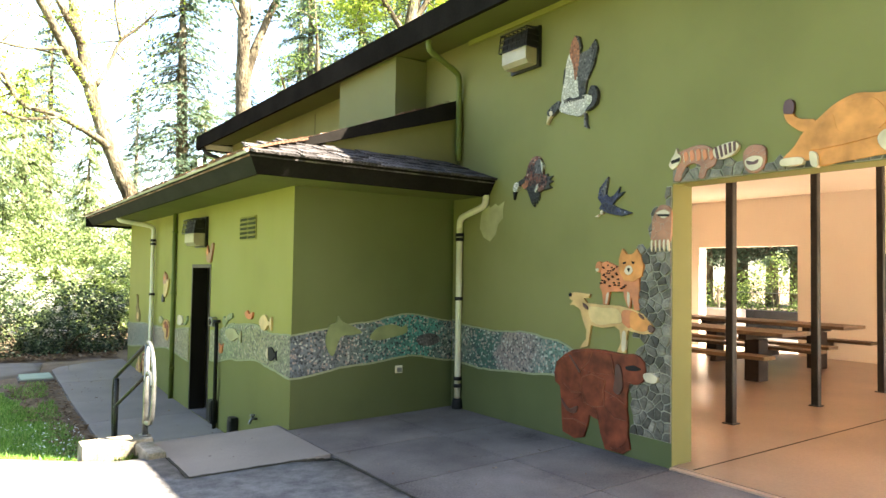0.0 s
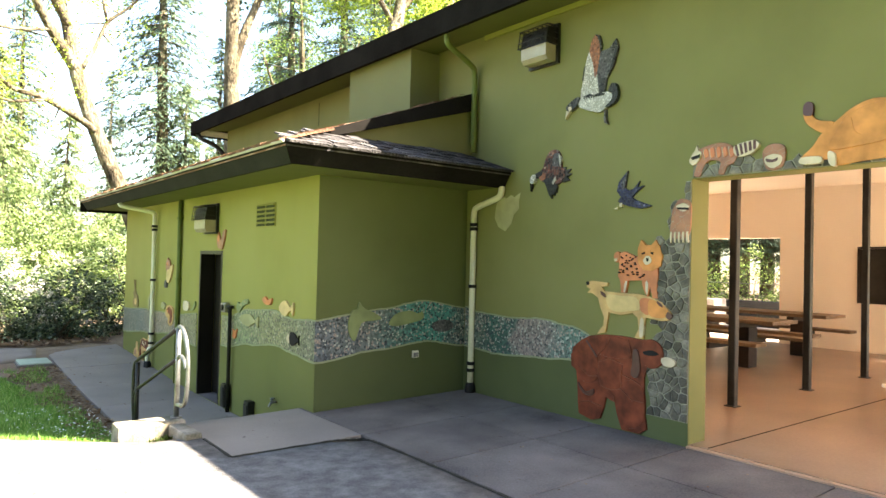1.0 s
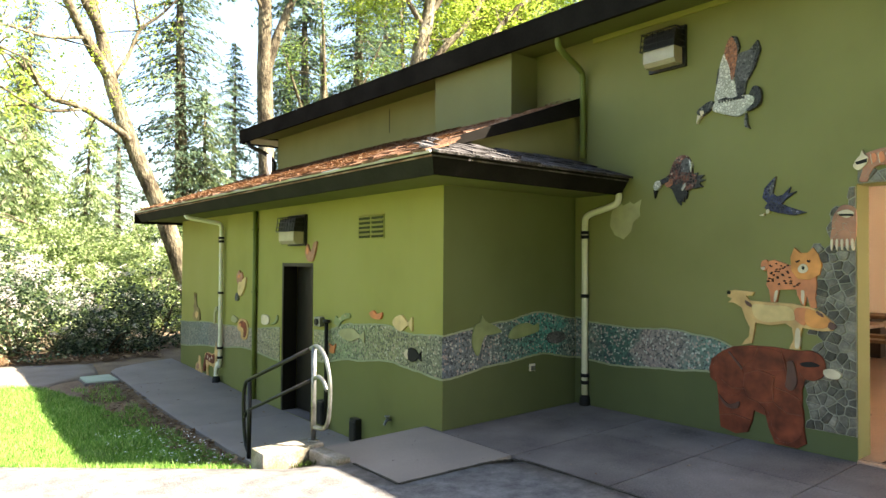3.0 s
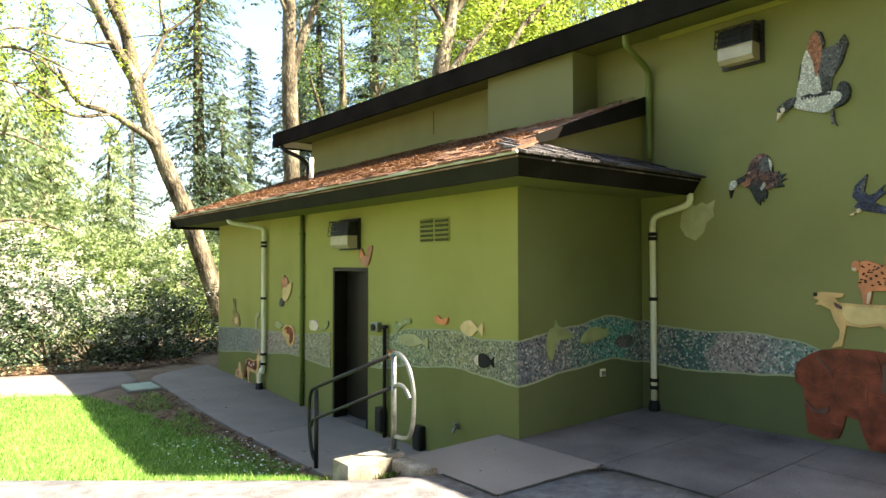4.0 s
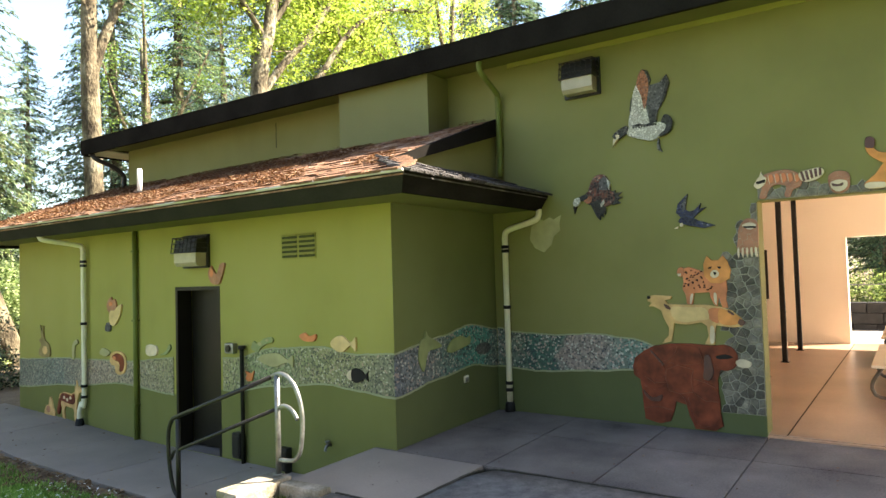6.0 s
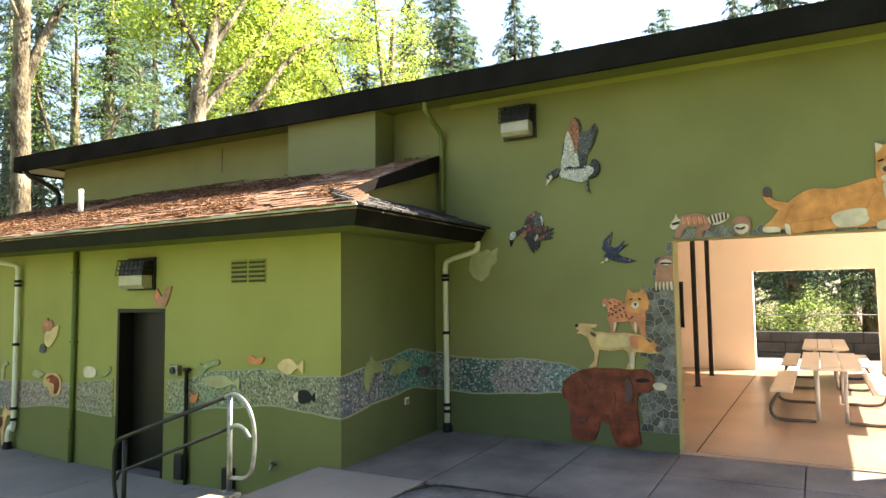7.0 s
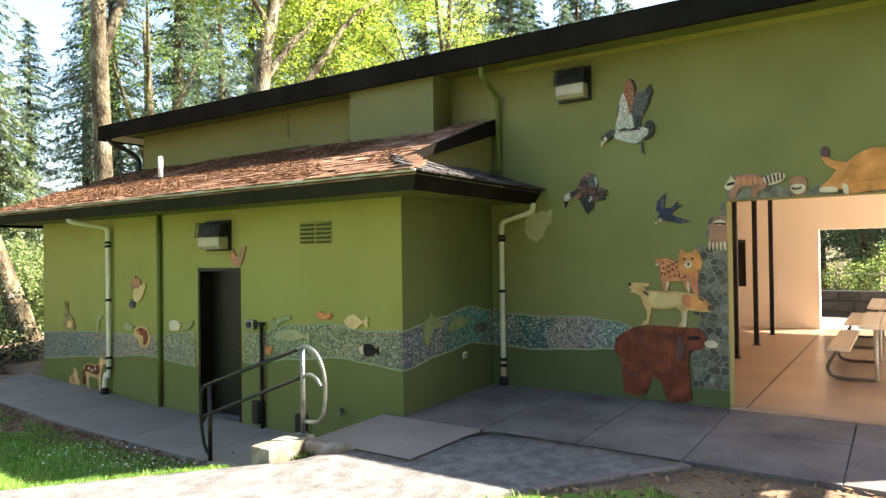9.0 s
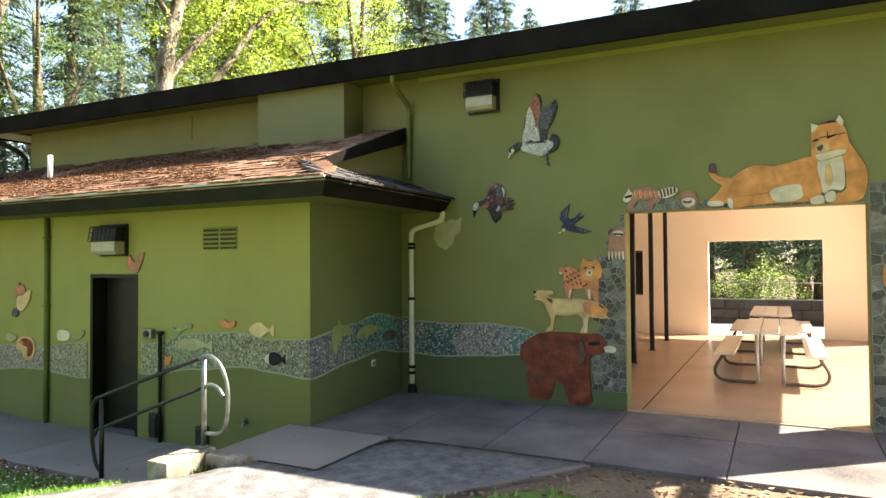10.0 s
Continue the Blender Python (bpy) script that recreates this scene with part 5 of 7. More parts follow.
# ---- fittings on the walls ----
def wall_lamp(face, u0, u1, z0, z1, label):
    """A wall pack: box, frosted lens and a wire guard."""
    place = FACES[face]
    lamp = thing("wall_lamp", label, "lamp", "wall lamps")
    h = z1 - z0
    def prism(profile, a, b):
        bm = bmesh.new()
        rows_ = [[bm.verts.new(place(u, z0 + z * h, d)) for d, z in profile] for u in (a, b)]
        n = len(profile)
        for k in range(n):
            bm.faces.new((rows_[0][k], rows_[0][(k + 1) % n], rows_[1][(k + 1) % n], rows_[1][k]))
        bm.faces.new(rows_[0])
        bm.faces.new(rows_[1])
        bmesh.ops.recalc_face_normals(bm, faces=bm.faces)
        return bm
    part("back_plate", prism([(0, 0), (0.035, 0), (0.035, 1), (0, 1)], u0, u1), DARK_METAL, lamp)
    part("housing", prism([(0.036, 0.46), (0.19, 0.46), (0.16, 0.86), (0.036, 0.9)], u0 + 0.03, u1 - 0.03), DARK_METAL, lamp)
    part("lens", prism([(0.036, 0.06), (0.15, 0.06), (0.185, 0.16), (0.185, 0.455), (0.036, 0.455)], u0 + 0.035, u1 - 0.035), LENS, lamp, "frosted cream glass lens")
    def hoop(d, z):
        return tube([place(u0 + 0.015, z0 + z * h, 0.0), place(u0 + 0.015, z0 + z * h, d), place(u1 - 0.015, z0 + z * h, d), place(u1 - 0.015, z0 + z * h, 0.0)], 0.0055, 5)
    guard = part("guard", hoop(0.222, 0.46), DARK_METAL, lamp, "dark wire guard")
    for k in range(7):
        u = u0 + 0.02 + (u1 - u0 - 0.04) * k / 6
        part("guard_wire", tube([place(u, z0 + z * h, d) for d, z in ((0.01, 0.95), (0.19, 0.92), (0.22, 0.45))], 0.0055, 5), DARK_METAL, guard)
    for d, z in ((0.2, 0.9), (0.205, 0.75), (0.215, 0.6)):
        part("guard_wire", hoop(d, z), DARK_METAL, guard)
    return lamp


wall_lamp("mural", -6.55, -6.12, 3.64, 4.06, "dark wall lamp with cream lens and wire guard")
wall_lamp("front", -11.02, -10.50, 1.84, 2.26, "dark wall lamp with cream lens and wire guard above the door")

vent = thing("wall_vent", "olive painted louvred vent with two rows of slots", "vent")
vent_frame = part("frame", box(AX - 0.012, 8.635, 1.895, AX - 0.0005, 9.175, 2.17, 0.003), GREEN, vent)
# dark plates paint the shade inside the vent slots
VENT_DARK = rough_paint("vent_shadow", tones((0.05, 0.055, 0.02), 0.2), 4, 0.9)
for c in range(2):
    for k in range(5):
        y0 = 8.645 + c * 0.275
        z0 = 1.905 + k * 0.053
        part("slot", box(AX - 0.015, y0, z0, AX - 0.0125, y0 + 0.245, z0 + 0.03), VENT_DARK, vent_frame)
        part("slat", solid([(AX - 0.0125, z0 + 0.03), (AX - 0.034, z0 + 0.026), (AX - 0.034, z0 + 0.032), (AX - 0.0125, z0 + 0.045)], "y", y0, y0 + 0.245), GREEN, vent_frame)


def downpipe(points, bottom, straps, mat, label, boot=True, r=0.036, clamps=()):
    ob = thing("downpipe", label, "downpipe")
    run = part("pipe", tube(curve_points(points, 5), r, 12), mat, ob)
    x, y = points[-1][0], points[-1][1]
    for z in straps:
        part("strap", tube([(x, y, z - 0.02), (x, y, z + 0.02)], r + 0.012, 12), RUBBER, run, "black strap")
    for z in clamps:
        part("clamp", tube([(1.125, 13.48, z - 0.02), (1.125, 13.48, z + 0.02)], r + 0.012, 12), RUBBER, run, "black clamp")
    if boot:
        part("boot", tube([(x, y, bottom), (x, y, bottom + 0.03), (x, y, bottom + 0.09), (x, y, bottom + 0.12)], [r + 0.025, r + 0.028, r + 0.022, r + 0.008], 12), RUBBER, ob, "black drain boot")
    return ob


downpipe([(3.14, 6.93, 2.40), (3.14, 6.93, 2.34), (3.14, 6.96, 2.29), (3.14, 7.06, 2.255), (3.14, 7.31, 2.195), (3.14, 7.385, 2.15), (3.14, 7.40, 2.06), (3.14, 7.40, 1.9), (3.14, 7.40, 0.1)], -0.005, [1.98, 1.93, 1.25, 0.34, 0.26], CREAM_PIPE, "cream painted downpipe with black straps in the corner")
downpipe([(0.60, 13.65, 2.40), (0.60, 13.65, 2.37), (0.66, 13.63, 2.335), (1.04, 13.51, 2.27), (1.115, 13.485, 2.23), (1.125, 13.48, 2.14), (1.125, 13.48, 1.95), (1.125, 13.48, 0.05), (1.11, 13.53, -0.08), (1.10, 13.57, -0.2), (1.10, 13.57, -0.32)], -0.42, [], CREAM_PIPE, "cream painted downpipe on the annex wall", clamps=(2.02, 1.96, 1.1, 0.18, 0.02))
downpipe([(2.67, 7.40, 4.15), (2.67, 7.40, 4.09), (2.72, 7.40, 4.02), (3.05, 7.41, 3.87), (3.11, 7.42, 3.80), (3.12, 7.42, 3.70), (3.12, 7.42, 3.5), (3.12, 7.42, 2.84)], 2.8, [], GREEN_PIPE, "green painted downpipe from the main eave", False, 0.034)
downpipe([(2.68, 16.2, 4.19), (2.72, 16.1, 4.08), (2.95, 15.95, 3.95), (3.1, 15.87, 3.8), (3.12, 15.86, 3.6), (3.12, 15.86, 2.3)], 2.2, [], DARK_METAL, "dark downpipe at the far end of the main eave", False, 0.045)

conduit = thing("conduit", "dark green pipe running the full height of the annex wall", "pipe")
run = part("pipe", tube([(AX - 0.04, 12.13, -0.46), (AX - 0.04, 12.13, 2.398)], 0.034, 10), GREEN_PIPE, conduit)
for z in (0.0, 1.15, 2.1):
    part("strap", box(AX - 0.078, 12.09, z, AX - 0.002, 12.17, z + 0.025), GREEN_PIPE, run)
stub = thing("standpipe", "dark green standpipe with a small grey valve box", "pipe")
part("pipe", tube([(AX - 0.05, 9.86, -0.48), (AX - 0.05, 9.86, 0.86)], 0.024, 10), TRIM, stub)
part("cap", tube([(AX - 0.05, 9.86, 0.86), (AX - 0.05, 9.86, 0.9)], 0.045, 10), DARK_METAL, stub)
box_grey = thing("junction_box", "small grey electrical box beside the door", "box")
part("body", box(AX - 0.07, 10.0, 0.80, AX - 0.001, 10.16, 0.92, 0.01), METAL, box_grey)
part("dial", tube([(AX - 0.09, 10.08, 0.86), (AX - 0.071, 10.08, 0.86)], 0.04, 12), DARK_METAL, box_grey)
for y, z, label in ((9.15, -0.36, "dark low electrical box at the foot of the wall"), (9.95, -0.28, "dark low pipe guard beside the door")):
    fit_box = thing("junction_box", label, "box")
    body = part("body", box(AX - 0.09, y - 0.07, z - 0.14, AX - 0.001, y + 0.07, z + 0.16, 0.015), DARK_METAL, fit_box)
    part("lid", box(AX - 0.1, y - 0.055, z - 0.1, AX - 0.091, y + 0.055, z + 0.12, 0.004), DARK_METAL, body)
tap = thing("hose_tap", "small pale hose tap low on the annex wall", "tap")
part("spout", tube(curve_points([(AX - 0.001, 8.48, -0.1), (AX - 0.06, 8.48, -0.1), (AX - 0.09, 8.48, -0.15)], 4), 0.015, 8), METAL, tap)
part("handle", tube([(AX - 0.05, 8.48, -0.085), (AX - 0.05, 8.48, -0.06), (AX - 0.05, 8.48, -0.05)], [0.008, 0.03, 0.03], 10), METAL, tap)
outlet = thing("wall_outlet", "small pale weatherproof outlet on the side wall", "outlet")
part("plate", box(2.41, AY0 - 0.015, 0.43, 2.5, AY0 - 0.0005, 0.51, 0.004), CREAM_PIPE, outlet)
part("cover", box(2.425, AY0 - 0.03, 0.44, 2.485, AY0 - 0.016, 0.49, 0.004), METAL, outlet)
seam = structure("trim_wall_seam", box(MX - 0.004, 11.52, 3.76, MX - 0.0005, 11.532, 4.16), TRIM, "narrow dark joint in the upper wall", "trim")

door = thing("door_1", "black painted steel door set back in a dark frame", "door")
door["kind"] = "structure"
DX = AX + 0.208
part("frame", box(AX - 0.004, 11.20, -0.468, AX + 0.205, 11.248, 1.608), DOOR_PAINT, door)
part("frame", box(AX - 0.004, 10.322, -0.468, AX + 0.2, 10.37, 1.608), DOOR_PAINT, door)
part("frame", box(AX - 0.004, 10.372, 1.56, AX + 0.2, 11.198, 1.608), DOOR_PAINT, door)
leaf = part("leaf", box(DX, 10.374, -0.45, DX + 0.045, 11.196, 1.558, 0.003), DOOR_PAINT, door)
part("handle", tube(curve_points([(DX - 0.001, 10.46, 0.45), (DX - 0.05, 10.46, 0.45), (DX - 0.055, 10.56, 0.45)], 3), 0.011, 8), METAL, leaf, "grey lever handle")
part("sill", box(AX + 0.002, 10.322, -0.6, AX + 0.258, 11.248, -0.469), CONCRETE, door)

# handrail at the steps
rail = thing("handrail", "galvanised pipe handrail with a looped end beside the steps", "handrail")
RX0, Y_UP, Y_LO = -0.105, 7.81, 9.25
top_z, low_z_ = 0.855, 0.36
# sunlit upper pipe and shaded lower pipe: the light is put into two colours
part("post", tube([(RX0, Y_UP, 0.02), (RX0, Y_UP, top_z)], 0.024, 12), METAL, rail)
part("post", tube([(RX0, Y_LO, -0.48), (RX0, Y_LO, low_z_ - 0.02)], 0.024, 12), DARK_METAL, rail, "lower post in the shaded colour")
part("top_rail", tube(curve_points([(RX0, Y_LO + 0.0, -0.42), (RX0, Y_LO + 0.09, -0.33), (RX0, Y_LO + 0.15, -0.1), (RX0, Y_LO + 0.16, 0.18), (RX0, Y_LO + 0.10, low_z_ - 0.04), (RX0, Y_LO, low_z_ + 0.005), (RX0, Y_LO - 0.08, low_z_ + 0.035)], 6) + [Vector((RX0, Y_UP + 0.06, top_z - 0.02))], 0.02, 12), DARK_METAL, rail, "sloping hand bar in the shaded colour")
part("end_loop", tube(curve_points([(RX0, Y_UP + 0.06, top_z - 0.02), (RX0, Y_UP - 0.03, top_z + 0.01), (RX0, Y_UP - 0.13, top_z - 0.01), (RX0, Y_UP - 0.23, top_z - 0.10), (RX0, Y_UP - 0.29, top_z - 0.25), (RX0, Y_UP - 0.30, 0.44), (RX0, Y_UP - 0.27, 0.25), (RX0, Y_UP - 0.19, 0.16), (RX0, Y_UP - 0.02, 0.14)], 6), 0.019, 12), METAL, rail)
part("mid_rail", tube(curve_points([(RX0, Y_LO + 0.12, -0.06), (RX0, Y_LO + 0.07, 0.015), (RX0, Y_LO - 0.03, 0.055)], 5) + [Vector((RX0, Y_UP, 0.57))], 0.017, 10), DARK_METAL, rail, "middle bar in the shaded colour")
part("loop", tube(curve_points([(RX0, Y_UP, 0.57), (RX0, Y_UP - 0.09, 0.60), (RX0, Y_UP - 0.18, 0.57), (RX0, Y_UP - 0.245, 0.50)], 6), 0.018, 10), METAL, rail)
part("base_plate", tube([(RX0, Y_UP, 0.012), (RX0, Y_UP, 0.03)], 0.05, 12), METAL, rail)

# roof trims: gutter lip, vent pipe
gutter = thing("gutter", "thin pale metal gutter edge along the low roof", "gutter")
bm = bmesh.new()
n = 40
for k in range(n + 1):
    y = EY0 - 0.02 + (EY1 - EY0 + 0.02) * k / n
    wob = 0.006 * noise.noise(Vector((y * 1.3, 2, 0)))
    for dx, dz in ((-0.024, -0.012), (-0.046, 0.002), (-0.042, 0.014), (-0.018, 0.010)):
        bm.verts.new((EX + dx, y, EZ - 0.012 + dz + wob))
bm.verts.ensure_lookup_table()
for k in range(n):
    for j in range(4):
        a, b = 4 * k + j, 4 * k + (j + 1) % 4
        bm.faces.new((bm.verts[a], bm.verts[b], bm.verts[b + 4], bm.verts[a + 4]))
bm.faces.new([bm.verts[j] for j in range(4)])
bm.faces.new([bm.verts[4 * n + j] for j in range(4)])
bmesh.ops.recalc_face_normals(bm, faces=bm.faces)
part("trough", bm, rough_paint("pale_gutter_metal", tones((0.50, 0.48, 0.44), 0.3), 3, 0.5, 50, 0.2), gutter)
stack = thing("vent_pipe", "white plastic vent pipe standing on the low roof", "vent pipe")
part("pipe", tube([(1.72, 12.95, annex_z(1.72) - 0.02), (1.72, 12.95, 3.42)], 0.037, 14), PVC, stack)
part("collar", tube([(1.72, 12.95, annex_z(1.72) - 0.01), (1.72, 12.95, annex_z(1.72) + 0.05)], [0.08, 0.042], 14), RUBBER, stack)

cover = thing("utility_cover", "pale green square utility lid set in the soil", "cover")
cz = ground_z(-0.43, 14.85)
part("lid", box(-0.68, 14.5, cz - 0.05, -0.2, 15.15, cz + 0.045, 0.015), COVER, cover)
part("rim", box(-0.71, 14.47, cz - 0.06, -0.17, 15.18, cz + 0.025, 0.008), CONCRETE, cover)

# ---- inside the shelter ----
for x in (5.06, 6.86, 8.67, 10.5):
    post = thing("post", "dark brown square steel post on the tan floor", "post", "posts in the shelter")
    part("shaft", box(x - 0.042, 5.158, 0.021, x + 0.042, 5.242, 3.199, 0.012), DARK_METAL, post)
    part("foot", box(x - 0.065, 5.135, 0.0205, x + 0.065, 5.265, 0.032, 0.003), DARK_METAL, post)
board = thing("notice_board", "dark brown framed notice board on the peach wall", "board")
part("panel", box(EAST - 0.03, 5.97, 0.97, EAST - 0.001, 6.5, 1.97, 0.004), DARK_METAL, board)
for y in (5.95, 6.5):
    part("frame", box(EAST - 0.045, y, 0.95, EAST - 0.001, y + 0.03, 1.99), DARK_WOOD, board)
for z in (0.94, 1.975):
    part("frame", box(EAST - 0.045, 5.95, z, EAST - 0.001, 6.53, z + 0.03), DARK_WOOD, board)
joint = structure("trim_floor_joint", box(MX + 0.05, 4.40, 0.0205, EAST, 4.415, 0.0225), DARK_WOOD, "thin dark joint in the floor", "trim")
structure("trim_threshold", box(MX - 0.035, OPEN_A + 0.003, -0.08, MX + 0.018, OPEN_B - 0.003, 0.015), rough_paint("threshold", tones((0.42, 0.27, 0.18), 0.12), 3, 0.7), "pinkish tan sloped threshold of the doorway", "trim")


LOOP_PIPE = rough_paint("dark_bent_pipe", tones((0.10, 0.085, 0.07), 0.3), 6, 0.45, 60, 0.1, metal=0.2)
def picnic_table(length, top_mat, label, frame_mat, group):
    """Boards on a bent pipe frame, along x, with a bench on each side."""
    t = thing("picnic_table", label, "table", group)
    for k in range(3):
        y = -0.345 + k * 0.232
        part("top_board", box(-length / 2, y, 0.71, length / 2, y + 0.222, 0.75, 0.006), top_mat, t)
    for s in (-1, 1):
        part("seat_board", box(-length / 2, s * 0.56 - 0.13, 0.42, length / 2, s * 0.56 + 0.13, 0.455, 0.006), top_mat, t)
    for x in (-length / 2 + 0.36, length / 2 - 0.36):
        for s in (-1, 1):
            part("leg", tube([(x, s * 0.17, 0.70), (x, s * 0.16, 0.3), (x, s * 0.16, 0.024)], 0.024, 8), frame_mat, t)
            part("bench_loop", tube(curve_points([(x, s * 0.185, 0.024), (x, s * 0.3, 0.024), (x, s * 0.56, 0.024), (x, s * 0.68, 0.07), (x, s * 0.7, 0.2), (x, s * 0.58, 0.41)], 5), 0.022, 8), LOOP_PIPE, t, "dark bent pipe under the bench")
        part("cross_bar", tube([(x, -0.3, 0.69), (x, 0.3, 0.69)], 0.018, 8), frame_mat, t)
        part("brace", tube([(x, 0, 0.69), (x * 0.3, 0, 0.69)], 0.014, 8), frame_mat, t)
    return t


GREY_PIPE = rough_paint("grey_pipe_frame", tones((0.42, 0.40, 0.36), 0.15), 6, 0.45, 60, 0.1, metal=0.3)
t1 = picnic_table(2.45, WHITE_TOP, "pale-topped picnic table on a bent pipe frame", GREY_PIPE, "pale picnic tables")
t1.matrix_basis = pose(6.42, 3.11, 0.022)
copy_thing(t1, pose(9.9, 3.14, 0.022))
def heavy_table(length, label, group):
    """Thick dark boards on two square pedestals, benches on arms."""
    t = thing("picnic_table", label, "table", group)
    for k in range(4):
        y = -0.39 + k * 0.197
        part("top_board", box(-length / 2, y, 0.70, length / 2, y + 0.19, 0.755, 0.006), BROWN_WOOD, t)
    for s_ in (-1, 1):
        for k in range(2):
            y = s_ * 0.72 - 0.15 + k * 0.152
            part("seat_board", box(-length / 2, y, 0.41, length / 2, y + 0.147, 0.46, 0.006), BROWN_WOOD, t)
    for x in (-length / 2 + 0.6, length / 2 - 0.6):
        part("pedestal", box(x - 0.11, -0.13, 0.001, x + 0.11, 0.13, 0.62, 0.01), DARK_WOOD, t)
        part("top_bearer", box(x - 0.06, -0.38, 0.621, x + 0.06, 0.38, 0.699, 0.006), DARK_WOOD, t)
        part("seat_arm", box(x + 0.112, -0.86, 0.32, x + 0.2, 0.86, 0.409, 0.006), DARK_WOOD, t)
    return t


t2 = heavy_table(3.1, "dark brown wooden picnic table on square pedestals", "brown picnic tables")
t2.matrix_basis = pose(8.1, 7.6, 0.022, 0, 0, 90)
copy_thing(t2, pose(10.35, 7.8, 0.022, 0, 0, 90))

# ---- outside the east side ----
ew = thing("stone_wall", "low dark stone wall beyond the far doorway", "wall")
rnd = random.Random(5)
for course in range(3):
    y = -2.0 + rnd.uniform(-0.4, 0)
    while y < 11:
        w = rnd.uniform(0.35, 1.1)
        part("stone", box(15.6 + rnd.uniform(-0.03, 0.03), y, -0.12 + course * 0.27, 15.95, y + w - 0.008, 0.142 + course * 0.27, 0.02), LOW_WALL, ew)
        y += w
part("core", box(15.66, -2, -0.2, 15.93, 11, 0.66), LOW_WALL, ew)
structure("pavement_east", box(EAST + T + 0.002, -3, -0.3, 15.58, 12, 0.0), PALE_CONCRETE, "pale sunlit concrete terrace behind the shelter", "pavement")
# unseen apron, made pale to bounce sunlight into the shelter
structure("pavement_bounce", box(MX + T, -4.5, -0.3, EAST + T, SOUTH - 0.003, 0.0), PALE_CONCRETE, "unseen apron south of the shelter, pale to bounce sunlight inside", "pavement")

# ---- plants ----
rng = np.random.default_rng(11)


def card_mesh(name, centre, along, across):
    """Diamond-shaped leaves: one quad each."""
    n = len(centre)
    co = np.stack([centre - along, centre - across + along * 0.1, centre + along, centre + across + along * 0.1], 1).reshape(-1, 3)
    me = bpy.data.meshes.new(name)
    me.vertices.add(4 * n)
    me.vertices.foreach_set("co", co.astype(np.float32).ravel())
    me.loops.add(4 * n)
    me.loops.foreach_set("vertex_index", np.arange(4 * n, dtype=np.int32))
    me.polygons.add(n)
    me.polygons.foreach_set("loop_start", np.arange(0, 4 * n, 4, dtype=np.int32))
    me.update(calc_edges=True)
    me.validate()
    return me


def unit(n):
    v = rng.normal(size=(n, 3))
    return v / np.linalg.norm(v, axis=1, keepdims=True)


def leaves(centres, per, radius, size, name="crown", flat=0.75, droop=0.0):
    """Leaf cards scattered round cluster centres."""
    c = np.repeat(np.asarray(centres, float), per, axis=0)
    n = len(c)
    off = unit(n) * (rng.random(n) ** 0.5)[:, None] * radius
    off[:, 2] *= flat
    way = unit(n)
    way[:, 2] = way[:, 2] * 0.5 - droop
    side = np.cross(way, unit(n))
    side /= np.linalg.norm(side, axis=1, keepdims=True) + 1e-6
    s = size * rng.uniform(0.6, 1.3, n)[:, None]
    return card_mesh(name, c + off, way * s * 0.6, side * s * 0.38)


def joined_mesh(name, me, mat, parent):
    me.materials.append(mat)
    ob = new(name, me)
    ob.parent = parent
    return ob


def limb_points(limbs, start=0.35):
    out = []
    for pts, _, _ in limbs:
        line = curve_points(pts, 5)
        out += [np.array(p) for p in line[int(len(line) * start):]]
    return out


def leafy_tree(label, trunk, limbs, clusters, reach, per, radius, size, mat, droop=0.0, start=0.3, name="tree", behind=0.0):
    """trunk and limbs: (points, first radius, last radius). Twigs run from the limbs to the leaf clusters."""
    t = thing(name, label, "tree")
    wood = bmesh.new()
    bole = None
    for pts, r0, r1 in [trunk] + limbs:
        line = curve_points(pts, 5)
        bm = tube(line, [(r0 + (r1 - r0) * k / (len(line) - 1)) * (1 + 0.12 * noise.noise(p * 1.5)) for k, p in enumerate(line)], 10)
        if bole is None:
            bole = part("trunk", bm, BARK, t)
        else:
            part("limb", bm, BARK, bole)
    base = limb_points(limbs, start)
    centres = []
    for _ in range(clusters):
        b = base[rng.integers(len(base))]
        c = b + unit(1)[0] * reach * rng.uniform(0.2, 1.0)
        c[2] += 0.25 * reach * rng.random()
        if rng.random() < behind:
            c[1] = b[1] + 0.4 + abs(c[1] - b[1])
        centres.append(c)
        if rng.random() < 0.5:
            mid = (b + c) / 2 + unit(1)[0] * 0.12
            tube([b, mid, c], [0.028, 0.016, 0.007], 4, wood)
    part("branchwork", wood, BARK, t)["kind"] = "stuff"
    joined_mesh("crown", leaves(centres, per, radius, size, droop=droop), mat, t)
    return t


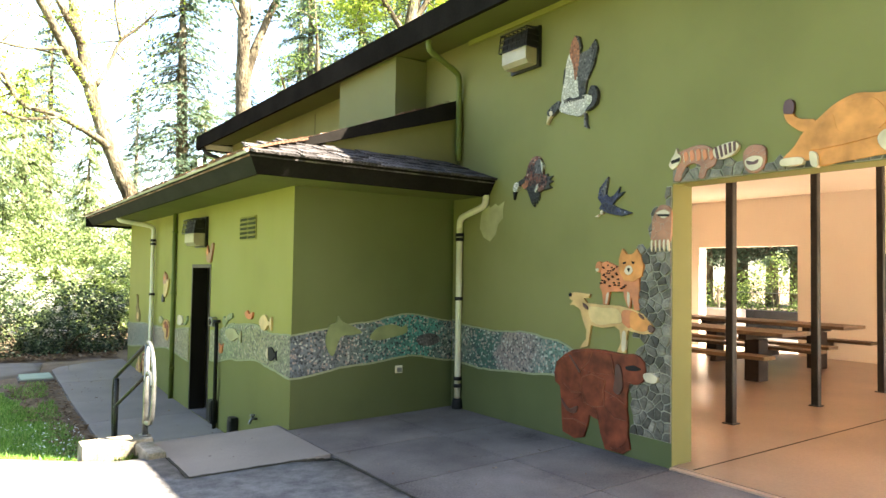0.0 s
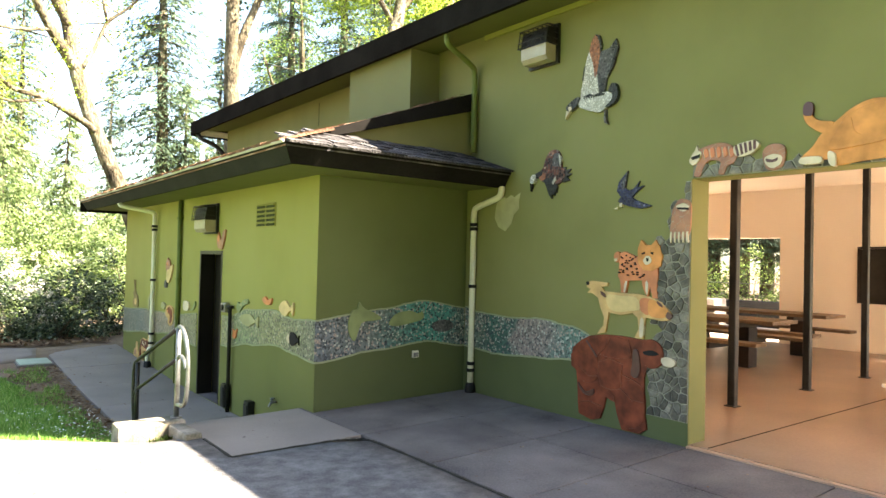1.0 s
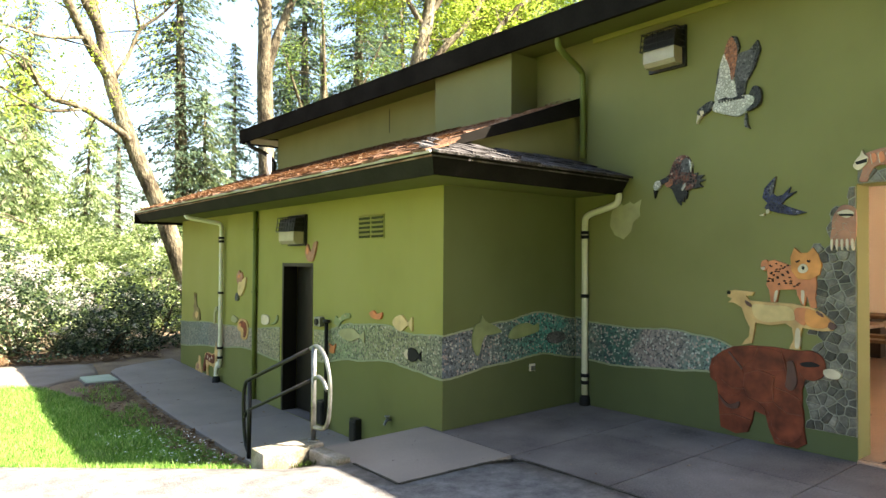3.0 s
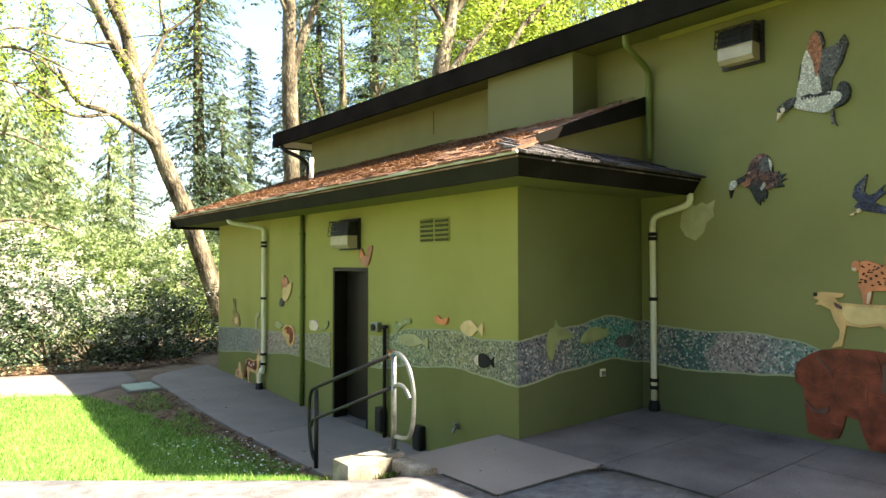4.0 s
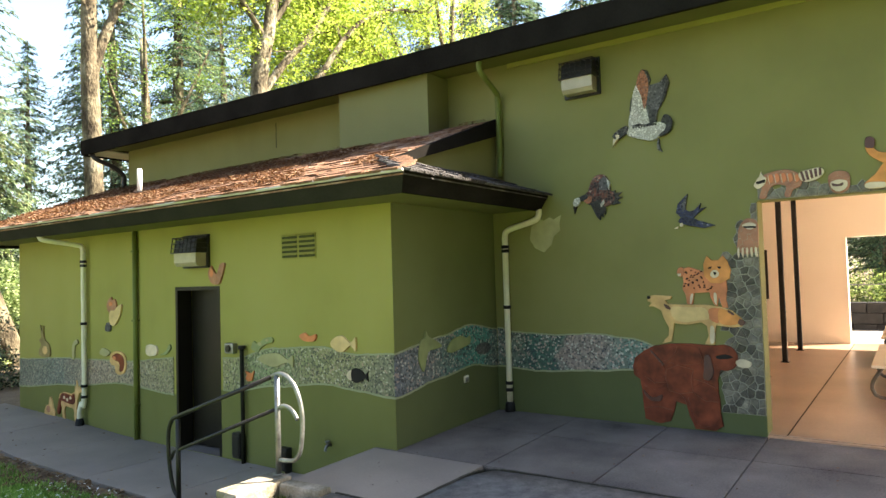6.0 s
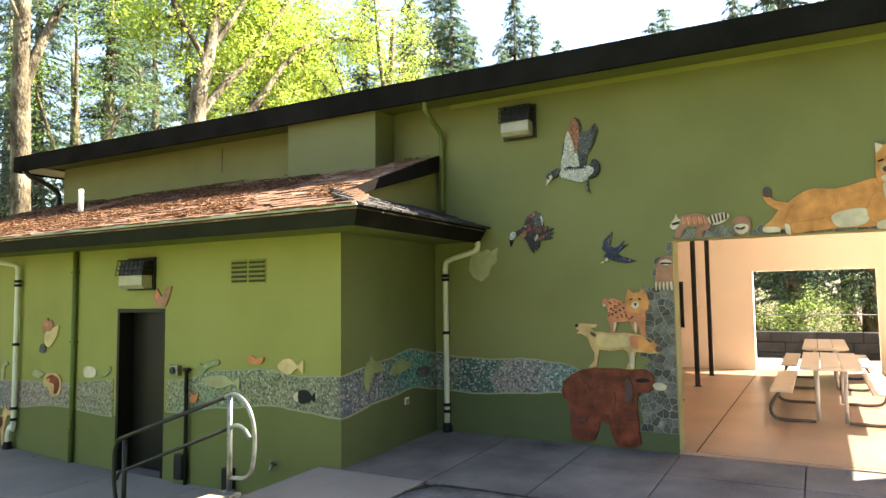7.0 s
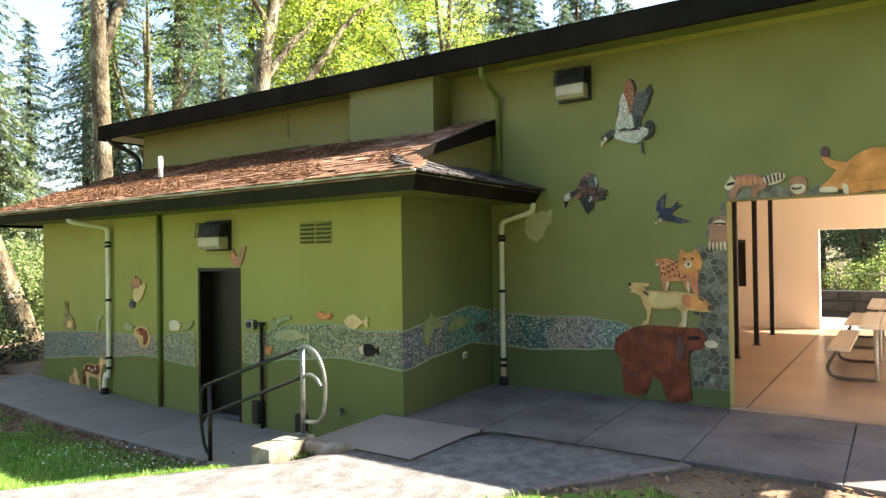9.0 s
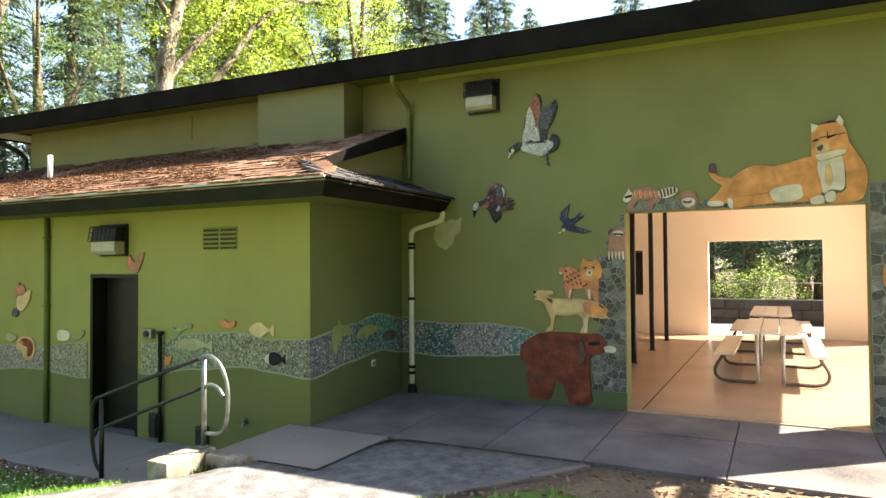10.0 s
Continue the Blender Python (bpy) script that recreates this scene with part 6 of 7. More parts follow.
def conifer(label, height, width, mat, bare=0.12, droop=0.35, sprays=34, category="tree"):
    """A straight trunk with whorls of drooping boughs, each a spray of needle cards."""
    t = thing("conifer", label, category, "conifers")
    part("trunk", tube([(0, 0, -0.3), (0.05, 0, height * 0.5), (0, 0, height)], [height * 0.016 + 0.06, height * 0.010 + 0.03, 0.02], 8), BARK, t)
    wood = bmesh.new()
    C, A, S = [], [], []
    z = height * bare
    while z < height * 0.985:
        k = (z / height - bare) / (1 - bare)
        reach = width * (1 - k) ** 0.8 * (0.55 + 0.45 * min(1, k * 5)) + 0.25
        for _ in range(int(rng.integers(4, 7))):
            a, r = rng.uniform(0, 2 * math.pi), reach * rng.uniform(0.6, 1.15)
            d = np.array([math.cos(a), math.sin(a), 0])
            tip = np.array([0, 0, z]) + d * r + np.array([0, 0, -droop * r * rng.uniform(0.5, 1.2)])
            if reach > 0.9:
                tube([(0, 0, z), tuple((np.array([0, 0, z]) + tip) / 2 + np.array([0, 0, 0.06 * r])), tuple(tip)], [0.035, 0.02, 0.008], 4, wood)
            m = max(16, int(4.0 * sprays * r / width) + 10)
            u = rng.uniform(0.18, 1.05, m)
            p = np.array([0, 0, z]) * (1 - u[:, None]) + tip * u[:, None] + np.array([0, 0, 1]) * (0.25 * r * u * (1 - u))[:, None]
            sd = np.array([-d[1], d[0], 0])
            w = rng.normal(size=m) * 0.16 * r
            p = p + sd * w[:, None] + rng.normal(size=(m, 3)) * 0.05
            al = d * 0.7 + sd * (np.sign(w) * 0.6)[:, None] + np.array([0, 0, -0.45 - droop]) * rng.uniform(0.3, 1.2, m)[:, None]
            al /= np.linalg.norm(al, axis=1, keepdims=True)
            ac = np.cross(al, unit(m) * 0.6 + np.array([0, 0, 1.0]))
            ac /= np.linalg.norm(ac, axis=1, keepdims=True) + 1e-6
            L = rng.uniform(0.07, 0.16, m)[:, None]
            C.append(p), A.append(al * L), S.append(ac * L * 0.3)
        z += rng.uniform(0.26, 0.42)
    part("branchwork", wood, BARK, t)["kind"] = "stuff"
    joined_mesh("crown", card_mesh("crown", np.concatenate(C), np.concatenate(A), np.concatenate(S)), mat, t)
    return t


CAM0 = (-4.0, 3.0)


def from_view(az, dist):
    return CAM0[0] + dist * math.sin(radians(az)), CAM0[1] + dist * math.cos(radians(az))


firs = [conifer("tall dark green fir of the forest edge and of the unseen sky screen", 22, 3.6, FIR, 0.1, 0.3), conifer("tall blue-green fir with gaps between the boughs, also in the unseen sky screen", 19, 3.2, BLUE_FIR, 0.15, 0.4, 26), conifer("light green cedar with hanging sprays", 13, 3.4, CEDAR, 0.05, 0.75, 44)]
spots = [(0, 23, 36, 0.6), (1, 29, 37, 1.1), (0, 33, 34, 1.0), (1, 37, 40, 1.05), (1, 41, 36, 1.0), (0, 46, 43, 0.95), (1, 51, 40, 0.9), (1, 56, 46, 0.95), (1, 58.5, 42, 1.08), (0, 61, 39, 0.98), (1, 63.2, 43, 1.0), (1, 65.5, 40, 0.9), (0, 66.8, 44, 1.02), (0, 69, 43, 0.93), (1, 71.2, 41, 0.93), (1, 74, 42, 0.84), (0, 60, 47, 1.15), (1, 62, 48, 1.15), (0, 39, 46, 1.15), (0, 48.5, 48, 1.15), (0, 53.5, 47, 1.15), (0, 44.5, 45, 1.1), (0, 57.5, 50, 1.2), (0, 79, 38, 0.82), (1, 27, 44, 1.1), (0, 35, 50, 1.2), (0, 43, 52, 1.1),
         (1, 19.5, 31, 0.98), (1, 14, 48, 0.72), (1, 8, 46, 0.95), (1, 3, 44, 1.0), (1, -6, 40, 1.1),
         (2, 9, 27, 0.72), (2, 5, 25, 0.85), (2, 1, 28, 1.0), (2, -4, 25, 0.9), (2, 12.5, 29, 0.6), (2, 21, 31, 0.72), (2, -10, 27, 1.0),
         (0, 88, 36, 0.6), (1, 98, 34, 0.7), (1, 106, 38, 0.7), (0, 82, 44, 0.6),
         # unseen firs south and west, added to block sky light from the walls
         (0, 128, 34, 0.7), (1, 140, 38, 0.7), (0, 152, 36, 0.75), (0, 160, 17, 1.0), (0, 170, 15, 1.1), (1, 179, 17, 1.2), (0, 187, 14, 1.05), (1, 195, 17, 1.2), (0, 203, 15, 1.1), (0, 213, 17, 1.1), (0, 222, 20, 1.1), (0, 231, 19, 1.1), (1, 240, 21, 1.1), (0, 250, 22, 1.1), (0, 236, 25, 1.2), (0, 246, 27, 1.2), (1, 259, 25, 1.1), (0, 226, 27, 1.2), (0, 175, 21, 1.2), (0, 191, 21, 1.2), (0, 207, 22, 1.2), (1, 226, 34, 1.0), (0, 242, 42, 1.0), (1, 260, 44, 0.9), (0, 278, 45, 0.9), (1, 300, 44, 0.9), (0, 322, 40, 1.0), (1, 340, 38, 1.0)]
used = set()
for kind_, az, dist, size in spots:
    x, y = from_view(az, dist)
    m = pose(x, y, ground_z(x, y), rng.uniform(-1.5, 1.5), rng.uniform(-1.5, 1.5), rng.uniform(0, 360))
    if kind_ in used:
        ob = copy_thing(firs[kind_], m)
    else:
        used.add(kind_)
        ob = firs[kind_]
        ob.matrix_basis = m
    ob.scale = (size, size, size)

# leaning mossy maple north of the annex
leafy_tree("leaning mossy maple with thin yellow-green spring leaves", ([(3.75, 22, -0.5), (3.45, 22, 0.5), (2.6, 22, 2.9), (2.17, 22, 3.84), (1.6, 22, 5.2), (1.2, 22, 6.4), (0.95, 22, 7.6), (0.71, 22.2, 8.8), (0.5, 22.6, 12)], 0.29, 0.11),
           [([(1.75, 22, 4.85), (1.3, 21.6, 5.1), (0.3, 21.0, 5.45), (-0.5, 20.4, 5.5), (-0.95, 20.0, 6.1)], 0.11, 0.035),
            ([(1.2, 22, 6.5), (0.5, 21.6, 7.4), (-0.4, 21.2, 8.8), (-1.6, 20.8, 10.0), (-3.0, 20.4, 10.6)], 0.16, 0.05),
            ([(1.3, 22, 6.6), (1.6, 22, 7.2), (1.9, 22, 8.0), (2.4, 21.8, 8.5), (2.8, 21.5, 9.0)], 0.07, 0.02),
            ([(1.0, 22, 7.6), (0.2, 21.5, 8.8), (-0.6, 21, 10.4), (-1.5, 20.5, 12.0)], 0.12, 0.04),
            ([(-0.4, 21.2, 8.8), (-1.4, 20.4, 8.2), (-2.6, 19.6, 8.0), (-3.6, 19.2, 7.4)], 0.05, 0.015), ([(0.5, 21.6, 7.4), (-0.5, 20.8, 7.0), (-1.7, 20.2, 6.9), (-2.8, 19.9, 6.3)], 0.05, 0.015),
            ([(-0.5, 20.4, 5.5), (-1.3, 20.0, 6.2), (-2.4, 19.8, 6.4)], 0.035, 0.01), ([(1.9, 22, 8.0), (1.7, 21.8, 9.2), (2.2, 21.6, 10.4)], 0.04, 0.012),
            ([(0.3, 21.0, 5.4), (-0.6, 20.6, 5.2), (-1.8, 20.0, 5.6), (-3.2, 19.6, 5.6)], 0.05, 0.015)],
           150, 1.4, 50, 0.6, 0.075, MAPLE, 0.1, behind=0.6)
# straight forked trunk behind the end of the main roof
leafy_tree("tall bare-trunked fir with a forked limb", ([(5.3, 21, -0.5), (5.2, 21, 4.5), (5.1, 21, 8.0), (5.15, 21, 12), (5.2, 21, 18)], 0.28, 0.12),
           [([(5.15, 21, 7.2), (5.45, 20.9, 8.3), (5.8, 20.8, 9.3), (6.4, 20.7, 11), (6.8, 20.6, 14)], 0.15, 0.08),
            ([(5.1, 21, 8.9), (4.6, 20.8, 9.6), (4.1, 20.6, 10.6)], 0.06, 0.02), ([(5.1, 21, 9.5), (4.2, 21.6, 10.2), (3.2, 22, 10.2)], 0.05, 0.015)],
           30, 1.2, 40, 0.5, 0.13, FIR, 0.3)
# broad bright maple behind the building
leafy_tree("broad maple with bright yellow-green spring leaves", ([(9.7, 20, -0.5), (9.8, 20, 4), (9.95, 20, 8.0), (10.4, 20, 9.9), (10.9, 20, 13), (11.2, 20, 17)], 0.36, 0.12),
           [([(9.9, 20, 7.4), (10.8, 19.8, 8.7), (11.9, 19.6, 10.0), (13.2, 19.4, 12.2), (14, 19.2, 14)], 0.15, 0.05),
            ([(10.0, 20, 6.4), (11.5, 19.6, 7.7), (13.4, 19.2, 10.4), (15.2, 19.0, 11.6), (17.5, 18.8, 12.2)], 0.15, 0.04),
            ([(10.3, 20, 9.6), (11.2, 19.5, 11.4), (12.0, 19, 13.5)], 0.12, 0.04), ([(10.2, 20, 9.4), (9.2, 20.3, 11), (8.4, 20.6, 13)], 0.10, 0.03),
            ([(13.4, 19.2, 10.4), (15, 19.8, 10.5), (17.5, 20.4, 10.0), (19.5, 21, 9.6)], 0.06, 0.02), ([(12, 19.6, 10), (13.5, 20.4, 10.8), (15.5, 21.5, 13)], 0.06, 0.02)],
           420, 1.9, 150, 0.8, 0.09, MAPLE, 0.05, behind=0.8)
leafy_tree("maple with fresh green leaves among the firs", ([(10.5, 27, -0.5), (10.4, 27, 6), (10.2, 27, 11)], 0.3, 0.1),
           [([(10.4, 27, 5), (9.2, 26.6, 7.5), (8.2, 26.2, 9.5)], 0.12, 0.03), ([(10.4, 27, 6), (11.6, 26.6, 8.5), (12.6, 26.2, 11)], 0.12, 0.03), ([(10.3, 27, 8), (10, 26.5, 10.5), (9.6, 26, 12.5)], 0.1, 0.03)],
           45, 1.5, 120, 0.75, 0.08, YOUNG_MAPLE, 0.05)
leafy_tree("maple with thin bright leaves east of the roof", ([(18.2, 18.4, -0.5), (18.1, 18.4, 5), (18.3, 18.4, 9), (18.6, 18.3, 13.5)], 0.26, 0.08),
           [([(18.1, 18.4, 6), (16.8, 18.8, 8.4), (15.6, 19.2, 11)], 0.12, 0.03), ([(18.2, 18.4, 7), (19.6, 17.8, 9), (21, 17.2, 11)], 0.12, 0.03), ([(18.3, 18.4, 9), (17.4, 18.2, 11.5), (16.8, 18, 13.5)], 0.1, 0.03), ([(18.3, 18.4, 8), (19.4, 18.6, 10.5), (20, 18.8, 13)], 0.1, 0.03)],
           110, 1.7, 110, 0.8, 0.08, MAPLE, 0.05)
leafy_tree("bare lichen-covered dark trunk with drooping twigs", ([(-2.6, 19.5, -0.5), (-2.7, 19.5, 3), (-2.6, 19.5, 7), (-2.8, 19.5, 12)], 0.13, 0.07),
           [([(-2.7, 19.5, 4.0), (-2.0, 19.4, 4.4), (-1.2, 19.3, 4.1)], 0.05, 0.015), ([(-2.65, 19.5, 6), (-1.8, 19.3, 6.2), (-0.8, 19, 5.8)], 0.05, 0.015), ([(-2.6, 19.5, 2.2), (-1.9, 19.2, 2.6), (-1.0, 19, 2.4)], 0.04, 0.012)],
           22, 0.9, 30, 0.5, 0.1, CEDAR, 0.5)


def shrub(label, lobes, per, size, mat, flowers=0, flower_mat=None, name="shrub"):
    """Leaf clusters over the outer half of rounded lobes (x, y, z, radius, height)."""
    t = thing(name, label, "shrub")
    wood = bmesh.new()
    centres, tips = [], []
    for x, y, z, r, h in lobes:
        n = int(26 * r * r) + 12
        v = unit(n)
        v[:, 2] = np.abs(v[:, 2]) * 1.1 - 0.25
        k = rng.uniform(0.5, 1.0, n)[:, None] ** 0.6
        p = np.array([x, y, z]) + v * k * np.array([r, r, h])
        p[:, 2] = np.maximum(p[:, 2], z + 0.12)
        centres += list(p)
        tips += list(np.array([x, y, z]) + v * np.array([r, r, h]) * 1.02)
        for q in p[:10]:
            tube([(x + rng.uniform(-0.2, 0.2), y, z - 0.1), tuple((np.array([x, y, z]) + q) / 2 + np.array([0, 0, 0.2])), tuple(q)], [0.03, 0.02, 0.006], 4, wood)
    part("branchwork", wood, BARK, t)["kind"] = "stuff"
    joined_mesh("foliage", leaves(centres, per, 0.34, size, "foliage"), mat, t)
    if flowers:
        tips = np.array([p for p in tips if p[2] > lobes[0][2] + 0.5])
        pick = tips[rng.integers(len(tips), size=flowers)] + rng.normal(size=(flowers, 3)) * 0.12
        joined_mesh("blossom", leaves(pick, 22, 0.10, 0.038, "blossom"), flower_mat, t)
    return t


BLOSSOM = leafy("white_blossom", [(0, (0.55, 0.50, 0.46)), (1, (0.74, 0.69, 0.64))], 0.6, 0.4)
RED_BLOSSOM = leafy("red_blossom", [(0, (0.5, 0.05, 0.05)), (1, (0.6, 0.12, 0.1))], 0.6, 0.3)
YOUNG = leafy("young_leaves", [(0, (0.10, 0.16, 0.05)), (0.5, (0.26, 0.34, 0.12)), (1, (0.50, 0.56, 0.30))], 0.5, 0.5)
gz = ground_z(-2, 18)
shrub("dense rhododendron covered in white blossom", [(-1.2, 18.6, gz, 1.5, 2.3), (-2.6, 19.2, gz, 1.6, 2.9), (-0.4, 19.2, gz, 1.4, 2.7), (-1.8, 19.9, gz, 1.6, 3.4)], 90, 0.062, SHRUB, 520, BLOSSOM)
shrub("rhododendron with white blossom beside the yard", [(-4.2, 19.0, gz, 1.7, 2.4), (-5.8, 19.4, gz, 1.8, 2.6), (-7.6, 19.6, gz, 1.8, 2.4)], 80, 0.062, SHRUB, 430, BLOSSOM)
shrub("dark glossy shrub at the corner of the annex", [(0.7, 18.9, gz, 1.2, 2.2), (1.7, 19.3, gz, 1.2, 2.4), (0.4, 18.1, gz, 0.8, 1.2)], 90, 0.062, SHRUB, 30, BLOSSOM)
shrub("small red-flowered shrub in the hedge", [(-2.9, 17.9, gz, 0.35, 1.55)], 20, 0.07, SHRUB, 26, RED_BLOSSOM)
under = shrub("tangle of light green saplings behind the hedge", [(0, 0, -0.3, 1.8, 4.2), (1.8, 0.5, -0.3, 1.6, 3.6), (-1.8, 0.3, -0.3, 1.7, 3.8)], 120, 0.075, YOUNG, name="thicket")
spots2 = [(-1.5, 23), (3.0, 23.6), (-6, 22.6), (-11, 23), (7, 24.5), (-4, 25.5), (0.6, 25.8), (-8.5, 25.5), (4.2, 27)]
under.matrix_basis = pose(*spots2[0], 0)
for k, (x, y) in enumerate(spots2[1:]):
    copy_thing(under, pose(x, y, 0, 0, 0, 73 * k)).scale = (1, 1, 1 + 0.15 * (k % 3))
WOODS = leafy("shaded_woodland_leaves", [(0, (0.04, 0.07, 0.02)), (0.5, (0.13, 0.19, 0.05)), (0.8, (0.32, 0.42, 0.10)), (1, (0.52, 0.6, 0.22))], 0.5, 0.45)
east = shrub("loose woodland undergrowth beyond the terrace wall", [(0, 0, -0.3, 1.5, 2.6), (1.6, 0.6, -0.3, 1.4, 2.0), (-1.5, 0.4, -0.3, 1.3, 2.3)], 60, 0.06, WOODS, name="thicket")
east_spots = [(19.0, 3.4), (19.4, 8.6), (19.2, -1.4), (20.5, 13.0), (23, 1), (23.5, 6), (24, 10.5), (27, 3.5), (27, 8.5), (28, 13)]
east.matrix_basis = pose(*east_spots[0], 0)
for k, (x, y) in enumerate(east_spots[1:]):
    ob = copy_thing(east, pose(x, y, 0, 0, 0, 73 * k))
    ob.scale = (1.1, 1.1, 0.7 + 0.25 * (k % 4))
for k, (x, y) in enumerate(((22.0, 3.9), (24.5, 5.6), (23.0, 1.6), (26, 9.2), (30, 4.5), (30, 8), (32, 2))):
    ob = copy_thing(firs[k % 2], pose(x, y, -0.1, 0, 0, 50 * k))
    ob.scale = (0.8, 0.8, 0.75)
cable = thing("cable_fence", "thin pale cable strung beyond the terrace wall", "fence")
part("cable", tube([(17.2, -3, 1.12), (17.2, 4, 1.08), (17.2, 13, 1.12)], 0.012, 5), METAL, cable)
for y in (-3.0, 5.2, 13.0):
    part("post", tube([(17.2, y, -0.3), (17.2, y, 1.2)], 0.04, 8), BARK, cable)
# stand-in blocks for a whitish shape of unknown kind
planter = thing("planter_box", "pale blocks standing in for an unclear whitish shape outside the far doorway", "planter")
part("block", box(14.0, 10.6, 0.001, 14.6, 12.4, 0.75, 0.03), CONCRETE, planter)
part("cap", box(14.1, 12.45, 0.001, 14.6, 13.3, 0.9, 0.03), CONCRETE, planter)

# ---- grass, litter ----
def tris_mesh(name, base, tip, side, mat, label, category):
    n = len(base)
    co = np.stack([base - side, base + side, tip], 1).reshape(-1, 3)
    me = bpy.data.meshes.new(name)
    me.vertices.add(3 * n)
    me.vertices.foreach_set("co", co.astype(np.float32).ravel())
    me.loops.add(3 * n)
    me.loops.foreach_set("vertex_index", np.arange(3 * n, dtype=np.int32))
    me.polygons.add(n)
    me.polygons.foreach_set("loop_start", np.arange(0, 3 * n, 3, dtype=np.int32))
    me.update(calc_edges=True)
    me.materials.append(mat)
    return tagged(new(name, me), label, category, kind="stuff")


WEEDS = leafy("weed_leaves", [(0, (0.03, 0.06, 0.01)), (1, (0.09, 0.13, 0.03))], 0.6, 0.3)
GRASS = leafy("grass_blades", [(0, (0.085, 0.18, 0.028)), (0.6, (0.18, 0.34, 0.06)), (1, (0.42, 0.54, 0.18))], 0.5, 0.45)


def blades(n, xr, yr, keep, height):
    pts = []
    while len(pts) < n:
        x, y = rng.uniform(*xr), rng.uniform(*yr)
        if keep(x, y):
            pts.append((x, y, ground_z(x, y) + 0.028))
    b = np.array(pts)
    h = height * rng.uniform(0.4, 1.3, n)[:, None]
    lean = rng.normal(size=(n, 3)) * 0.4
    lean[:, 2] = 1
    a = rng.uniform(0, math.pi, n)
    return b, b + lean * h, np.stack([np.cos(a), np.sin(a), 0 * a], 1) * 0.005


def lawn_keep(x, y):
    return inside(LAWN_EDGE, x + 0.15 * noise.noise(Vector((x * 3, y * 3, 0))), y)


tris_mesh("grass", *blades(46000, (-5.5, -0.2), (8.0, 15.6), lawn_keep, 0.05), GRASS, "short green grass blades of the lawn", "grass")
tris_mesh("grass", *blades(5200, (-1.5, -0.3), (8.4, 14.2), lambda x, y: noise.noise(Vector((x * 2.5, y * 2.5, 4))) > -0.05 and x < -0.35, 0.07), GRASS, "sparse grass tufts on bare soil", "grass")
tris_mesh("grass", *blades(9000, (-3.5, 0.4), (2.5, 7.5), lambda x, y: y < 5.25 - 0.72 * x - 0.05 and (x < -0.3 or noise.noise(Vector((x * 3, y * 3, 9))) > 0.15), 0.06), GRASS, "thin grass beside the kerb", "grass")
tris_mesh("grass", *blades(110, (-0.4, -0.2), (7.3, 7.7), lambda x, y: x + 0.4 > 1.2 * (7.7 - y), 0.05), WEEDS, "weeds in the angle of the concrete blocks", "weeds")


def flecks(n, xr, yr, keep, zf, size, mat, label, category, name="litter"):
    pts = []
    while len(pts) < n:
        x, y = rng.uniform(*xr), rng.uniform(*yr)
        if keep(x, y):
            pts.append((x, y, zf(x, y)))
    c = np.array(pts)
    a = rng.uniform(0, 2 * math.pi, n)
    s = size * rng.uniform(0.5, 1.4, n)[:, None]
    al = np.stack([np.cos(a), np.sin(a), rng.normal(size=n) * 0.2], 1) * s
    ac = np.stack([-np.sin(a), np.cos(a), rng.normal(size=n) * 0.2], 1) * s * 0.5
    me = card_mesh(name, c, al, ac)
    me.materials.append(mat)
    return tagged(new(name, me), label, category, kind="stuff")


LITTER = leafy("dead_leaves", [(0, (0.07, 0.04, 0.02)), (0.6, (0.17, 0.10, 0.05)), (1, (0.32, 0.23, 0.14))], 0.8, 0.15)
NEEDLES = leafy("fallen_needles", [(0, (0.06, 0.028, 0.012)), (0.5, (0.17, 0.075, 0.03)), (0.85, (0.26, 0.14, 0.065)), (1, (0.45, 0.36, 0.25))], 0.9, 0.1)
DAISY = leafy("daisy_heads", [(0, (0.75, 0.75, 0.72)), (1, (0.8, 0.8, 0.76))], 0.7, 0.3)
flecks(1500, (-1.2, -0.16), (8.6, 14.3), lambda x, y: x > -0.55 - 0.07 * (y - 9) + 0.25 * noise.noise(Vector((x * 2, y * 2, 1))), lambda x, y: ground_z(x, y) + 0.035 + 0.02 * rng.random(), 0.035, LITTER, "scattered brown leaves on the soil", "leaf litter")
flecks(4200, (-8, 1.2), (16.4, 18.6), lambda x, y: y > 16.85 - 0.22 * min(x, 0) + 0.3 * noise.noise(Vector((x * 2, y, 0))), lambda x, y: ground_z(x, y) + 0.035 + 0.03 * rng.random(), 0.05, LITTER, "brown leaf litter under the shrubs", "leaf litter")
flecks(1500, (-1.5, 1.1), (2.0, 5.4), lambda x, y: y < 5.2 - 0.72 * x, lambda x, y: ground_z(x, y) + 0.03 + 0.02 * rng.random(), 0.03, LITTER, "brown twigs and leaves on bare soil", "leaf litter")
flecks(230, (-1.2, -0.3), (9.2, 11.2), lambda x, y: x > -0.3 - (y - 9.0) * 0.55 - 0.25, lambda x, y: ground_z(x, y) + 0.06 + 0.05 * rng.random(), 0.016, DAISY, "small white daisies at the edge of the lawn", "flowers")
flecks(110, (-0.1, 1.1), (8.5, 15.8), lambda x, y: True, lambda x, y: low_z(x, y) + 0.006, 0.02, LITTER, "few brown leaves on the concrete", "leaf litter")
flecks(150, (0.0, 3.1), (2.2, 7.5), lambda x, y: x > 1.2 or y > 6.6, lambda x, y: slab_z(x) + 0.006, 0.012, LITTER, "small brown debris on the slabs", "leaf litter")
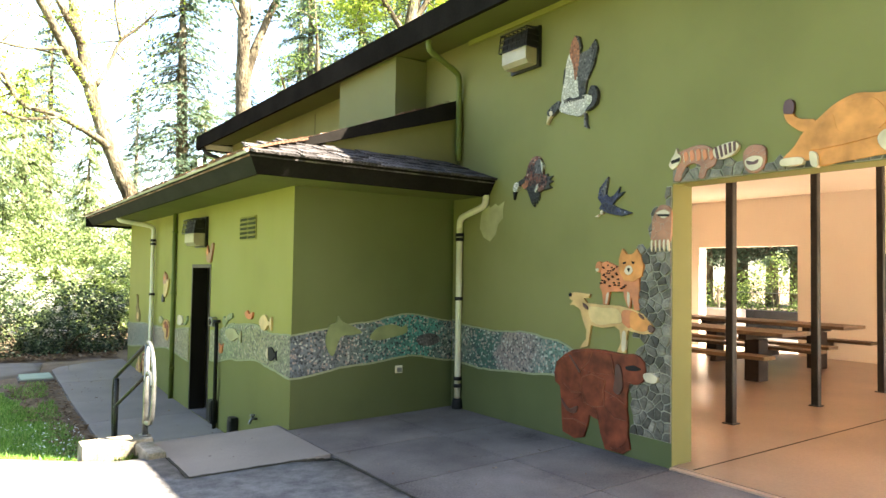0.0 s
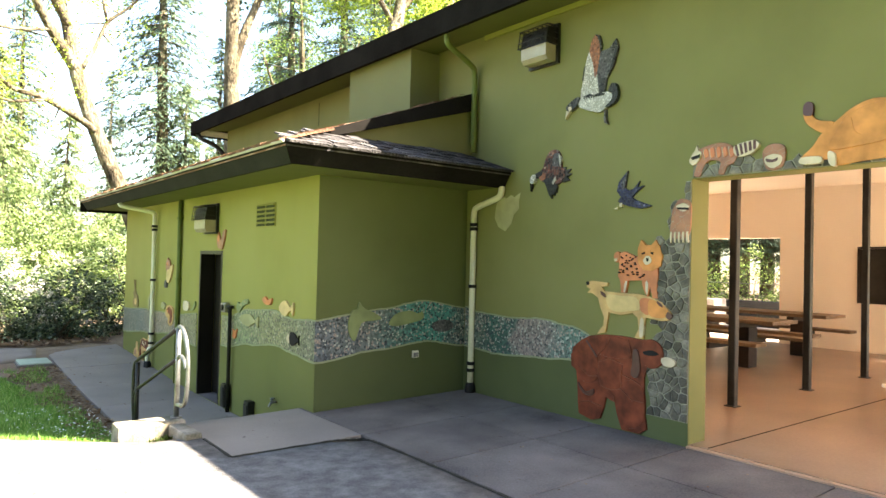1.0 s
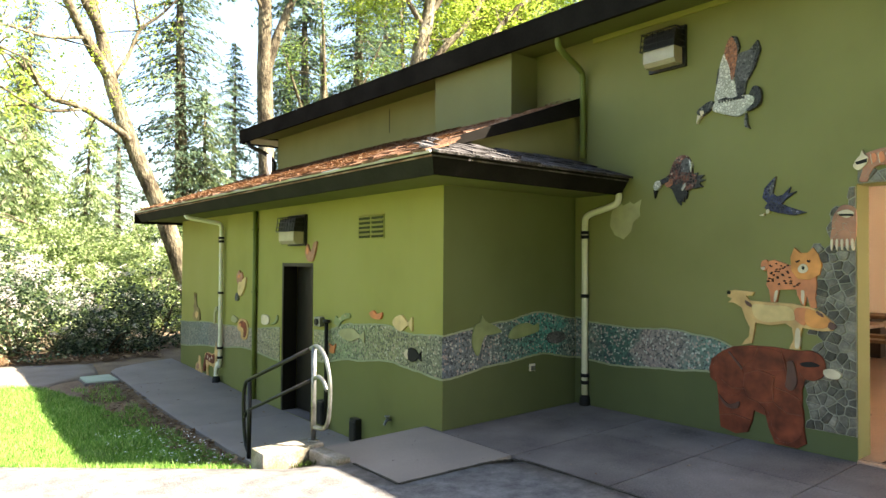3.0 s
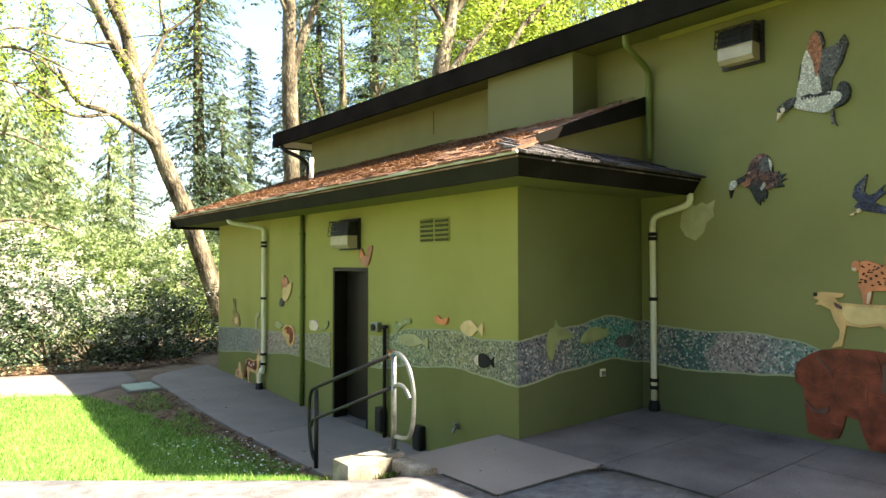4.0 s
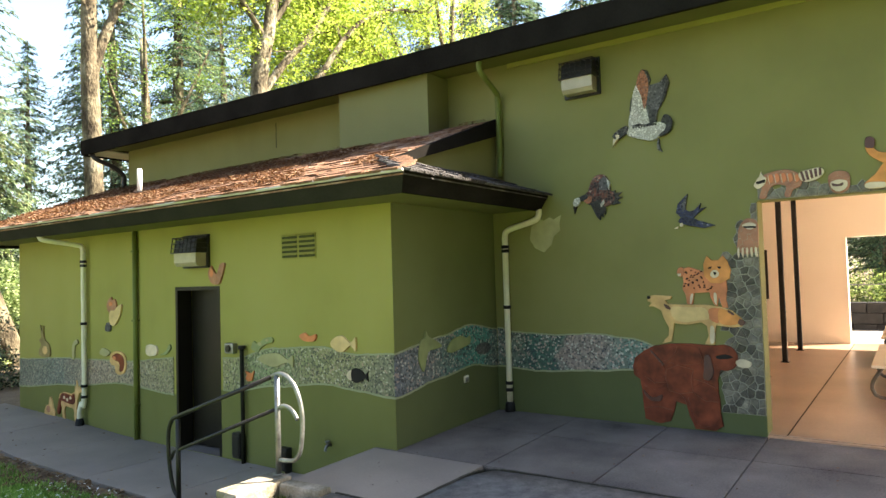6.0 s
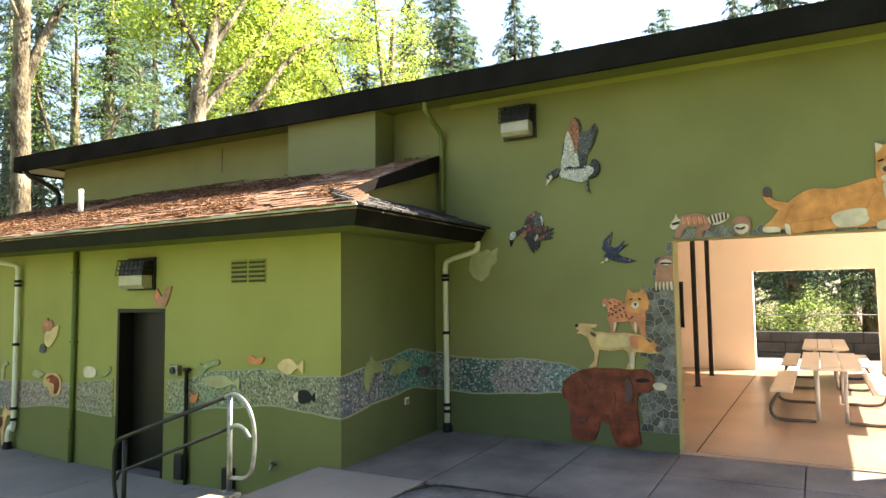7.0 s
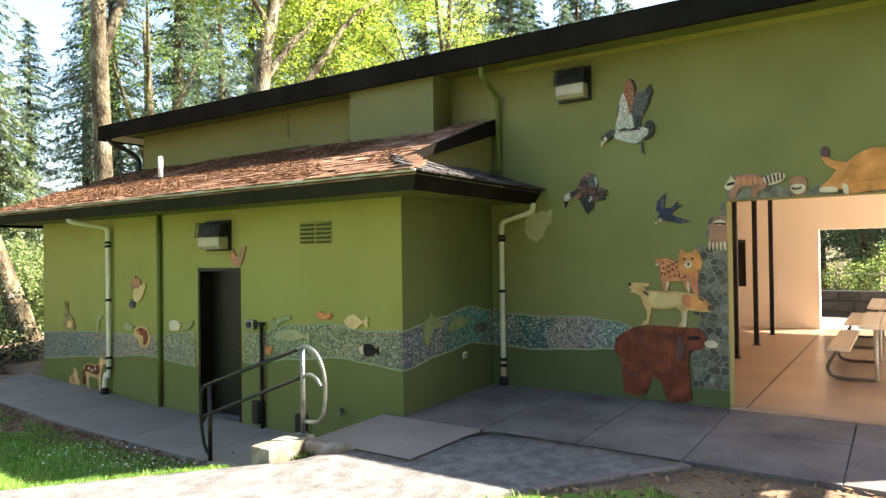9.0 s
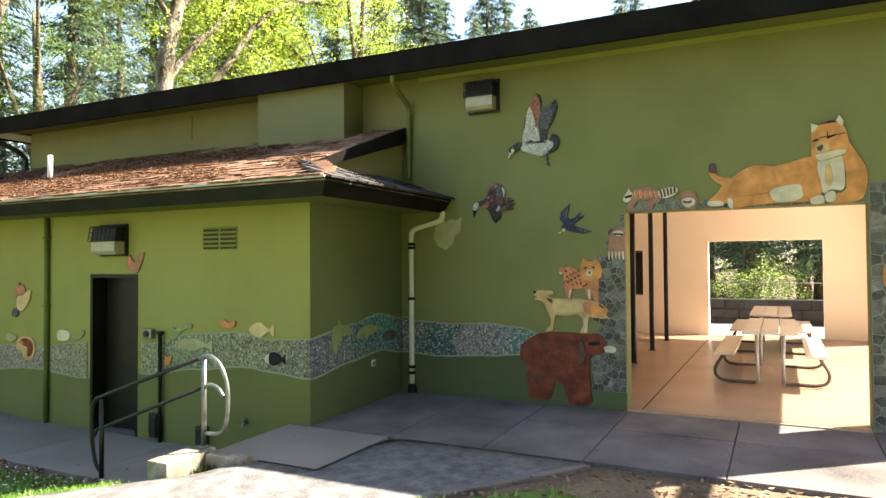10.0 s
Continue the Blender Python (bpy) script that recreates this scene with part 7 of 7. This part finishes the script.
flecks(24000, (EX + 0.02, MX - 0.05), (EY0 + 0.1, EY1 - 0.05), lambda x, y: (y > GY or x - EX < y - EY0) and noise.noise(Vector((x * 1.6, y * 1.1, 2))) > -0.25 + 0.6 * step_between(9.2, 7.6, y), lambda x, y: annex_z(x) + 0.03 + 0.016 * rng.random(), 0.018, NEEDLES, "thick rusty fir needles on the low roof", "needle litter")
flecks(2600, (RX, RX + 1.0), (RY0 + 0.1, RY1), lambda x, y: True, lambda x, y: eave_z(y) + 0.265 + PITCH * (x - RX) + 0.012 + 0.02 * rng.random(), 0.035, leafy("moss_tufts", [(0, (0.1, 0.1, 0.02)), (1, (0.22, 0.2, 0.05))], 0.9, 0.1), "moss along the main roof edge", "moss")

# ---- stone facing round the doorway ----
def cell(seed, others, rect):
    x0, y0, x1, y1 = rect
    poly = [Vector((x0, y0)), Vector((x1, y0)), Vector((x1, y1)), Vector((x0, y1))]
    for o in others:
        mid, way = (seed + o) / 2, o - seed
        out = []
        for a, b in zip(poly, poly[1:] + poly[:1]):
            da, db = (a - mid).dot(way), (b - mid).dot(way)
            if da <= 0:
                out.append(a)
            if (da < 0) != (db < 0) and da != db:
                out.append(a + (b - a) * (da / (da - db)))
        poly = out
        if len(poly) < 3:
            return []
    return poly


facing = thing("stone_facing", "irregular grey flagstones with pale mortar round the doorway", "stonework")
mortar = bmesh.new()
sr = random.Random(3)


def stones(rect, step, keep):
    x0, y0, x1, y1 = rect
    seeds = []
    nx, ny = max(1, round((x1 - x0) / step)), max(1, round((y1 - y0) / step))
    for i in range(nx):
        for j in range(ny):
            seeds.append(Vector((x0 + (i + 0.5 + sr.uniform(-0.46, 0.46) + 0.25 * (j % 2)) * (x1 - x0) / nx, y0 + (j + 0.5 + sr.uniform(-0.46, 0.46)) * (y1 - y0) / ny)))
    for s in seeds:
        if not keep(s.x, s.y):
            continue
        poly = cell(s, sorted([o for o in seeds if o is not s], key=lambda o: (o - s).length)[:14], rect)
        if len(poly) < 3:
            continue
        mid = sum(poly, Vector((0, 0))) / len(poly)
        low = [mortar.verts.new((MX - 0.0006, -p.x, p.y)) for p in poly]
        hi = [mortar.verts.new((MX - 0.006, -p.x, p.y)) for p in poly]
        mortar.faces.new(hi)
        for k in range(len(poly)):
            mortar.faces.new((low[k], low[(k + 1) % len(poly)], hi[(k + 1) % len(poly)], hi[k]))
        bm = bmesh.new()
        h = 0.011 + 0.006 * sr.random()
        rings = []
        for d, cut in ((0.006, 0.007), (h, 0.009), (h + 0.003, 0.016)):
            rings.append([bm.verts.new((MX - d, -(p.x + (mid.x - p.x) * min(0.6, cut / max(0.02, (mid - p).length))), p.y + (mid.y - p.y) * min(0.6, cut / max(0.02, (mid - p).length)))) for p in poly])
        for a, b in zip(rings, rings[1:]):
            for k in range(len(poly)):
                bm.faces.new((a[k], a[(k + 1) % len(poly)], b[(k + 1) % len(poly)], b[k]))
        bm.faces.new(rings[-1])
        bmesh.ops.recalc_face_normals(bm, faces=bm.faces)
        part("stone", bm, STONE, facing)


stones((-5.06, 0.2, -4.575, 2.28), 0.076, lambda u, z: u > -4.93 - 0.09 * max(0, 1.0 - z) + 0.04 * math.sin(9 * z) + (0.16 if z > 1.78 else 0) + max(0, z - 2.0) * 0.4)
stones((-4.56, 2.30, -2.17, 2.47), 0.085, lambda u, z: z < 2.41 + 0.05 * math.sin(7 * u))
stones((-2.155, 0.0, -1.3, 2.5), 0.1, lambda u, z: u < -1.5 + 0.06 * math.sin(8 * z))
bmesh.ops.recalc_face_normals(mortar, faces=mortar.faces)
part("mortar", mortar, MORTAR, facing, "pale mortar bed")

# ---- shingles of the low roof ----
def shingle_mesh(w, d, t):
    bm = box(0, 0, 0, d, w, t, 0)
    for v in bm.verts:
        if v.co.x > d / 2:
            v.co.z -= t * 0.7
    me = bpy.data.meshes.new("shingle")
    bm.to_mesh(me)
    bm.free()
    me.materials.append(SHINGLE)
    return me


shaded_kinds = []
kinds = [shingle_mesh(w, 0.26, t) for w, t in ((0.17, 0.018), (0.22, 0.022), (0.27, 0.016), (0.2, 0.028))]
for me in kinds:
    shaded_kinds.append(me.copy())
    shaded_kinds[-1].materials[0] = SHADED_SHINGLE
tilt = math.atan(SL)
pr = random.Random(8)
count, rest = 0, bmesh.new()
course = 0
x = EX - 0.045
while x < MX - 0.2:
    y = EY0 + max(0.0, (x - EX)) + 0.02
    if x > HX - 0.05:
        y = GY + 0.02
    while y < EY1 - 0.1:
        # upper south corner takes the dark shingles, which paint the eave's shade there
        me = pr.choice(shaded_kinds if y < 8.25 and x > 1.5 else kinds)
        w = me.vertices[2].co.y if me.vertices[2].co.y > 0 else 0.2
        m = Matrix.Translation((x + pr.uniform(-0.012, 0.012), y, annex_z(x) + 0.004 + pr.uniform(0, 0.004))) @ Matrix.Rotation(-tilt + pr.uniform(-0.015, 0.03), 4, "Y") @ Matrix.Rotation(pr.uniform(-0.04, 0.04), 4, "Z")
        if count < 230 and y < 16 and course < 5:
            ob = new("shingle", me)
            ob.parent, ob.matrix_basis = annex_roof, m
            count += 1
        else:
            k = len(rest.verts)
            rest.from_mesh(me)
            rest.verts.ensure_lookup_table()
            for v in rest.verts[k:]:
                v.co = m @ v.co
        y += 0.205 + pr.uniform(-0.02, 0.02)
    x += 0.145
    course += 1
joined = part("shingles", rest, SHINGLE, annex_roof)
joined["kind"] = "stuff"
y = EY0 - 0.07
while y < GY - 0.12:
    x = EX + max(0.0, y - EY0) + 0.03
    while x < MX - 0.2:
        ob = new("shingle", pr.choice(shaded_kinds))
        ob.parent = skirt_roof
        ob.matrix_basis = Matrix.Translation((x + 0.2, y + pr.uniform(-0.012, 0.012), EZ + SL * (y - EY0) + 0.004)) @ Matrix.Rotation(tilt + pr.uniform(-0.02, 0.03), 4, "X") @ Matrix.Rotation(radians(90) + pr.uniform(-0.05, 0.05), 4, "Z")
        x += 0.205
    y += 0.14
